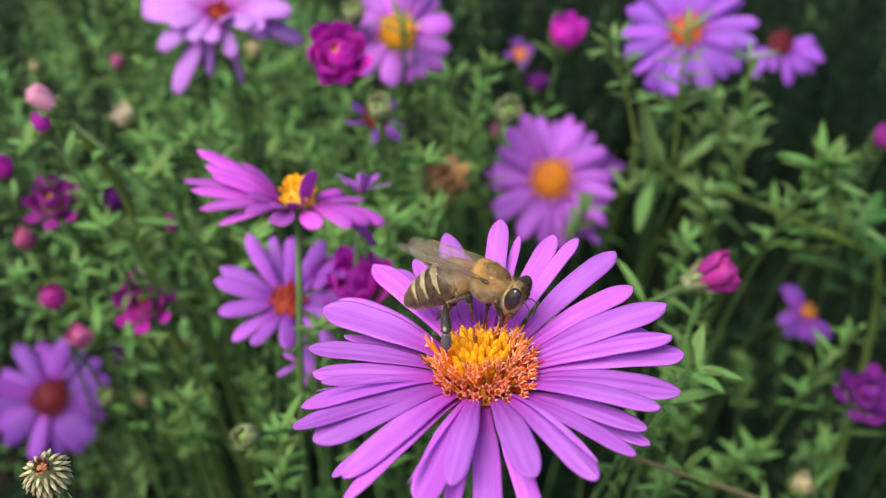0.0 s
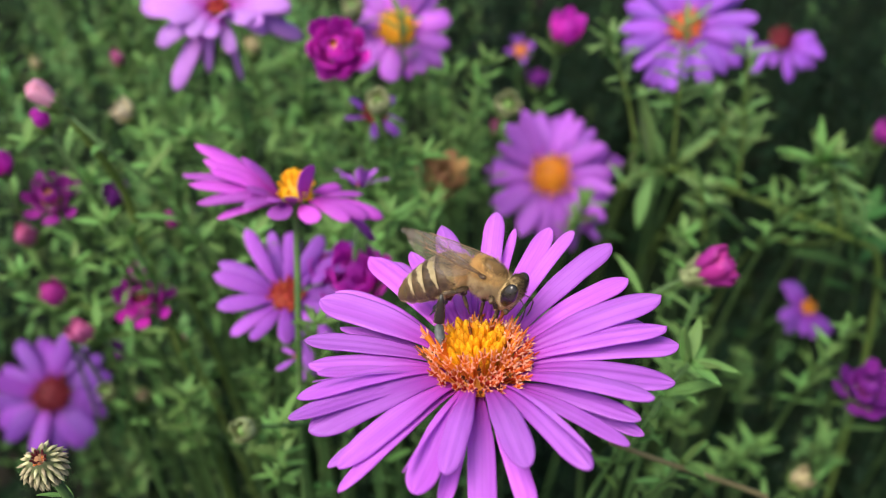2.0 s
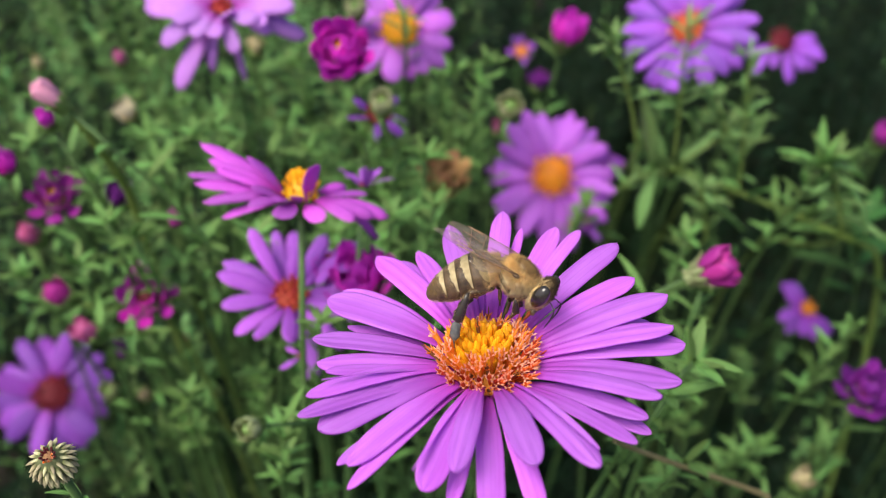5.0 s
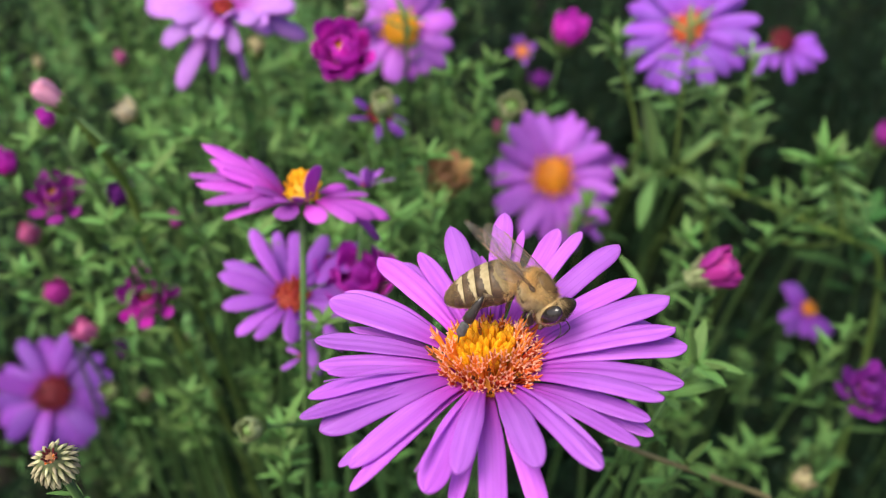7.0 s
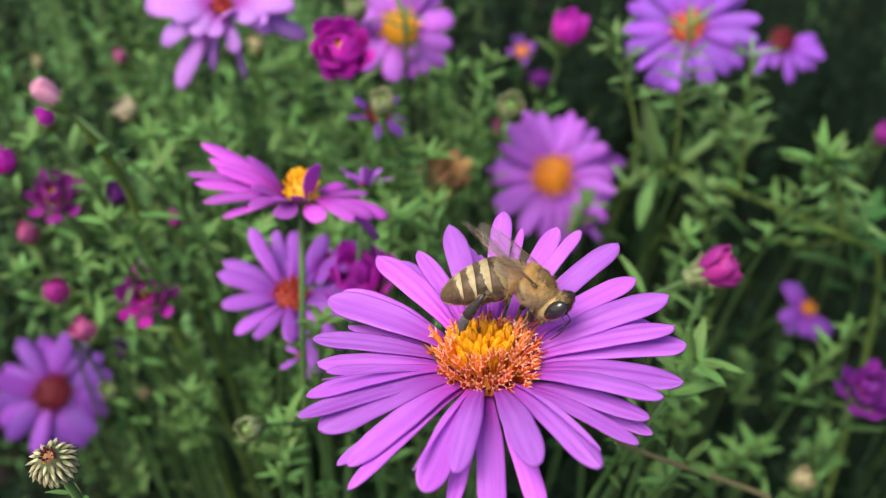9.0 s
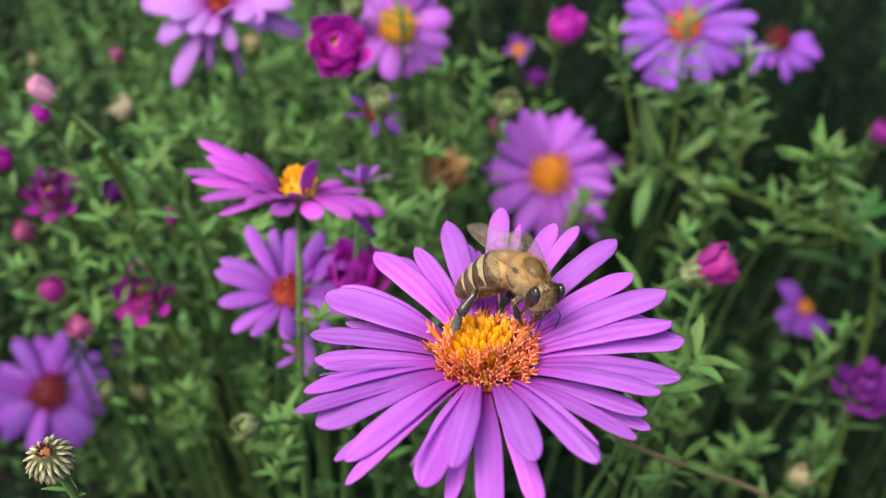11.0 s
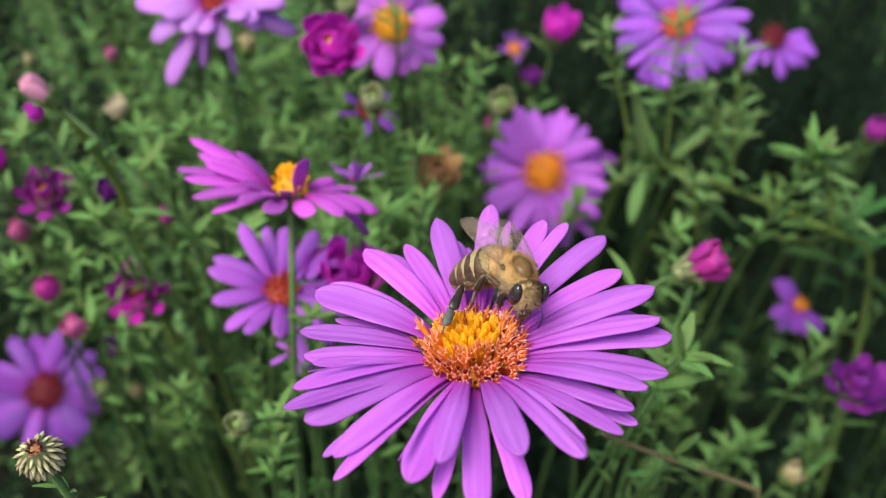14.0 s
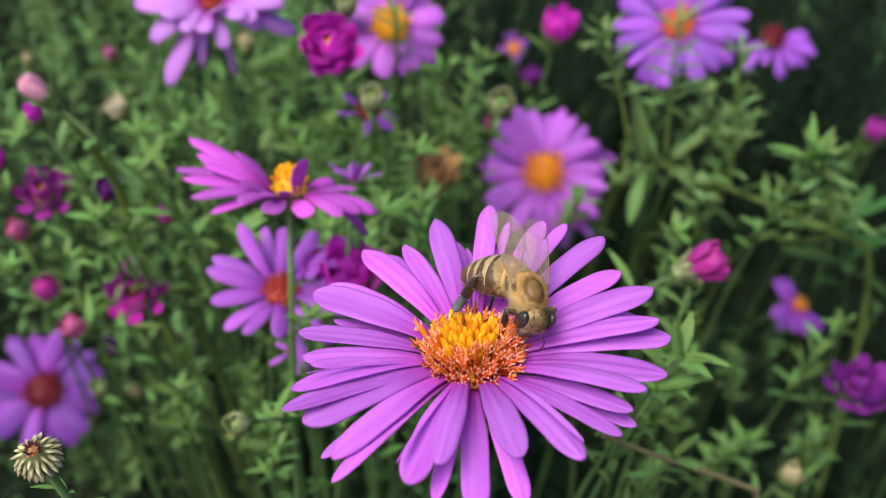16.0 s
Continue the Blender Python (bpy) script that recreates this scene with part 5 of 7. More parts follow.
    # wings: hinge at the shoulder, blade along -x
    fore = [(0.1, 0.2), (-2, 0.42), (-4, 0.5), (-6.6, 0.55), (-8.4, 0.3), (-8.9, -0.4), (-8.5, -1.4), (-7.4, -2.2), (-5.9, -2.5), (-4.2, -2.1), (-2.4, -1.2), (-0.6, -0.35)]
    rear = [(-0.5, -0.3), (-3, -1.3), (-4.9, -1.9), (-6.1, -2.3), (-6.0, -3.0), (-4.8, -3.4), (-2.9, -2.7), (-1.0, -1.1)]
    runs = [[(0, 0.2), (-2, 0.42), (-4, 0.5), (-6.6, 0.52)], [(0, 0.1), (-2.2, 0.15), (-4.6, 0.3), (-6.3, 0.45)], [(0, 0), (-2.5, -0.5), (-4.8, -0.55), (-7.2, -0.2)],
            [(-0.2, -0.1), (-2.8, -1.0), (-5.0, -1.5), (-7.0, -1.7)], [(-2.6, -0.5), (-2.9, -1.0)], [(-4.6, 0.3), (-4.8, -0.55), (-5.0, -1.5)], [(-6.3, 0.45), (-6.2, -0.4), (-6.4, -1.65)]]
    wings = []
    for s in (-1, 1):
        wing = part("wing", blade(fore, s, 0.03, "wing"), bee, None, "clear brownish veined forewing")
        wing.modifiers.new("thickness", "SOLIDIFY").thickness = 0.015 * MM
        hind = part("hind_wing", blade(rear, s, -0.14, "hind_wing"), wing, None, "clear hind wing")
        hind.modifiers.new("thickness", "SOLIDIFY").thickness = 0.015 * MM
        for r in runs:
            wide = 0.06 if r is runs[0] else 0.028
            part("vein", mesh_from("vein", *tube([(x, s * y, 0.09) for x, y in r], [wide * (1 - 0.5 * i / len(r)) for i in range(len(r))], 5), wing_vein), wing)
        wings.append(wing)
    # legs: femur, tibia and tarsus, each along +x from its own joint
    legs = []
    for s in (-1, 1):
        for kind, fl, tl, sl in (("hind", 2.5, 3.0, 1.8), ("middle", 2.2, 2.1, 2.0), ("front", 1.9, 1.6, 1.7)):
            wide = 1.5 if kind == "hind" else 1.0
            leg = part("leg", mesh_from("femur", *flat_tube([(0, 0, 0), (fl * 0.35, 0, 0), (fl * 0.8, 0, 0), (fl, 0, 0)], [(0.2, 0.2), (0.3, 0.3), (0.26, 0.26), (0.16, 0.16)]), bee_brown), bee, None, kind + " leg, dark brown with fine pale hairs")
            tibia = part("tibia", mesh_from("tibia", *flat_tube([(0, 0, 0), (tl * 0.25, 0, 0), (tl * 0.75, 0, 0), (tl * 0.95, 0, 0), (tl, 0, 0)],
                                                                [(0.15, 0.15), (0.22 * wide, 0.2), (0.34 * wide, 0.22), (0.34 * wide, 0.2), (0.16, 0.12)]), bee_black), leg, None, "glossy dark tibia")
            foot = [(0, 0, 0), (sl * 0.1, 0, 0), (sl * 0.6, 0, 0), (sl * 0.7, 0, 0), (sl, 0, 0)] if kind != "hind" else [(0, 0, 0), (0.15, 0, 0), (1.35, 0, 0), (1.6, 0, 0), (1.8, 0, 0), (2.5, 0.15, -0.1)]
            halves = [(0.12, 0.12), (0.19, 0.15), (0.17, 0.14), (0.08, 0.08), (0.06, 0.06)] if kind != "hind" else [(0.2, 0.12), (0.42, 0.18), (0.48, 0.18), (0.3, 0.14), (0.09, 0.09), (0.06, 0.06)]
            tarsus = part("tarsus", mesh_from("tarsus", *flat_tube(foot, halves), bee_pad if kind == "hind" else bee_brown), leg, None, "grey satin brush foot" if kind == "hind" else "")
            for owner, run, thick, count, long in ((leg, fl, 0.26, 260, 0.3), (leg, -tl, 0.3 * wide, 260, 0.34)):
                roots, dirs = [], []
                for _ in range(count):
                    t = rng.uniform(0, 2 * math.pi) if run > 0 else rng.choice((0, math.pi)) + rng.gauss(0, 0.35)
                    d = Vector((0, math.cos(t), math.sin(t)))
                    x = abs(run) * rng.uniform(0.08, 0.98)
                    w = thick * (0.6 + 0.4 * x / abs(run)) if run < 0 else thick
                    roots.append((x, w * d.y, (0.2 if run < 0 else thick) * d.z)), dirs.append(d)
                m = mesh_from("fur", *hairs(rng, roots, dirs, long, (0.7, 0, 0), 0.35, 0.012), bee_fur_pale)
                if run > 0:
                    part("fur", m, leg)
                else:
                    fringe = (tibia, m)
            # the fringe is one mesh with its tibia
            tibia_me = tibia.data
            v = [tuple(c / MM for c in p.co) for p in tibia_me.vertices] + [tuple(c / MM for c in p.co) for p in fringe[1].vertices]
            n = len(tibia_me.vertices)
            f = [tuple(p.vertices) for p in tibia_me.polygons] + [tuple(k + n for k in p.vertices) for p in fringe[1].polygons]
            tibia.data = mesh_from("tibia", v, f, bee_black, bee_fur_pale, slots=[0] * len(tibia_me.polygons) + [1] * len(fringe[1].polygons))
            legs.append((leg, tibia, tarsus))
    return bee, abdomen, head, wings, legs


bee, abdomen, head, wings, legs = build_bee()
right_wing, left_wing = wings
(hind_r, hind_r_tibia, hind_r_tarsus), (middle_r, middle_r_tibia, middle_r_tarsus), (front_r, front_r_tibia, front_r_tarsus) = legs[:3]
(hind_l, hind_l_tibia, hind_l_tarsus), (middle_l, middle_l_tibia, middle_l_tarsus), (front_l, front_l_tibia, front_l_tarsus) = legs[3:]


def mm(x, y, z, rx=0, ry=0, rz=0):
    """A pose from millimetres and degrees."""
    return pose(x * MM, y * MM, z * MM, rx, ry, rz)


def motions():
    walk(bee, [
        (0, mm(0.47, 3.52, 457.07, -8.2, 15.2, -21.2)), (0.5, mm(0.62, 3.33, 456.89, -7.6, 16.4, -23.5)), (1, mm(0.58, 3.29, 456.89, -8.1, 15.9, -23.3)),
        (1.5, mm(0.67, 3.19, 456.84, -8.5, 16.5, -23.1)), (2, mm(0.64, 3.19, 456.92, -9.2, 17.2, -22.4)), (2.5, mm(0.84, 3.24, 457.01, -9.7, 16.8, -24.0)),
        (3, mm(0.97, 3.24, 456.99, -9.4, 17.0, -26.3)), (3.5, mm(1.37, 3.30, 457.08, -9.3, 17.8, -25.0)), (4, mm(1.93, 3.52, 457.39, -11.2, 16.4, -18.9)),
        (4.7, mm(2.40, 3.19, 457.21, -11.8, 19.2, -21.5)), (5.4, mm(3.38, 2.50, 456.82, -13.1, 25.0, -26.8)), (6, mm(4.13, 1.97, 456.52, -14.1, 29.5, -30.8)),
        (6.5, mm(4.39, 1.79, 456.42, -14.5, 31.0, -32.2)), (7, mm(4.13, 1.90, 456.49, -14.3, 26.9, -35.3)), (7.5, mm(4.17, 1.92, 456.52, -14.3, 25.3, -35.2)),
        (8, mm(4.15, 2.00, 456.60, -15.2, 26.4, -31.9)), (8.5, mm(4.29, 1.99, 456.59, -15.8, 28.9, -27.7)), (9.2, mm(4.13, 2.12, 456.65, -15.3, 27.2, -27.9)),
        (9.9, mm(4.04, 2.35, 456.62, -14.0, 21.3, -37.4)), (10.6, mm(3.88, 2.76, 456.56, -11.5, 10.4, -55.0)), (11.3, mm(3.79, 2.99, 456.52, -10.1, 4.5, -64.5)),
        (12, mm(3.35, 3.38, 456.88, -9.7, -0.2, -67.6)), (12.5, mm(3.48, 2.55, 456.04, -9.7, 6.2, -73.3)), (13, mm(3.24, 2.42, 455.95, -8.4, 8.0, -78.7)),
        (13.5, mm(3.11, 2.48, 456.11, -8.5, 6.2, -77.4)), (14, mm(3.91, 2.70, 456.38, -11.0, 5.2, -71.6)), (14.5, mm(4.61, 2.26, 455.97, -10.9, 9.7, -67.7)),
        (15, mm(4.72, 1.65, 455.41, -11.7, 16.0, -71.8)), (15.5, mm(4.80, 1.32, 455.22, -13.4, 19.1, -73.7)), (16, mm(4.89, 1.34, 455.29, -13.5, 17.1, -77.9)),
    ])
    walk(abdomen, [
        (0, mm(-1.75, 0.00, -0.20, 0.0, -37.9, 10.3)), (0.5, mm(-1.75, 0.00, -0.20, 0.0, -38.6, 11.3)), (1, mm(-1.75, 0.00, -0.20, 0.0, -39.1, 12.8)),
        (1.5, mm(-1.75, 0.00, -0.20, 0.0, -37.7, 14.4)), (2, mm(-1.75, 0.00, -0.20, 0.0, -36.3, 15.7)), (2.5, mm(-1.75, 0.00, -0.20, 0.0, -37.6, 16.4)),
        (3, mm(-1.75, 0.00, -0.20, 0.0, -38.0, 15.7)), (3.5, mm(-1.75, 0.00, -0.20, 0.0, -37.2, 16.2)), (4, mm(-1.75, 0.00, -0.20, 0.0, -37.3, 18.4)),
        (4.7, mm(-1.75, 0.00, -0.20, 0.0, -37.0, 21.5)), (5.4, mm(-1.75, 0.00, -0.20, 0.0, -36.5, 27.9)), (6, mm(-1.75, 0.00, -0.20, 0.0, -36.0, 32.9)),
        (6.5, mm(-1.75, 0.00, -0.20, 0.0, -35.9, 34.6)), (7, mm(-1.75, 0.00, -0.20, 0.0, -39.9, 35.3)), (7.5, mm(-1.75, 0.00, -0.20, 0.0, -39.4, 34.0)),
        (8, mm(-1.75, 0.00, -0.20, 0.0, -37.0, 32.6)), (8.5, mm(-1.75, 0.00, -0.20, 0.0, -34.8, 30.6)), (9.2, mm(-1.75, 0.00, -0.20, 0.0, -37.2, 30.5)),
        (9.9, mm(-1.75, 0.00, -0.20, 0.0, -37.9, 34.4)), (10.6, mm(-1.75, 0.00, -0.20, 0.0, -39.3, 41.7)), (11.3, mm(-1.75, 0.00, -0.20, 0.0, -40.0, 45.7)),
        (12, mm(-1.75, 0.00, -0.20, 0.0, -40.6, 44.7)), (12.5, mm(-1.75, 0.00, -0.20, 0.0, -38.1, 43.1)), (13, mm(-1.75, 0.00, -0.20, 0.0, -37.0, 41.8)),
        (13.5, mm(-1.75, 0.00, -0.20, 0.0, -36.2, 41.4)), (14, mm(-1.75, 0.00, -0.20, 0.0, -36.2, 40.5)), (14.5, mm(-1.75, 0.00, -0.20, 0.0, -33.3, 38.9)),
        (15, mm(-1.75, 0.00, -0.20, 0.0, -33.3, 35.7)), (15.5, mm(-1.75, 0.00, -0.20, 0.0, -32.1, 35.0)), (16, mm(-1.75, 0.00, -0.20, 0.0, -34.6, 36.8)),
    ])
    walk(head, [
        (0, mm(1.75, 0.00, 0.10, 0.0, 2.1, -8.5)), (0.5, mm(1.75, 0.00, 0.10, 0.0, 2.8, -8.8)), (1, mm(1.75, 0.00, 0.10, 0.0, 2.3, -9.0)),
        (1.5, mm(1.75, 0.00, 0.10, 0.0, 2.1, -9.1)), (2, mm(1.75, 0.00, 0.10, 0.0, 2.7, -9.0)), (2.5, mm(1.75, 0.00, 0.10, 0.0, 3.3, -9.0)),
        (3, mm(1.75, 0.00, 0.10, 0.0, 3.5, -9.0)), (3.5, mm(1.75, 0.00, 0.10, 0.0, 3.3, -8.8)), (4, mm(1.75, 0.00, 0.10, 0.0, 3.0, -8.6)),
        (4.7, mm(1.75, 0.00, 0.10, 0.0, 4.7, -9.0)), (5.4, mm(1.75, 0.00, 0.10, 0.0, 8.3, -9.7)), (6, mm(1.75, 0.00, 0.10, 0.0, 11.0, -10.3)),
        (6.5, mm(1.75, 0.00, 0.10, 0.0, 11.9, -10.5)), (7, mm(1.75, 0.00, 0.10, 0.0, 12.5, -9.9)), (7.5, mm(1.75, 0.00, 0.10, 0.0, 13.1, -8.1)),
        (8, mm(1.75, 0.00, 0.10, 0.0, 13.1, -7.0)), (8.5, mm(1.75, 0.00, 0.10, 0.0, 12.4, -6.5)), (9.2, mm(1.75, 0.00, 0.10, 0.0, 13.7, -5.7)),
        (9.9, mm(1.75, 0.00, 0.10, 0.0, 12.1, -5.6)), (10.6, mm(1.75, 0.00, 0.10, 0.0, 9.0, -5.5)), (11.3, mm(1.75, 0.00, 0.10, 0.0, 7.4, -5.4)),
        (12, mm(1.75, 0.00, 0.10, 0.0, 5.8, -6.1)), (12.5, mm(1.75, 0.00, 0.10, 0.0, 6.2, -5.8)), (13, mm(1.75, 0.00, 0.10, 0.0, 6.7, -5.3)),
        (13.5, mm(1.75, 0.00, 0.10, 0.0, 3.9, -5.0)), (14, mm(1.75, 0.00, 0.10, 0.0, 3.8, -5.2)), (14.5, mm(1.75, 0.00, 0.10, 0.0, 6.0, -5.5)),
        (15, mm(1.75, 0.00, 0.10, 0.0, 9.1, -4.9)), (15.5, mm(1.75, 0.00, 0.10, 0.0, 10.5, -5.0)), (16, mm(1.75, 0.00, 0.10, 0.0, 9.7, -5.5)),
    ])
    walk(hind_r, [
        (0, mm(-1.06, -1.11, -1.41, 81.7, 31.3, -145.9)), (0.5, mm(-1.05, -1.11, -1.39, 81.9, 25.3, -143.5)), (1, mm(-1.04, -1.11, -1.37, 82.0, 20.7, -141.7)),
        (1.5, mm(-1.01, -1.09, -1.34, 82.0, 16.3, -140.2)), (2, mm(-1.04, -1.12, -1.36, 81.8, 18.1, -139.4)), (2.5, mm(-1.10, -1.17, -1.42, 81.4, 23.9, -140.1)),
        (3, mm(-1.16, -1.21, -1.47, 81.3, 27.2, -141.4)), (3.5, mm(-1.24, -1.26, -1.54, 81.2, 29.6, -142.5)), (4, mm(-1.38, -1.38, -1.60, 81.5, 26.3, -141.6)),
        (4.7, mm(-1.38, -1.41, -1.57, 81.5, 22.7, -139.6)), (5.4, mm(-1.39, -1.50, -1.52, 81.1, 17.3, -134.6)), (6, mm(-1.45, -1.60, -1.50, 81.1, 13.9, -132.7)),
        (6.5, mm(-1.54, -1.69, -1.50, 81.2, 11.9, -132.8)), (7, mm(-1.41, -1.58, -1.48, 80.9, 13.1, -131.2)), (7.5, mm(-1.39, -1.55, -1.46, 81.0, 12.7, -131.8)),
        (8, mm(-1.45, -1.57, -1.46, 81.4, 11.4, -133.7)), (8.5, mm(-1.55, -1.64, -1.46, 81.7, 10.1, -135.5)), (9.2, mm(-1.40, -1.52, -1.46, 81.3, 12.7, -133.9)),
        (9.9, mm(-1.18, -1.38, -1.44, 80.2, 16.4, -126.9)), (10.6, mm(-1.13, -1.40, -1.51, 78.7, 24.4, -120.1)), (11.3, mm(-1.18, -1.55, -1.64, 77.9, 28.8, -117.0)),
        (12, mm(-1.23, -1.61, -1.82, 76.7, 37.0, -118.6)), (12.5, mm(-1.23, -1.57, -1.59, 78.8, 23.7, -120.4)), (13, mm(-1.49, -1.85, -1.91, 78.5, 30.5, -125.0)),
        (13.5, mm(-1.46, -1.81, -1.88, 78.4, 30.5, -124.6)), (14, mm(-1.58, -1.89, -2.04, 78.3, 33.6, -127.4)), (14.5, mm(-1.60, -1.89, -1.74, 80.0, 21.0, -128.3)),
        (15, mm(-1.58, -1.80, -1.74, 80.1, 22.6, -130.6)), (15.5, mm(-1.42, -1.59, -1.36, 81.3, 4.5, -131.2)), (16, mm(-1.66, -1.76, -1.37, 81.8, 3.8, -134.9)),
    ])
    walk(hind_r_tibia, [
        (0, mm(2.50, 0.00, 0.00, -131.4, 71.2, -33.1)), (0.5, mm(2.50, -0.00, 0.00, -136.4, 70.2, -44.2)), (1, mm(2.50, -0.00, -0.00, -159.5, 32.5, -77.4)),
        (1.5, mm(2.50, -0.00, -0.00, -155.3, 30.6, -79.1)), (2, mm(2.50, -0.00, -0.00, -153.4, 27.6, -78.0)), (2.5, mm(2.50, 0.00, 0.00, -156.5, 25.1, -75.6)),
        (3, mm(2.50, 0.00, -0.00, -160.5, 28.1, -73.7)), (3.5, mm(2.50, 0.00, -0.00, -153.3, 33.8, -62.5)), (4, mm(2.50, -0.00, 0.00, -140.5, 30.5, -55.5)),
        (4.7, mm(2.50, 0.00, -0.00, -139.8, 26.6, -61.7)), (5.4, mm(2.50, 0.00, -0.00, -134.4, 22.8, -68.2)), (6, mm(2.50, 0.00, -0.00, -131.0, 22.1, -70.8)),
        (6.5, mm(2.50, 0.00, 0.00, -130.5, 22.2, -72.3)), (7, mm(2.50, 0.00, 0.00, -132.7, 26.4, -66.5)), (7.5, mm(2.50, 0.00, 0.00, -133.4, 31.5, -63.4)),
        (8, mm(2.50, 0.00, -0.00, -133.8, 20.3, -71.1)), (8.5, mm(2.50, 0.00, -0.00, -130.5, 11.9, -76.8)), (9.2, mm(2.50, -0.00, -0.00, -127.8, 18.8, -65.9)),
        (9.9, mm(2.50, -0.00, -0.00, -128.5, 23.3, -53.4)), (10.6, mm(2.50, 0.00, -0.00, -132.8, 36.8, -26.9)), (11.3, mm(2.50, 0.00, -0.00, -140.6, 38.8, -22.6)),
        (12, mm(2.50, 0.00, 0.00, -131.0, 59.8, 3.7)), (12.5, mm(2.50, -0.00, 0.00, -146.2, 67.8, -27.7)), (13, mm(2.50, 0.00, 0.00, 175.3, 67.4, -59.6)),
        (13.5, mm(2.50, 0.00, 0.00, 174.7, 80.5, -60.2)), (14, mm(2.50, 0.00, 0.00, -149.1, 79.1, -21.0)), (14.5, mm(2.50, -0.00, -0.00, -143.2, 73.2, -29.0)),
        (15, mm(2.50, -0.00, -0.00, -128.8, 80.3, -14.7)), (15.5, mm(2.50, -0.00, -0.00, -162.6, 23.2, -70.6)), (16, mm(2.50, 0.00, -0.00, 173.1, 27.8, -87.9)),
    ])
    walk(hind_r_tarsus, [
        (0, mm(3.31, -0.53, -2.84, -164.5, 18.4, -73.2)), (0.5, mm(3.23, -0.71, -2.82, -165.5, 25.1, -80.5)), (1, mm(3.05, -2.47, -1.61, -126.3, 75.5, -36.8)),
        (1.5, mm(2.99, -2.54, -1.53, -142.6, 72.4, -58.9)), (2, mm(3.05, -2.60, -1.39, -139.1, 70.2, -55.0)), (2.5, mm(3.18, -2.63, -1.27, -119.2, 75.0, -27.2)),
        (3, mm(3.25, -2.54, -1.41, -102.5, 78.5, -6.1)), (3.5, mm(3.65, -2.21, -1.67, -126.6, 74.3, -27.5)), (4, mm(3.97, -2.13, -1.52, -147.4, 43.1, -65.7)),
        (4.7, mm(3.77, -2.36, -1.34, -145.1, 37.7, -70.7)), (5.4, mm(3.52, -2.57, -1.16, -138.9, 27.1, -79.9)), (6, mm(3.42, -2.62, -1.13, -136.1, 19.9, -87.7)),
        (6.5, mm(3.34, -2.65, -1.13, -135.8, 15.9, -92.6)), (7, mm(3.57, -2.46, -1.34, -138.6, 16.7, -85.0)), (7.5, mm(3.65, -2.29, -1.57, -141.4, 10.1, -86.6)),
        (8, mm(3.41, -2.66, -1.04, -137.8, 11.4, -89.6)), (8.5, mm(3.17, -2.86, -0.62, -132.8, 10.7, -95.2)), (9.2, mm(3.66, -2.59, -0.97, -131.9, 6.2, -95.7)),
        (9.9, mm(4.14, -2.21, -1.19, -135.2, 24.1, -73.9)), (10.6, mm(4.64, -1.09, -1.80, -137.4, 55.4, -31.1)), (11.3, mm(4.66, -0.90, -1.88, -100.0, 71.7, 28.9)),
        (12, mm(4.01, 0.10, -2.59, -152.3, 60.5, -21.5)), (12.5, mm(3.50, -0.53, -2.78, -157.4, 75.4, -39.1)), (13, mm(3.08, -0.99, -2.77, 5.8, 67.3, 130.3)),
        (13.5, mm(2.75, -0.43, -2.96, 65.4, 88.1, -169.6)), (14, mm(3.03, -0.20, -2.95, -158.3, 72.0, -30.3)), (14.5, mm(3.26, -0.42, -2.87, -161.4, 54.3, -48.9)),
        (15, mm(2.99, -0.13, -2.96, -162.4, 65.3, -49.6)), (15.5, mm(3.42, -2.60, -1.18, -168.9, 81.5, -68.9)), (16, mm(2.60, -2.65, -1.40, 157.6, 85.5, -106.7)),
    ])
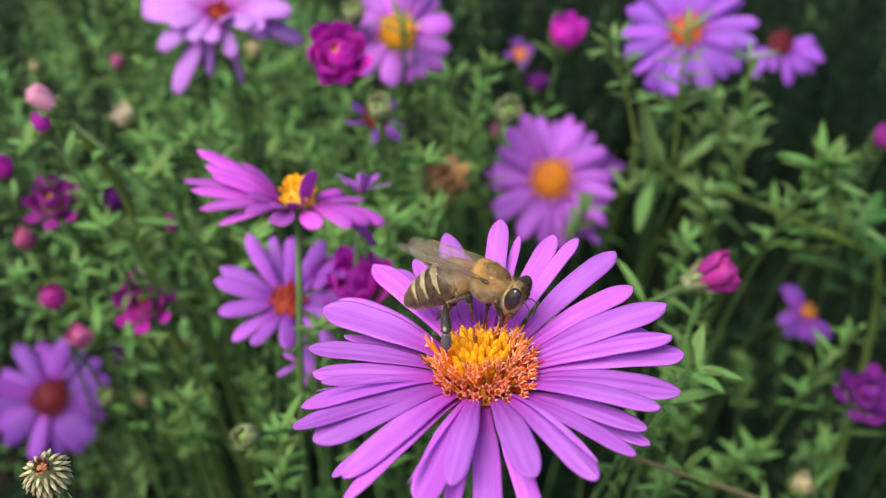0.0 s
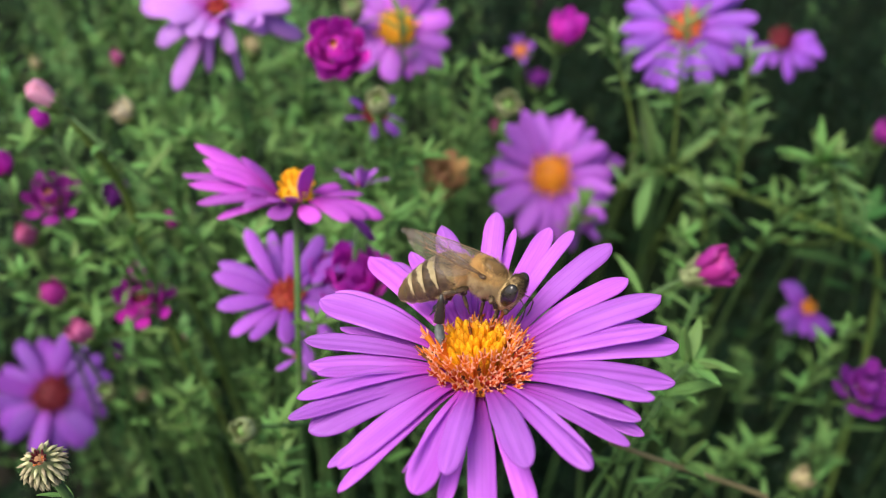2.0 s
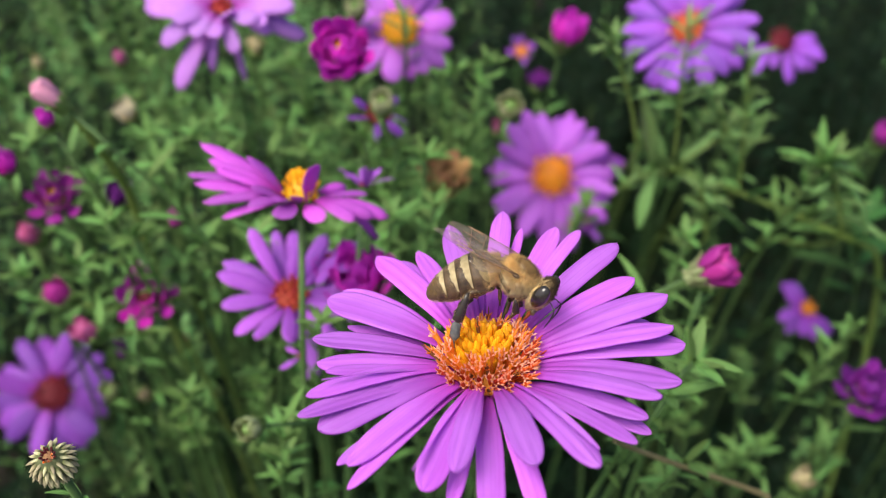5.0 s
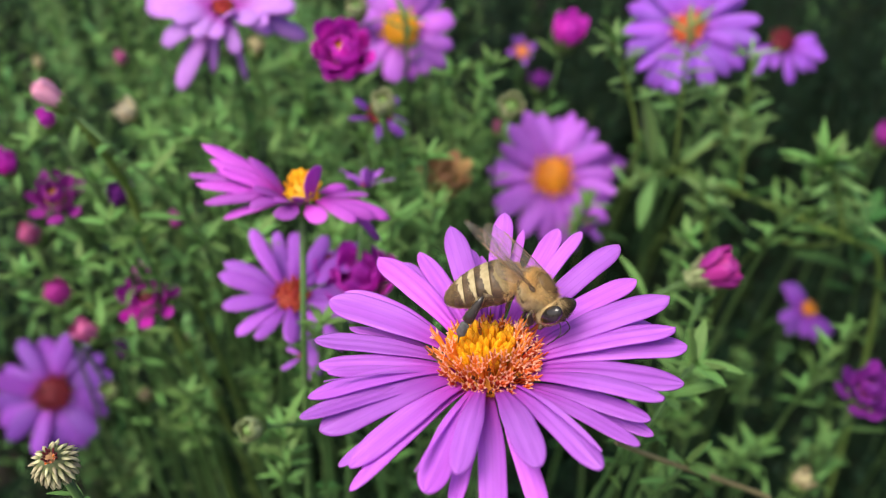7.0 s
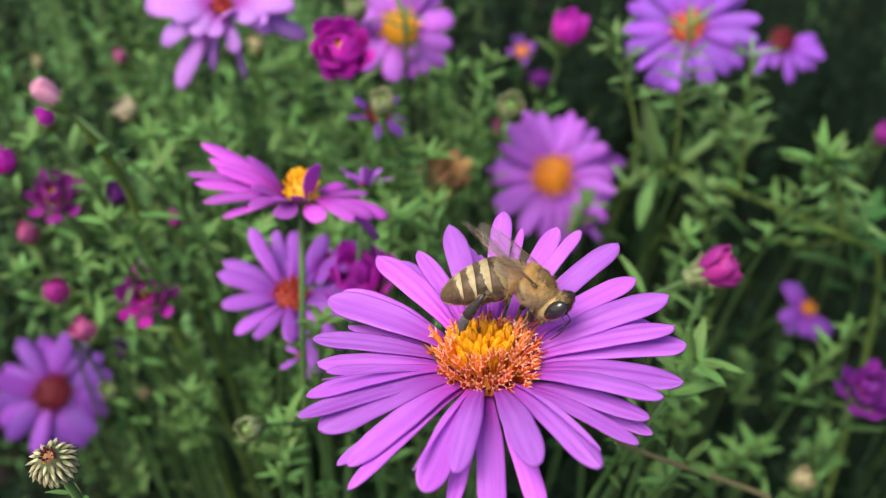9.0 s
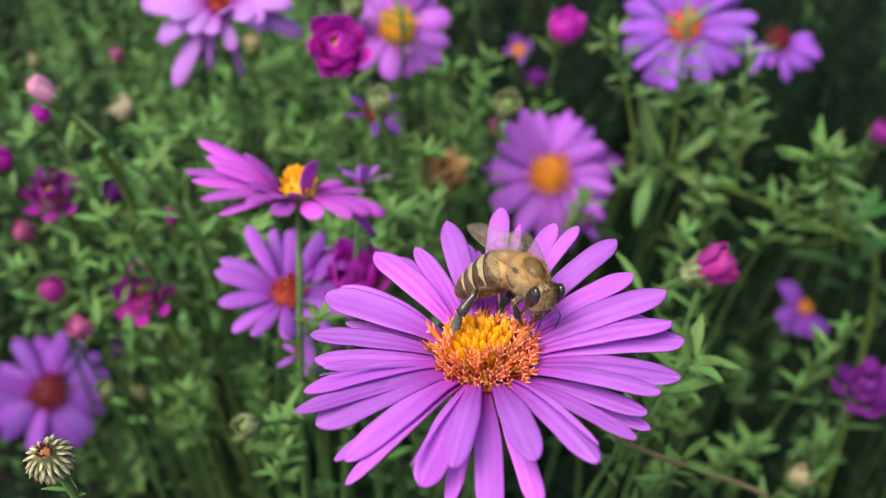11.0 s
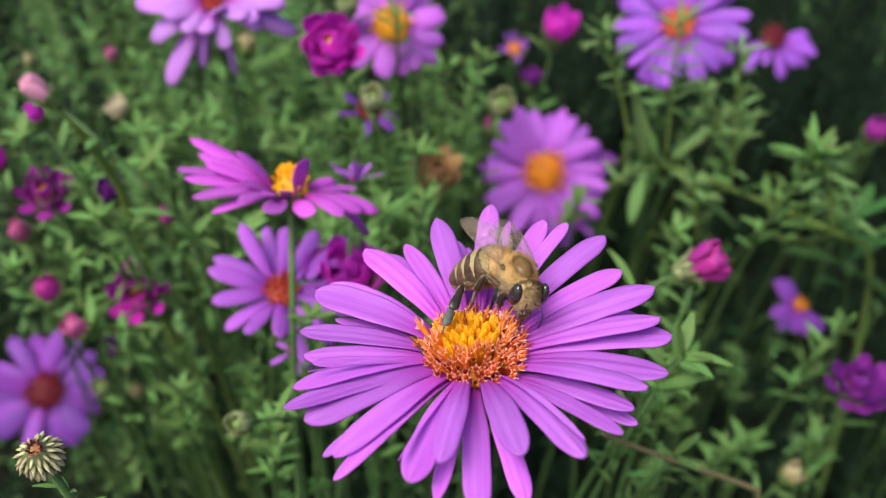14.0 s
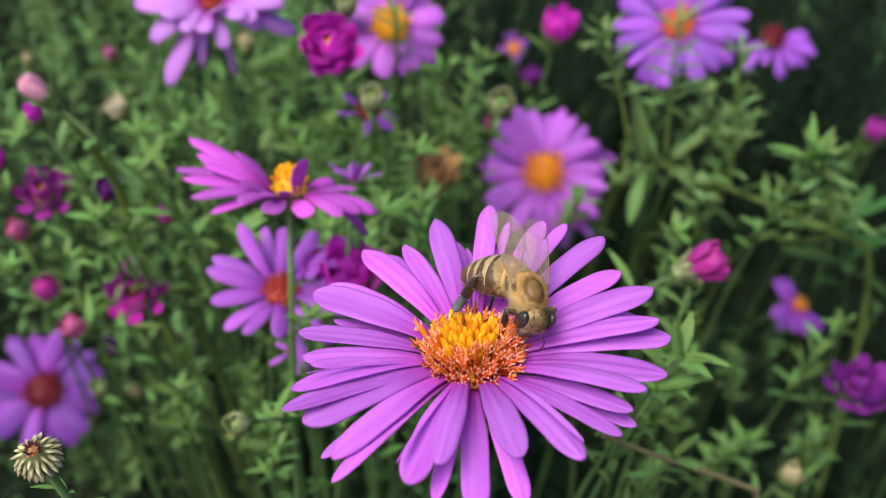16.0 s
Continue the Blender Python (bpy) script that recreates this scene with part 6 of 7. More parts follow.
    walk(hind_l, [
        (0, mm(-0.41, 0.82, -0.91, 95.6, 36.5, 160.3)), (0.5, mm(-0.41, 0.82, -0.91, 95.6, 36.5, 160.3)), (1, mm(-0.41, 0.82, -0.91, 95.6, 36.5, 160.3)),
        (1.5, mm(-0.41, 0.82, -0.91, 95.6, 36.5, 160.3)), (2, mm(-0.41, 0.82, -0.91, 95.6, 36.5, 160.3)), (2.5, mm(-0.41, 0.82, -0.91, 95.6, 36.5, 160.3)),
        (3, mm(-0.41, 0.82, -0.91, 95.6, 36.5, 160.3)), (3.5, mm(-0.41, 0.82, -0.91, 95.6, 36.5, 160.3)), (4, mm(-0.41, 0.82, -0.91, 95.6, 36.5, 160.3)),
        (4.7, mm(-0.41, 0.82, -0.91, 95.6, 36.5, 160.3)), (5.4, mm(-0.41, 0.82, -0.91, 95.6, 36.5, 160.3)), (6, mm(-0.41, 0.82, -0.91, 95.6, 36.5, 160.3)),
        (6.5, mm(-0.41, 0.82, -0.91, 95.6, 36.5, 160.3)), (7, mm(-0.41, 0.82, -0.91, 95.6, 36.5, 160.3)), (7.5, mm(-0.41, 0.82, -0.91, 95.6, 36.5, 160.3)),
        (8, mm(-0.41, 0.82, -0.91, 95.6, 36.5, 160.3)), (8.5, mm(-0.41, 0.82, -0.91, 95.6, 36.5, 160.3)), (9.2, mm(-0.41, 0.82, -0.91, 95.6, 36.5, 160.3)),
        (9.9, mm(-0.41, 0.82, -0.91, 95.6, 36.5, 160.3)), (10.6, mm(-0.41, 0.82, -0.91, 95.6, 36.5, 160.3)), (11.3, mm(-0.41, 0.82, -0.91, 95.6, 36.5, 160.3)),
        (12, mm(-0.41, 0.82, -0.91, 95.6, 36.5, 160.3)), (12.5, mm(-0.41, 0.82, -0.91, 95.6, 36.5, 160.3)), (13, mm(-0.41, 0.82, -0.91, 95.6, 36.5, 160.3)),
        (13.5, mm(-0.41, 0.82, -0.91, 95.6, 36.5, 160.3)), (14, mm(-0.41, 0.82, -0.91, 95.6, 36.5, 160.3)), (14.5, mm(-0.41, 0.82, -0.91, 95.6, 36.5, 160.3)),
        (15, mm(-0.41, 0.82, -0.91, 95.6, 36.5, 160.3)), (15.5, mm(-0.41, 0.82, -0.91, 95.6, 36.5, 160.3)), (16, mm(-0.41, 0.82, -0.91, 95.6, 36.5, 160.3)),
    ])
    walk(hind_l_tibia, [
        (0, mm(2.50, -0.00, 0.00, 126.7, 4.5, -49.8)), (0.5, mm(2.50, -0.00, 0.00, 126.7, 4.5, -49.8)), (1, mm(2.50, -0.00, 0.00, 126.7, 4.5, -49.8)),
        (1.5, mm(2.50, -0.00, 0.00, 126.7, 4.5, -49.8)), (2, mm(2.50, -0.00, 0.00, 126.7, 4.5, -49.8)), (2.5, mm(2.50, -0.00, 0.00, 126.7, 4.5, -49.8)),
        (3, mm(2.50, -0.00, 0.00, 126.7, 4.5, -49.8)), (3.5, mm(2.50, -0.00, 0.00, 126.7, 4.5, -49.8)), (4, mm(2.50, -0.00, 0.00, 126.7, 4.5, -49.8)),
        (4.7, mm(2.50, -0.00, 0.00, 126.7, 4.5, -49.8)), (5.4, mm(2.50, -0.00, 0.00, 126.7, 4.5, -49.8)), (6, mm(2.50, -0.00, 0.00, 126.7, 4.5, -49.8)),
        (6.5, mm(2.50, -0.00, 0.00, 126.7, 4.5, -49.8)), (7, mm(2.50, -0.00, 0.00, 126.7, 4.5, -49.8)), (7.5, mm(2.50, -0.00, 0.00, 126.7, 4.5, -49.8)),
        (8, mm(2.50, -0.00, 0.00, 126.7, 4.5, -49.8)), (8.5, mm(2.50, -0.00, 0.00, 126.7, 4.5, -49.8)), (9.2, mm(2.50, -0.00, 0.00, 126.7, 4.5, -49.8)),
        (9.9, mm(2.50, -0.00, 0.00, 126.7, 4.5, -49.8)), (10.6, mm(2.50, -0.00, 0.00, 126.7, 4.5, -49.8)), (11.3, mm(2.50, -0.00, 0.00, 126.7, 4.5, -49.8)),
        (12, mm(2.50, -0.00, 0.00, 126.7, 4.5, -49.8)), (12.5, mm(2.50, -0.00, 0.00, 126.7, 4.5, -49.8)), (13, mm(2.50, -0.00, 0.00, 126.7, 4.5, -49.8)),
        (13.5, mm(2.50, -0.00, 0.00, 126.7, 4.5, -49.8)), (14, mm(2.50, -0.00, 0.00, 126.7, 4.5, -49.8)), (14.5, mm(2.50, -0.00, 0.00, 126.7, 4.5, -49.8)),
        (15, mm(2.50, -0.00, 0.00, 126.7, 4.5, -49.8)), (15.5, mm(2.50, -0.00, 0.00, 126.7, 4.5, -49.8)), (16, mm(2.50, -0.00, 0.00, 126.7, 4.5, -49.8)),
    ])
    walk(hind_l_tarsus, [
        (0, mm(4.43, -2.28, -0.23, 127.3, 14.7, -39.0)), (0.5, mm(4.43, -2.28, -0.23, 127.3, 14.7, -39.0)), (1, mm(4.43, -2.28, -0.23, 127.3, 14.7, -39.0)),
        (1.5, mm(4.43, -2.28, -0.23, 127.3, 14.7, -39.0)), (2, mm(4.43, -2.28, -0.23, 127.3, 14.7, -39.0)), (2.5, mm(4.43, -2.28, -0.23, 127.3, 14.7, -39.0)),
        (3, mm(4.43, -2.28, -0.23, 127.3, 14.7, -39.0)), (3.5, mm(4.43, -2.28, -0.23, 127.3, 14.7, -39.0)), (4, mm(4.43, -2.28, -0.23, 127.3, 14.7, -39.0)),
        (4.7, mm(4.43, -2.28, -0.23, 127.3, 14.7, -39.0)), (5.4, mm(4.43, -2.28, -0.23, 127.3, 14.7, -39.0)), (6, mm(4.43, -2.28, -0.23, 127.3, 14.7, -39.0)),
        (6.5, mm(4.43, -2.28, -0.23, 127.3, 14.7, -39.0)), (7, mm(4.43, -2.28, -0.23, 127.3, 14.7, -39.0)), (7.5, mm(4.43, -2.28, -0.23, 127.3, 14.7, -39.0)),
        (8, mm(4.43, -2.28, -0.23, 127.3, 14.7, -39.0)), (8.5, mm(4.43, -2.28, -0.23, 127.3, 14.7, -39.0)), (9.2, mm(4.43, -2.28, -0.23, 127.3, 14.7, -39.0)),
        (9.9, mm(4.43, -2.28, -0.23, 127.3, 14.7, -39.0)), (10.6, mm(4.43, -2.28, -0.23, 127.3, 14.7, -39.0)), (11.3, mm(4.43, -2.28, -0.23, 127.3, 14.7, -39.0)),
        (12, mm(4.43, -2.28, -0.23, 127.3, 14.7, -39.0)), (12.5, mm(4.43, -2.28, -0.23, 127.3, 14.7, -39.0)), (13, mm(4.43, -2.28, -0.23, 127.3, 14.7, -39.0)),
        (13.5, mm(4.43, -2.28, -0.23, 127.3, 14.7, -39.0)), (14, mm(4.43, -2.28, -0.23, 127.3, 14.7, -39.0)), (14.5, mm(4.43, -2.28, -0.23, 127.3, 14.7, -39.0)),
        (15, mm(4.43, -2.28, -0.23, 127.3, 14.7, -39.0)), (15.5, mm(4.43, -2.28, -0.23, 127.3, 14.7, -39.0)), (16, mm(4.43, -2.28, -0.23, 127.3, 14.7, -39.0)),
    ])
    walk(middle_r, [
        (0, mm(-0.00, -1.05, -1.34, 92.8, -16.0, 165.8)), (0.5, mm(-0.05, -1.05, -1.32, 92.5, -17.5, 167.5)), (1, mm(-0.06, -1.04, -1.31, 92.7, -17.9, 166.4)),
        (1.5, mm(-0.10, -1.02, -1.30, 92.9, -18.3, 165.3)), (2, mm(-0.10, -1.02, -1.30, 93.0, -17.8, 164.7)), (2.5, mm(-0.04, -1.04, -1.32, 92.6, -17.4, 166.5)),
        (3, mm(-0.01, -1.05, -1.34, 92.5, -15.9, 167.4)), (3.5, mm(0.10, -1.10, -1.35, 90.2, -27.6, 178.8)), (4, mm(0.17, -1.10, -1.38, 88.9, -34.4, -174.9)),
        (4.7, mm(0.08, -1.11, -1.32, 89.2, -35.3, -176.3)), (5.4, mm(0.02, -1.11, -1.27, 89.6, -36.5, -178.2)), (6, mm(-0.06, -1.10, -1.21, 90.2, -35.9, 179.0)),
        (6.5, mm(-0.13, -1.08, -1.18, 90.9, -33.9, 175.8)), (7, mm(-0.05, -1.11, -1.20, 89.7, -38.1, -178.7)), (7.5, mm(-0.04, -1.11, -1.20, 89.5, -39.6, -177.8)),
        (8, mm(-0.05, -1.10, -1.21, 89.9, -36.7, -179.3)), (8.5, mm(-0.06, -1.09, -1.23, 90.6, -33.0, 177.4)), (9.2, mm(0.01, -1.10, -1.27, 89.8, -34.1, -179.1)),
        (9.9, mm(0.12, -1.11, -1.35, 89.2, -34.4, -176.1)), (10.6, mm(0.13, -1.11, -1.37, 89.1, -24.9, -175.6)), (11.3, mm(0.17, -1.11, -1.38, 86.6, -27.2, -163.3)),
        (12, mm(0.26, -1.07, -1.43, 84.4, -24.8, -151.3)), (12.5, mm(0.29, -1.02, -1.44, 82.5, -18.4, -138.9)), (13, mm(0.20, -1.10, -1.40, 82.0, -28.7, -138.1)),
        (13.5, mm(0.02, -1.23, -1.27, 82.8, -30.1, -143.2)), (14, mm(0.25, -1.06, -1.42, 82.6, -14.5, -139.4)), (14.5, mm(-0.10, -1.25, -1.29, 84.9, -17.7, -153.4)),
        (15, mm(-0.33, -1.25, -1.14, 86.8, -25.3, -164.0)), (15.5, mm(-0.11, -1.15, -1.22, 88.0, -29.5, -170.5)), (16, mm(-0.44, -1.24, -1.01, 87.5, -30.6, -168.0)),
    ])
    walk(middle_r_tibia, [
        (0, mm(2.20, 0.00, 0.00, 146.4, 11.4, -148.2)), (0.5, mm(2.20, -0.00, -0.00, 146.1, 9.7, -147.7)), (1, mm(2.20, 0.00, -0.00, 146.3, 8.7, -145.3)),
        (1.5, mm(2.20, 0.00, 0.00, 147.2, 7.2, -143.7)), (2, mm(2.20, 0.00, -0.00, 149.0, 3.2, -138.2)), (2.5, mm(2.20, 0.00, -0.00, 150.4, 0.8, -132.9)),
        (3, mm(2.20, -0.00, 0.00, 150.2, -0.0, -128.4)), (3.5, mm(2.20, -0.00, -0.00, 156.4, -8.6, -142.5)), (4, mm(2.20, 0.00, 0.00, 161.9, -16.2, -155.7)),
        (4.7, mm(2.20, -0.00, 0.00, 163.5, -15.8, -153.4)), (5.4, mm(2.20, 0.00, 0.00, 167.5, -10.8, -150.0)), (6, mm(2.20, 0.00, -0.00, 169.0, -4.3, -147.5)),
        (6.5, mm(2.20, 0.00, 0.00, 167.6, -2.2, -145.4)), (7, mm(2.20, 0.00, 0.00, 169.8, 4.3, -143.0)), (7.5, mm(2.20, 0.00, 0.00, 172.3, 8.9, -139.8)),
        (8, mm(2.20, 0.00, -0.00, 174.2, 3.8, -137.5)), (8.5, mm(2.20, 0.00, 0.00, 175.9, -1.6, -135.7)), (9.2, mm(2.20, -0.00, -0.00, 178.1, 0.1, -135.4)),
        (9.9, mm(2.20, -0.00, 0.00, 167.6, 2.7, -134.5)), (10.6, mm(2.20, 0.00, 0.00, 144.0, 3.6, -122.8)), (11.3, mm(2.20, 0.00, -0.00, 142.0, 5.5, -122.7)),
        (12, mm(2.20, 0.00, -0.00, 141.8, 3.8, -125.9)), (12.5, mm(2.20, 0.00, 0.00, 171.0, 17.0, -98.5)), (13, mm(2.20, 0.00, -0.00, 162.8, 18.0, -112.4)),
        (13.5, mm(2.20, 0.00, -0.00, 153.8, 22.6, -120.3)), (14, mm(2.20, 0.00, 0.00, 170.5, 19.8, -96.6)), (14.5, mm(2.20, 0.00, -0.00, 165.3, 19.7, -101.2)),
        (15, mm(2.20, -0.00, 0.00, 156.5, 19.7, -113.4)), (15.5, mm(2.20, 0.00, -0.00, 154.9, 20.1, -117.5)), (16, mm(2.20, -0.00, -0.00, 153.4, 18.5, -116.1)),
    ])
    walk(middle_r_tarsus, [
        (0, mm(0.45, -1.08, -0.41, 144.7, -17.9, -126.9)), (0.5, mm(0.45, -1.11, -0.36, 146.1, -13.5, -134.6)), (1, mm(0.49, -1.18, -0.32, 147.1, -13.6, -137.3)),
        (1.5, mm(0.52, -1.23, -0.26, 148.6, -14.1, -141.1)), (2, mm(0.64, -1.40, -0.12, 150.5, -11.5, -144.2)), (2.5, mm(0.77, -1.54, -0.03, 151.5, -8.1, -146.7)),
        (3, mm(0.90, -1.65, 0.00, 149.1, -2.8, -150.6)), (3.5, mm(0.55, -1.26, 0.31, 156.6, -0.3, -152.0)), (4, mm(0.36, -0.83, 0.59, 161.1, -6.6, -149.0)),
        (4.7, mm(0.39, -0.90, 0.57, 163.1, -8.3, -150.1)), (5.4, mm(0.41, -1.03, 0.39, 167.8, -9.0, -151.9)), (6, mm(0.43, -1.12, 0.16, 169.6, -10.5, -151.0)),
        (6.5, mm(0.47, -1.19, 0.08, 168.4, -12.2, -148.5)), (7, mm(0.53, -1.26, -0.16, 171.0, -11.9, -147.0)), (7.5, mm(0.62, -1.34, -0.32, 174.1, -14.6, -144.7)),
        (8, mm(0.66, -1.42, -0.14, 175.6, -22.6, -139.4)), (8.5, mm(0.70, -1.47, 0.06, 176.0, -29.6, -134.8)), (9.2, mm(0.71, -1.48, -0.00, 179.9, -17.4, -141.1)),
        (9.9, mm(0.73, -1.50, -0.10, 168.4, -5.7, -141.9)), (10.6, mm(1.06, -1.76, -0.13, 136.3, 14.7, -150.1)), (11.3, mm(1.07, -1.76, -0.20, 128.8, 21.0, -158.4)),
        (12, mm(0.97, -1.70, -0.14, 135.4, 13.2, -151.0)), (12.5, mm(1.90, -1.99, -0.62, 142.6, 57.2, -134.0)), (13, mm(1.44, -1.85, -0.65, 146.8, 45.8, -137.2)),
        (13.5, mm(1.22, -1.67, -0.81, 140.3, 41.2, -142.6)), (14, mm(1.97, -1.96, -0.71, 155.2, 45.3, -119.0)), (14.5, mm(1.82, -1.94, -0.71, 155.8, 35.5, -118.0)),
        (15, mm(1.42, -1.81, -0.71, 149.7, 35.8, -126.6)), (15.5, mm(1.29, -1.75, -0.72, 138.1, 38.4, -145.5)), (16, mm(1.32, -1.79, -0.67, 150.9, 22.9, -122.6)),
    ])
    walk(middle_l, [
        (0, mm(-0.06, 0.07, -0.76, 102.4, 31.2, 76.0)), (0.5, mm(-0.06, 0.07, -0.76, 102.4, 31.2, 76.0)), (1, mm(-0.06, 0.07, -0.76, 102.4, 31.2, 76.0)),
        (1.5, mm(-0.06, 0.07, -0.76, 102.4, 31.2, 76.0)), (2, mm(-0.06, 0.07, -0.76, 102.4, 31.2, 76.0)), (2.5, mm(-0.06, 0.07, -0.76, 102.4, 31.2, 76.0)),
        (3, mm(-0.06, 0.07, -0.76, 102.4, 31.2, 76.0)), (3.5, mm(-0.06, 0.07, -0.76, 102.4, 31.2, 76.0)), (4, mm(-0.06, 0.07, -0.76, 102.4, 31.2, 76.0)),
        (4.7, mm(-0.06, 0.07, -0.76, 102.4, 31.2, 76.0)), (5.4, mm(-0.06, 0.07, -0.76, 102.4, 31.2, 76.0)), (6, mm(-0.06, 0.07, -0.76, 102.4, 31.2, 76.0)),
        (6.5, mm(-0.06, 0.07, -0.76, 102.4, 31.2, 76.0)), (7, mm(-0.06, 0.07, -0.76, 102.4, 31.2, 76.0)), (7.5, mm(-0.06, 0.07, -0.76, 102.4, 31.2, 76.0)),
        (8, mm(-0.06, 0.07, -0.76, 102.4, 31.2, 76.0)), (8.5, mm(-0.06, 0.07, -0.76, 102.4, 31.2, 76.0)), (9.2, mm(-0.06, 0.07, -0.76, 102.4, 31.2, 76.0)),
        (9.9, mm(-0.06, 0.07, -0.76, 102.4, 31.2, 76.0)), (10.6, mm(-0.06, 0.07, -0.76, 102.4, 31.2, 76.0)), (11.3, mm(-0.06, 0.07, -0.76, 102.4, 31.2, 76.0)),
        (12, mm(-0.06, 0.07, -0.76, 102.4, 31.2, 76.0)), (12.5, mm(-0.06, 0.07, -0.76, 102.4, 31.2, 76.0)), (13, mm(-0.06, 0.07, -0.76, 102.4, 31.2, 76.0)),
        (13.5, mm(-0.06, 0.07, -0.76, 102.4, 31.2, 76.0)), (14, mm(-0.06, 0.07, -0.76, 102.4, 31.2, 76.0)), (14.5, mm(-0.06, 0.07, -0.76, 102.4, 31.2, 76.0)),
        (15, mm(-0.06, 0.07, -0.76, 102.4, 31.2, 76.0)), (15.5, mm(-0.06, 0.07, -0.76, 102.4, 31.2, 76.0)), (16, mm(-0.06, 0.07, -0.76, 102.4, 31.2, 76.0)),
    ])
    walk(middle_l_tibia, [
        (0, mm(2.20, -0.00, -0.00, 38.4, -15.7, -56.2)), (0.5, mm(2.20, -0.00, -0.00, 38.4, -15.7, -56.2)), (1, mm(2.20, -0.00, -0.00, 38.4, -15.7, -56.2)),
        (1.5, mm(2.20, -0.00, -0.00, 38.4, -15.7, -56.2)), (2, mm(2.20, -0.00, -0.00, 38.4, -15.7, -56.2)), (2.5, mm(2.20, -0.00, -0.00, 38.4, -15.7, -56.2)),
        (3, mm(2.20, -0.00, -0.00, 38.4, -15.7, -56.2)), (3.5, mm(2.20, -0.00, -0.00, 38.4, -15.7, -56.2)), (4, mm(2.20, -0.00, -0.00, 38.4, -15.7, -56.2)),
        (4.7, mm(2.20, -0.00, -0.00, 38.4, -15.7, -56.2)), (5.4, mm(2.20, -0.00, -0.00, 38.4, -15.7, -56.2)), (6, mm(2.20, -0.00, -0.00, 38.4, -15.7, -56.2)),
        (6.5, mm(2.20, -0.00, -0.00, 38.4, -15.7, -56.2)), (7, mm(2.20, -0.00, -0.00, 38.4, -15.7, -56.2)), (7.5, mm(2.20, -0.00, -0.00, 38.4, -15.7, -56.2)),
        (8, mm(2.20, -0.00, -0.00, 38.4, -15.7, -56.2)), (8.5, mm(2.20, -0.00, -0.00, 38.4, -15.7, -56.2)), (9.2, mm(2.20, -0.00, -0.00, 38.4, -15.7, -56.2)),
        (9.9, mm(2.20, -0.00, -0.00, 38.4, -15.7, -56.2)), (10.6, mm(2.20, -0.00, -0.00, 38.4, -15.7, -56.2)), (11.3, mm(2.20, -0.00, -0.00, 38.4, -15.7, -56.2)),
        (12, mm(2.20, -0.00, -0.00, 38.4, -15.7, -56.2)), (12.5, mm(2.20, -0.00, -0.00, 38.4, -15.7, -56.2)), (13, mm(2.20, -0.00, -0.00, 38.4, -15.7, -56.2)),
        (13.5, mm(2.20, -0.00, -0.00, 38.4, -15.7, -56.2)), (14, mm(2.20, -0.00, -0.00, 38.4, -15.7, -56.2)), (14.5, mm(2.20, -0.00, -0.00, 38.4, -15.7, -56.2)),
        (15, mm(2.20, -0.00, -0.00, 38.4, -15.7, -56.2)), (15.5, mm(2.20, -0.00, -0.00, 38.4, -15.7, -56.2)), (16, mm(2.20, -0.00, -0.00, 38.4, -15.7, -56.2)),
    ])
    walk(middle_l_tarsus, [
        (0, mm(3.33, -1.68, 0.57, 42.4, -24.0, -64.8)), (0.5, mm(3.33, -1.68, 0.57, 42.4, -24.0, -64.8)), (1, mm(3.33, -1.68, 0.57, 42.4, -24.0, -64.8)),
        (1.5, mm(3.33, -1.68, 0.57, 42.4, -24.0, -64.8)), (2, mm(3.33, -1.68, 0.57, 42.4, -24.0, -64.8)), (2.5, mm(3.33, -1.68, 0.57, 42.4, -24.0, -64.8)),
        (3, mm(3.33, -1.68, 0.57, 42.4, -24.0, -64.8)), (3.5, mm(3.33, -1.68, 0.57, 42.4, -24.0, -64.8)), (4, mm(3.33, -1.68, 0.57, 42.4, -24.0, -64.8)),
        (4.7, mm(3.33, -1.68, 0.57, 42.4, -24.0, -64.8)), (5.4, mm(3.33, -1.68, 0.57, 42.4, -24.0, -64.8)), (6, mm(3.33, -1.68, 0.57, 42.4, -24.0, -64.8)),
        (6.5, mm(3.33, -1.68, 0.57, 42.4, -24.0, -64.8)), (7, mm(3.33, -1.68, 0.57, 42.4, -24.0, -64.8)), (7.5, mm(3.33, -1.68, 0.57, 42.4, -24.0, -64.8)),
        (8, mm(3.33, -1.68, 0.57, 42.4, -24.0, -64.8)), (8.5, mm(3.33, -1.68, 0.57, 42.4, -24.0, -64.8)), (9.2, mm(3.33, -1.68, 0.57, 42.4, -24.0, -64.8)),
        (9.9, mm(3.33, -1.68, 0.57, 42.4, -24.0, -64.8)), (10.6, mm(3.33, -1.68, 0.57, 42.4, -24.0, -64.8)), (11.3, mm(3.33, -1.68, 0.57, 42.4, -24.0, -64.8)),
        (12, mm(3.33, -1.68, 0.57, 42.4, -24.0, -64.8)), (12.5, mm(3.33, -1.68, 0.57, 42.4, -24.0, -64.8)), (13, mm(3.33, -1.68, 0.57, 42.4, -24.0, -64.8)),
        (13.5, mm(3.33, -1.68, 0.57, 42.4, -24.0, -64.8)), (14, mm(3.33, -1.68, 0.57, 42.4, -24.0, -64.8)), (14.5, mm(3.33, -1.68, 0.57, 42.4, -24.0, -64.8)),
        (15, mm(3.33, -1.68, 0.57, 42.4, -24.0, -64.8)), (15.5, mm(3.33, -1.68, 0.57, 42.4, -24.0, -64.8)), (16, mm(3.33, -1.68, 0.57, 42.4, -24.0, -64.8)),
    ])
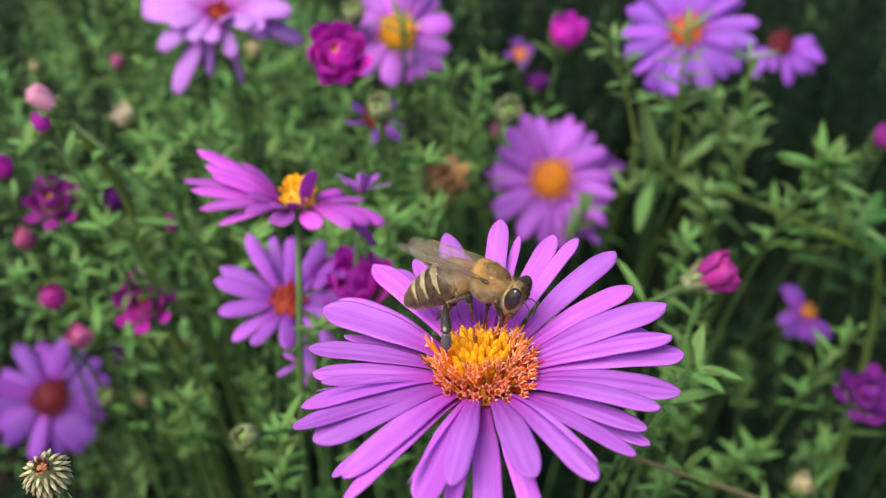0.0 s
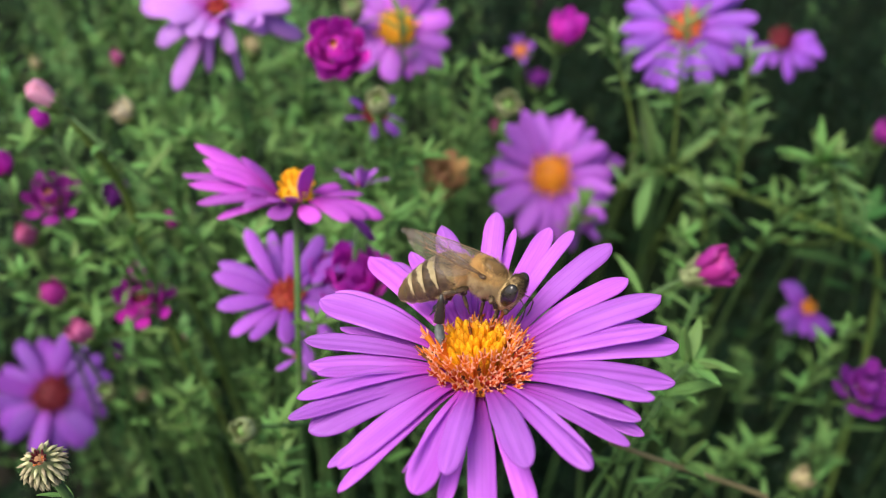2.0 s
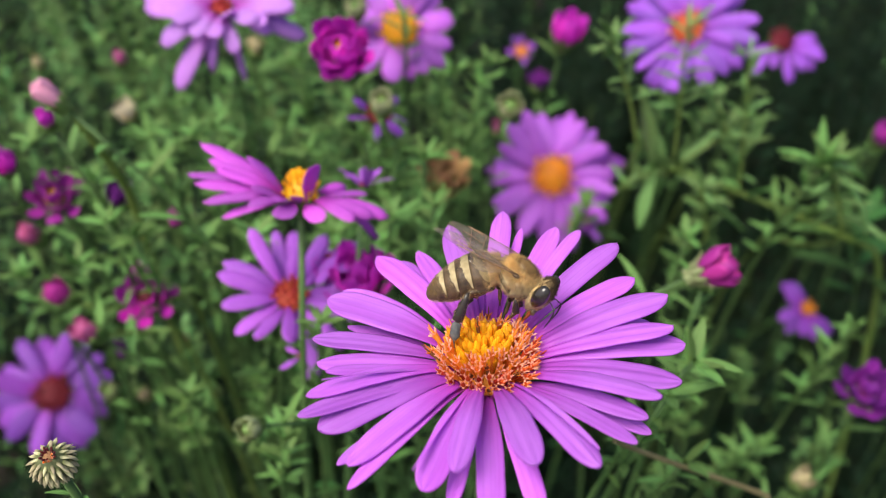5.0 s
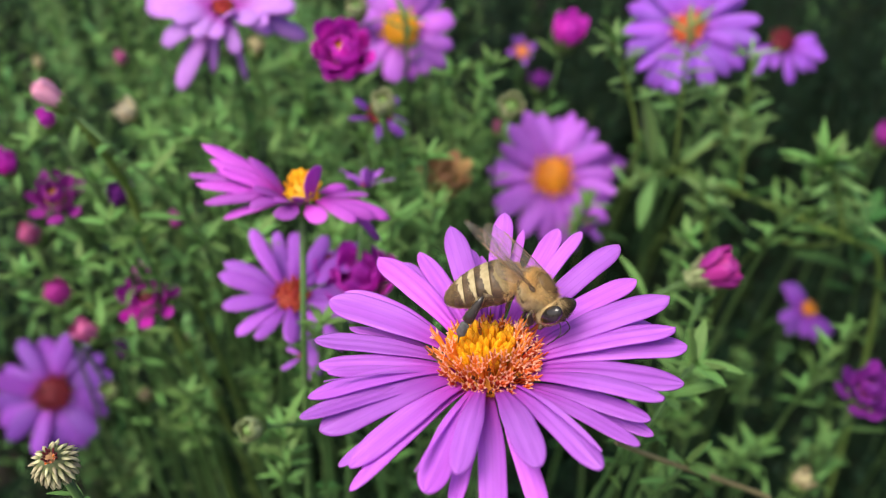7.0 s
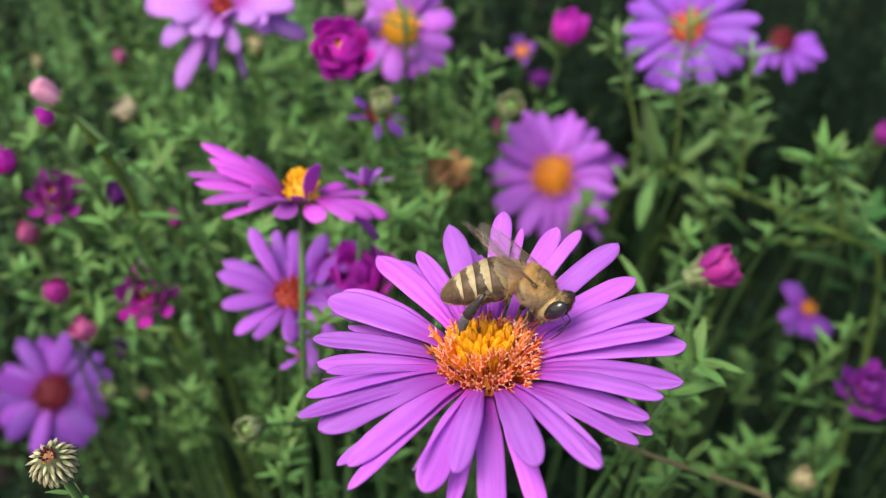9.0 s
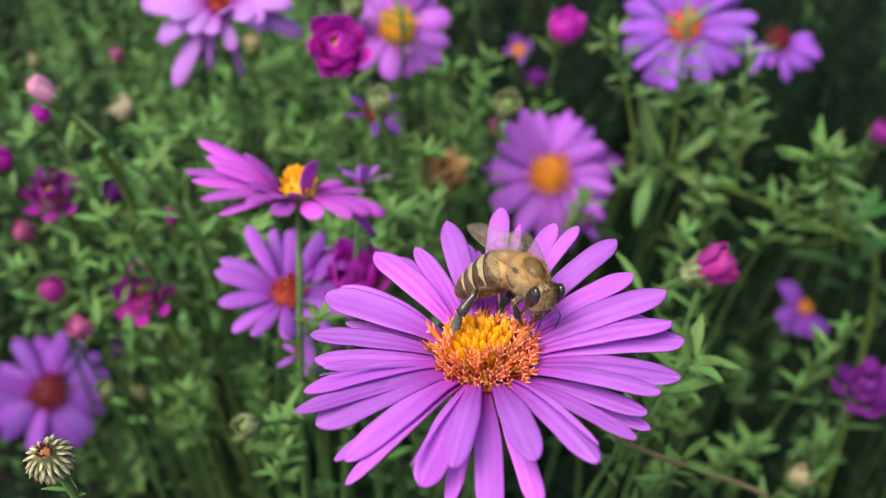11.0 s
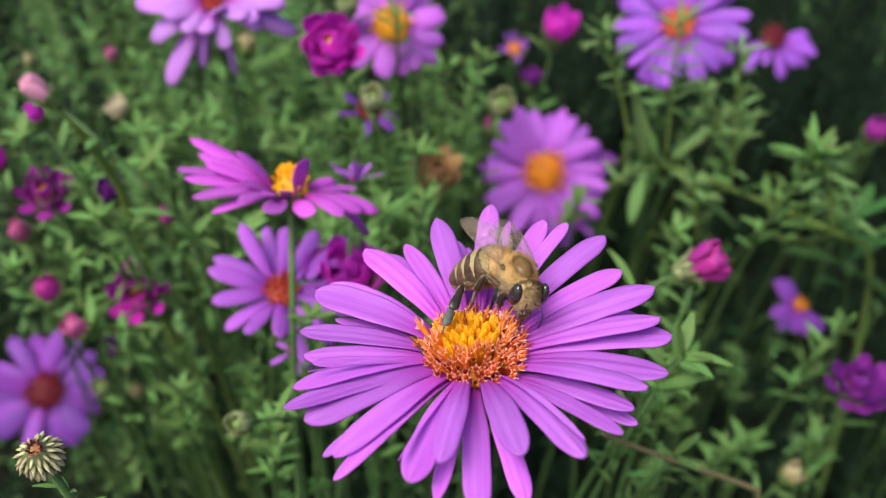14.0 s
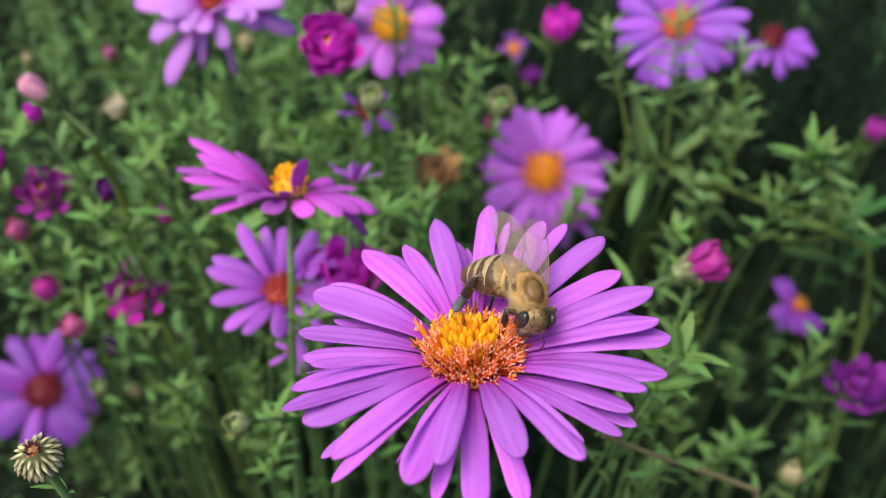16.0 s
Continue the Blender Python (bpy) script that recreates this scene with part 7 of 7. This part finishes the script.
    walk(front_r, [
        (0, mm(1.35, -1.81, -0.49, 170.7, 35.1, 98.4)), (0.5, mm(1.40, -2.10, -0.84, 165.8, 15.2, 98.8)), (1, mm(1.30, -2.08, -0.95, 164.3, 11.0, 94.4)),
        (1.5, mm(1.26, -2.02, -1.15, 163.4, 2.4, 93.0)), (2, mm(1.42, -1.99, -0.98, 165.0, 10.2, 100.3)), (2.5, mm(1.56, -1.89, -0.76, 169.8, 20.8, 108.0)),
        (3, mm(1.80, -1.81, -0.63, 176.9, 26.0, 120.7)), (3.5, mm(1.96, -1.36, -0.27, -149.8, 44.5, 143.3)), (4, mm(1.60, -1.05, -0.40, -132.8, 59.7, 147.6)),
        (4.7, mm(1.77, -1.02, -0.27, -119.7, 56.7, 159.4)), (5.4, mm(2.04, -0.22, -0.17, -33.5, 45.3, -145.5)), (6, mm(1.88, 0.49, -0.89, 12.5, 12.0, -117.9)),
        (6.5, mm(2.04, 0.42, -1.08, 17.0, 4.7, -124.6)), (7, mm(1.69, 0.38, -0.82, 10.9, 16.4, -112.8)), (7.5, mm(1.64, 0.20, -0.76, 8.0, 21.9, -113.8)),
        (8, mm(1.95, -0.07, -0.45, -14.2, 35.8, -135.9)), (8.5, mm(2.16, -0.32, -0.41, -32.7, 36.5, -153.2)), (9.2, mm(1.57, 0.13, -0.44, 0.8, 37.3, -111.8)),
        (9.9, mm(1.36, 0.06, -0.85, 12.2, 21.8, -100.2)), (10.6, mm(1.19, -0.23, -1.04, 16.4, 15.8, -89.0)), (11.3, mm(1.12, -0.41, -1.07, 19.4, 18.1, -78.9)),
        (12, mm(1.20, -0.80, -1.20, 26.9, 31.2, -66.2)), (12.5, mm(1.24, -0.86, -1.20, 18.1, -3.4, -53.7)), (13, mm(1.12, -0.63, -1.23, 14.1, -9.3, -65.1)),
        (13.5, mm(1.42, 0.06, -1.36, 19.2, -10.0, -104.3)), (14, mm(1.87, -0.14, -1.08, 16.7, 7.1, -135.8)), (14.5, mm(1.11, -0.50, -1.25, 14.7, -8.9, -72.5)),
        (15, mm(1.18, -0.73, -1.23, 8.3, -26.4, -73.0)), (15.5, mm(1.21, -0.88, -1.14, 9.1, -35.6, -81.6)), (16, mm(1.21, -0.87, -1.16, 11.8, -31.1, -84.5)),
    ])
    walk(front_r_tibia, [
        (0, mm(1.90, -0.00, 0.00, -68.3, -48.8, 65.3)), (0.5, mm(1.90, 0.00, -0.00, -99.5, -59.5, 85.5)), (1, mm(1.90, -0.00, 0.00, -102.5, -62.1, 83.1)),
        (1.5, mm(1.90, -0.00, -0.00, -117.6, -63.8, 93.8)), (2, mm(1.90, -0.00, 0.00, -103.6, -65.0, 92.1)), (2.5, mm(1.90, -0.00, 0.00, -81.4, -64.1, 81.5)),
        (3, mm(1.90, -0.00, 0.00, -73.6, -63.7, 85.9)), (3.5, mm(1.90, 0.00, 0.00, -37.2, -43.1, 71.3)), (4, mm(1.90, 0.00, -0.00, -17.6, -25.4, 52.0)),
        (4.7, mm(1.90, -0.00, 0.00, -17.6, -16.0, 58.6)), (5.4, mm(1.90, 0.00, 0.00, -4.7, 45.1, 67.6)), (6, mm(1.90, 0.00, 0.00, 106.3, 73.5, 155.1)),
        (6.5, mm(1.90, 0.00, -0.00, 128.8, 64.7, -178.9)), (7, mm(1.90, 0.00, 0.00, 95.6, 76.3, 147.9)), (7.5, mm(1.90, -0.00, 0.00, 77.6, 76.5, 136.5)),
        (8, mm(1.90, -0.00, 0.00, 18.8, 70.7, 95.8)), (8.5, mm(1.90, -0.00, 0.00, 11.5, 61.8, 99.7)), (9.2, mm(1.90, 0.00, -0.00, 30.8, 71.1, 85.5)),
        (9.9, mm(1.90, 0.00, -0.00, 59.7, 74.9, 113.2)), (10.6, mm(1.90, -0.00, 0.00, 44.7, 75.1, 106.7)), (11.3, mm(1.90, 0.00, 0.00, 19.7, 74.6, 83.4)),
        (12, mm(1.90, -0.00, 0.00, -53.6, 76.4, 8.5)), (12.5, mm(1.90, -0.00, -0.00, 106.9, 75.6, 147.0)), (13, mm(1.90, -0.00, 0.00, 105.7, 67.7, 160.5)),
        (13.5, mm(1.90, -0.00, 0.00, 86.9, 59.5, 173.2)), (14, mm(1.90, -0.00, 0.00, 148.1, 78.6, -104.9)), (14.5, mm(1.90, 0.00, 0.00, 141.2, 72.8, -177.7)),
        (15, mm(1.90, 0.00, 0.00, 130.1, 53.9, 170.6)), (15.5, mm(1.90, 0.00, 0.00, 110.7, 44.8, 155.9)), (16, mm(1.90, -0.00, -0.00, 108.2, 51.5, 159.6)),
    ])
    walk(front_r_tarsus, [
        (0, mm(2.34, 0.96, 1.20, -35.0, -37.9, 10.9)), (0.5, mm(1.96, 0.81, 1.38, -31.3, -57.8, 3.0)), (1, mm(1.99, 0.74, 1.41, -25.2, -60.2, -7.5)),
        (1.5, mm(1.85, 0.70, 1.44, -16.9, -67.3, -17.9)), (2, mm(1.87, 0.67, 1.45, -14.9, -62.3, -9.1)), (2.5, mm(2.00, 0.69, 1.44, -15.8, -53.4, 0.9)),
        (3, mm(1.95, 0.71, 1.43, -14.8, -50.3, 11.3)), (3.5, mm(2.28, 1.11, 1.09, -19.2, -24.2, 27.9)), (4, mm(2.79, 1.14, 0.69, -15.1, -5.5, 15.5)),
        (4.7, mm(2.70, 1.31, 0.44, -21.2, 3.6, 23.3)), (5.4, mm(2.33, 1.04, -1.13, -65.3, 59.2, 3.3)), (6, mm(1.49, 0.19, -1.53, -175.2, 53.3, -113.7)),
        (6.5, mm(1.22, -0.01, -1.45, 174.5, 43.3, -116.6)), (7, mm(1.58, 0.20, -1.55, -176.5, 54.0, -113.4)), (7.5, mm(1.63, 0.26, -1.56, -178.6, 56.9, -110.4)),
        (8, mm(1.85, 0.53, -1.51, -147.8, 68.7, -65.9)), (8.5, mm(1.77, 0.74, -1.41, -119.3, 73.7, -28.0)), (9.2, mm(1.94, 0.52, -1.51, -154.1, 68.7, -93.1)),
        (9.9, mm(1.74, 0.38, -1.54, 175.2, 60.0, -123.5)), (10.6, mm(1.78, 0.40, -1.55, 158.4, 58.7, -136.2)), (11.3, mm(1.95, 0.42, -1.54, 154.6, 62.2, -141.4)),
        (12, mm(2.27, 0.06, -1.55, -172.8, 59.2, -116.9)), (12.5, mm(1.57, 0.22, -1.55, 151.3, 40.7, -167.8)), (13, mm(1.33, 0.20, -1.48, 141.9, 34.1, -161.1)),
        (13.5, mm(1.09, 0.10, -1.38, 128.7, 34.6, -138.0)), (14, mm(1.82, -0.31, -1.57, 173.0, 40.0, -77.3)), (14.5, mm(1.43, -0.02, -1.53, 167.3, 35.7, -147.1)),
        (15, mm(0.97, 0.15, -1.29, 151.0, 21.9, -157.2)), (15.5, mm(0.86, 0.46, -1.13, 133.5, 20.3, -165.5)), (16, mm(0.97, 0.35, -1.25, 136.4, 25.7, -159.7)),
    ])
    walk(front_l, [
        (0, mm(1.35, 1.81, -0.49, 9.3, 35.1, -98.4)), (0.5, mm(1.40, 2.10, -0.84, 14.2, 15.2, -98.8)), (1, mm(1.30, 2.08, -0.95, 15.7, 11.0, -94.4)),
        (1.5, mm(1.26, 2.02, -1.15, 16.6, 2.4, -93.0)), (2, mm(1.42, 1.99, -0.98, 15.0, 10.2, -100.3)), (2.5, mm(1.56, 1.89, -0.76, 10.2, 20.8, -108.0)),
        (3, mm(1.80, 1.81, -0.63, 3.1, 26.0, -120.7)), (3.5, mm(1.96, 1.36, -0.27, -30.2, 44.5, -143.3)), (4, mm(1.60, 1.05, -0.40, -47.2, 59.7, -147.6)),
        (4.7, mm(1.77, 1.02, -0.27, -60.3, 56.7, -159.4)), (5.4, mm(2.04, 0.22, -0.17, -146.5, 45.3, 145.5)), (6, mm(1.88, -0.49, -0.89, 167.5, 12.0, 117.9)),
        (6.5, mm(2.04, -0.42, -1.08, 163.0, 4.7, 124.6)), (7, mm(1.69, -0.38, -0.82, 169.1, 16.4, 112.8)), (7.5, mm(1.64, -0.20, -0.76, 172.0, 21.9, 113.8)),
        (8, mm(1.95, 0.07, -0.45, -165.8, 35.8, 135.9)), (8.5, mm(2.16, 0.32, -0.41, -147.3, 36.5, 153.2)), (9.2, mm(1.57, -0.13, -0.44, 179.2, 37.3, 111.8)),
        (9.9, mm(1.36, -0.06, -0.85, 167.8, 21.8, 100.2)), (10.6, mm(1.19, 0.23, -1.04, 163.6, 15.8, 89.0)), (11.3, mm(1.12, 0.41, -1.07, 160.6, 18.1, 78.9)),
        (12, mm(1.20, 0.80, -1.20, 153.1, 31.2, 66.2)), (12.5, mm(1.24, 0.86, -1.20, 161.9, -3.4, 53.7)), (13, mm(1.12, 0.63, -1.23, 165.9, -9.3, 65.1)),
        (13.5, mm(1.42, -0.06, -1.36, 160.8, -10.0, 104.3)), (14, mm(1.87, 0.14, -1.08, 163.3, 7.1, 135.8)), (14.5, mm(1.11, 0.50, -1.25, 165.3, -8.9, 72.5)),
        (15, mm(1.18, 0.73, -1.23, 171.7, -26.4, 73.0)), (15.5, mm(1.21, 0.88, -1.14, 170.9, -35.6, 81.6)), (16, mm(1.21, 0.87, -1.16, 168.2, -31.1, 84.5)),
    ])
    walk(front_l_tibia, [
        (0, mm(1.90, -0.00, -0.00, 4.9, 48.8, 65.3)), (0.5, mm(1.90, 0.00, 0.00, 34.6, 59.5, 85.5)), (1, mm(1.90, -0.00, -0.00, 39.0, 62.1, 83.1)),
        (1.5, mm(1.90, -0.00, 0.00, 55.5, 63.8, 93.8)), (2, mm(1.90, -0.00, 0.00, 44.1, 65.0, 92.1)), (2.5, mm(1.90, -0.00, 0.00, 22.9, 64.1, 81.5)),
        (3, mm(1.90, -0.00, 0.00, 15.2, 63.7, 85.9)), (3.5, mm(1.90, 0.00, -0.00, -16.3, 43.1, 71.3)), (4, mm(1.90, 0.00, 0.00, -26.4, 25.4, 52.0)),
        (4.7, mm(1.90, -0.00, -0.00, -28.3, 16.0, 58.6)), (5.4, mm(1.90, 0.00, 0.00, -44.7, -45.1, 67.6)), (6, mm(1.90, 0.00, 0.00, -157.5, -73.5, 155.1)),
        (6.5, mm(1.90, 0.00, 0.00, 179.7, -64.7, -178.9)), (7, mm(1.90, 0.00, -0.00, -153.4, -76.3, 147.9)), (7.5, mm(1.90, -0.00, -0.00, -139.5, -76.5, 136.5)),
        (8, mm(1.90, -0.00, 0.00, -77.9, -70.7, 95.8)), (8.5, mm(1.90, -0.00, 0.00, -67.3, -61.8, 99.7)), (9.2, mm(1.90, 0.00, 0.00, -86.8, -71.1, 85.5)),
        (9.9, mm(1.90, 0.00, 0.00, -128.6, -74.9, 113.2)), (10.6, mm(1.90, -0.00, -0.00, -134.3, -75.1, 106.7)), (11.3, mm(1.90, 0.00, -0.00, -118.9, -74.6, 83.4)),
        (12, mm(1.90, -0.00, -0.00, -48.2, -76.4, 8.5)), (12.5, mm(1.90, -0.00, 0.00, 147.1, -75.6, 147.0)), (13, mm(1.90, -0.00, 0.00, 143.0, -67.7, 160.5)),
        (13.5, mm(1.90, -0.00, 0.00, 164.3, -59.5, 173.2)), (14, mm(1.90, -0.00, -0.00, 120.5, -78.6, -104.9)), (14.5, mm(1.90, 0.00, -0.00, 128.3, -72.8, -177.7)),
        (15, mm(1.90, 0.00, -0.00, 138.3, -53.9, 170.6)), (15.5, mm(1.90, 0.00, 0.00, 154.5, -44.8, 155.9)), (16, mm(1.90, -0.00, 0.00, 154.7, -51.5, 159.6)),
    ])
    walk(front_l_tarsus, [
        (0, mm(2.34, 0.96, -1.20, -34.0, 37.9, 10.9)), (0.5, mm(1.96, 0.81, -1.38, -38.9, 57.8, 3.0)), (1, mm(1.99, 0.74, -1.41, -44.0, 60.2, -7.5)),
        (1.5, mm(1.85, 0.70, -1.44, -51.1, 67.3, -17.9)), (2, mm(1.87, 0.67, -1.45, -50.9, 62.3, -9.1)), (2.5, mm(2.00, 0.69, -1.44, -49.2, 53.4, 0.9)),
        (3, mm(1.95, 0.71, -1.43, -50.2, 50.3, 11.3)), (3.5, mm(2.28, 1.11, -1.09, -41.4, 24.2, 27.9)), (4, mm(2.79, 1.14, -0.69, -36.8, 5.5, 15.5)),
        (4.7, mm(2.70, 1.31, -0.44, -32.5, -3.6, 23.3)), (5.4, mm(2.33, 1.04, 1.13, 8.5, -59.2, 3.3)), (6, mm(1.49, 0.19, 1.53, 116.9, -53.3, -113.7)),
        (6.5, mm(1.22, -0.01, 1.45, 126.9, -43.3, -116.6)), (7, mm(1.58, 0.20, 1.55, 112.6, -54.0, -113.4)), (7.5, mm(1.63, 0.26, 1.56, 111.4, -56.9, -110.4)),
        (8, mm(1.85, 0.53, 1.51, 83.1, -68.7, -65.9)), (8.5, mm(1.77, 0.74, 1.41, 57.4, -73.7, -28.0)), (9.2, mm(1.94, 0.52, 1.51, 92.1, -68.7, -93.1)),
        (9.9, mm(1.74, 0.38, 1.54, 111.9, -60.0, -123.5)), (10.6, mm(1.78, 0.40, 1.55, 112.6, -58.7, -136.2)), (11.3, mm(1.95, 0.42, 1.54, 109.0, -62.2, -141.4)),
        (12, mm(2.27, 0.06, 1.55, 74.5, -59.2, -116.9)), (12.5, mm(1.57, 0.22, 1.55, 106.7, -40.7, -167.8)), (13, mm(1.33, 0.20, 1.48, 111.5, -34.1, -161.1)),
        (13.5, mm(1.09, 0.10, 1.38, 126.8, -34.6, -138.0)), (14, mm(1.82, -0.31, 1.57, 94.2, -40.0, -77.3)), (14.5, mm(1.43, -0.02, 1.53, 101.2, -35.7, -147.1)),
        (15, mm(0.97, 0.15, 1.29, 116.7, -21.9, -157.2)), (15.5, mm(0.86, 0.46, 1.13, 132.6, -20.3, -165.5)), (16, mm(0.97, 0.35, 1.25, 127.7, -25.7, -159.7)),
    ])
    walk(right_wing, [
        (0, mm(-0.30, -1.50, 0.85, -9.5, 12.1, 27.3)), (0.5, mm(-0.30, -1.50, 0.85, -7.3, 16.0, 27.5)), (1, mm(-0.30, -1.50, 0.85, -5.5, 18.2, 29.7)),
        (1.5, mm(-0.30, -1.50, 0.85, -5.1, 19.1, 28.8)), (2, mm(-0.30, -1.50, 0.85, -6.7, 17.3, 26.9)), (2.5, mm(-0.30, -1.50, 0.85, -6.3, 16.8, 29.8)),
        (3, mm(-0.30, -1.50, 0.85, -5.9, 16.5, 32.4)), (3.5, mm(-0.30, -1.50, 0.85, -7.7, 14.4, 30.2)), (4, mm(-0.30, -1.50, 0.85, -11.7, 8.2, 24.8)),
        (4.7, mm(-0.30, -1.50, 0.85, -11.4, 9.0, 23.9)), (5.4, mm(-0.30, -1.50, 0.85, -11.0, 10.2, 21.8)), (6, mm(-0.30, -1.50, 0.85, -11.8, 9.3, 16.6)),
        (6.5, mm(-0.30, -1.50, 0.85, -12.8, 7.2, 11.8)), (7, mm(-0.30, -1.50, 0.85, -9.2, 14.2, 22.4)), (7.5, mm(-0.30, -1.50, 0.85, -7.5, 16.4, 25.6)),
        (8, mm(-0.30, -1.50, 0.85, -9.2, 14.1, 22.3)), (8.5, mm(-0.30, -1.50, 0.85, -11.4, 10.5, 16.9)), (9.2, mm(-0.30, -1.50, 0.85, -10.9, 10.9, 20.3)),
        (9.9, mm(-0.30, -1.50, 0.85, -0.1, 21.7, 38.5)), (10.6, mm(-0.30, -1.50, 0.85, 12.0, -11.3, -4.6)), (11.3, mm(-0.30, -1.50, 0.85, 10.8, -11.0, 1.9)),
        (12, mm(-0.30, -1.50, 0.85, 10.6, -13.0, 2.0)), (12.5, mm(-0.30, -1.50, 0.85, 10.7, -8.3, 3.7)), (13, mm(-0.30, -1.50, 0.85, 10.6, -7.2, 5.6)),
        (13.5, mm(-0.30, -1.50, 0.85, 10.6, -6.7, 5.9)), (14, mm(-0.30, -1.50, 0.85, 10.3, -9.2, 6.2)), (14.5, mm(-0.30, -1.50, 0.85, 11.0, -5.3, 3.6)),
        (15, mm(-0.30, -1.50, 0.85, 11.2, -3.0, 2.5)), (15.5, mm(-0.30, -1.50, 0.85, 11.3, 0.1, 1.6)), (16, mm(-0.30, -1.50, 0.85, 11.3, -0.8, -0.6)),
    ])
    walk(left_wing, [
        (0, mm(-0.30, 1.50, 0.85, 20.1, 9.2, 28.4)), (0.5, mm(-0.30, 1.50, 0.85, 20.1, 9.2, 28.4)), (1, mm(-0.30, 1.50, 0.85, 20.1, 9.2, 28.4)),
        (1.5, mm(-0.30, 1.50, 0.85, 20.1, 9.2, 28.4)), (2, mm(-0.30, 1.50, 0.85, 20.1, 9.2, 28.4)), (2.5, mm(-0.30, 1.50, 0.85, 20.1, 9.2, 28.4)),
        (3, mm(-0.30, 1.50, 0.85, 20.1, 9.2, 28.4)), (3.5, mm(-0.30, 1.50, 0.85, 20.1, 9.2, 28.4)), (4, mm(-0.30, 1.50, 0.85, 20.1, 9.2, 28.4)),
        (4.7, mm(-0.30, 1.50, 0.85, 21.0, 11.0, 28.7)), (5.4, mm(-0.30, 1.50, 0.85, 22.0, 12.7, 29.5)), (6, mm(-0.30, 1.50, 0.85, 23.9, 16.2, 30.6)),
        (6.5, mm(-0.30, 1.50, 0.85, 23.9, 15.7, 31.0)), (7, mm(-0.30, 1.50, 0.85, 27.6, 19.2, 35.3)), (7.5, mm(-0.30, 1.50, 0.85, 28.9, 20.8, 36.3)),
        (8, mm(-0.30, 1.50, 0.85, 26.6, 18.9, 33.8)), (8.5, mm(-0.30, 1.50, 0.85, 23.8, 16.3, 30.2)), (9.2, mm(-0.30, 1.50, 0.85, 23.9, 14.0, 32.5)),
        (9.9, mm(-0.30, 1.50, 0.85, 14.9, 3.0, 12.1)), (10.6, mm(-0.30, 1.50, 0.85, -8.8, -12.0, -12.3)), (11.3, mm(-0.30, 1.50, 0.85, -0.2, -20.2, -32.4)),
        (12, mm(-0.30, 1.50, 0.85, -4.4, -17.1, -24.2)), (12.5, mm(-0.30, 1.50, 0.85, -8.2, -11.5, -16.7)), (13, mm(-0.30, 1.50, 0.85, -8.8, -10.2, -15.4)),
        (13.5, mm(-0.30, 1.50, 0.85, -9.8, -8.7, -10.9)), (14, mm(-0.30, 1.50, 0.85, -9.3, -11.3, -10.3)), (14.5, mm(-0.30, 1.50, 0.85, -8.6, -11.2, -15.2)),
        (15, mm(-0.30, 1.50, 0.85, -9.7, -8.0, -12.7)), (15.5, mm(-0.30, 1.50, 0.85, -10.0, -7.0, -12.5)), (16, mm(-0.30, 1.50, 0.85, -10.1, -5.7, -16.5)),
    ])


motions()
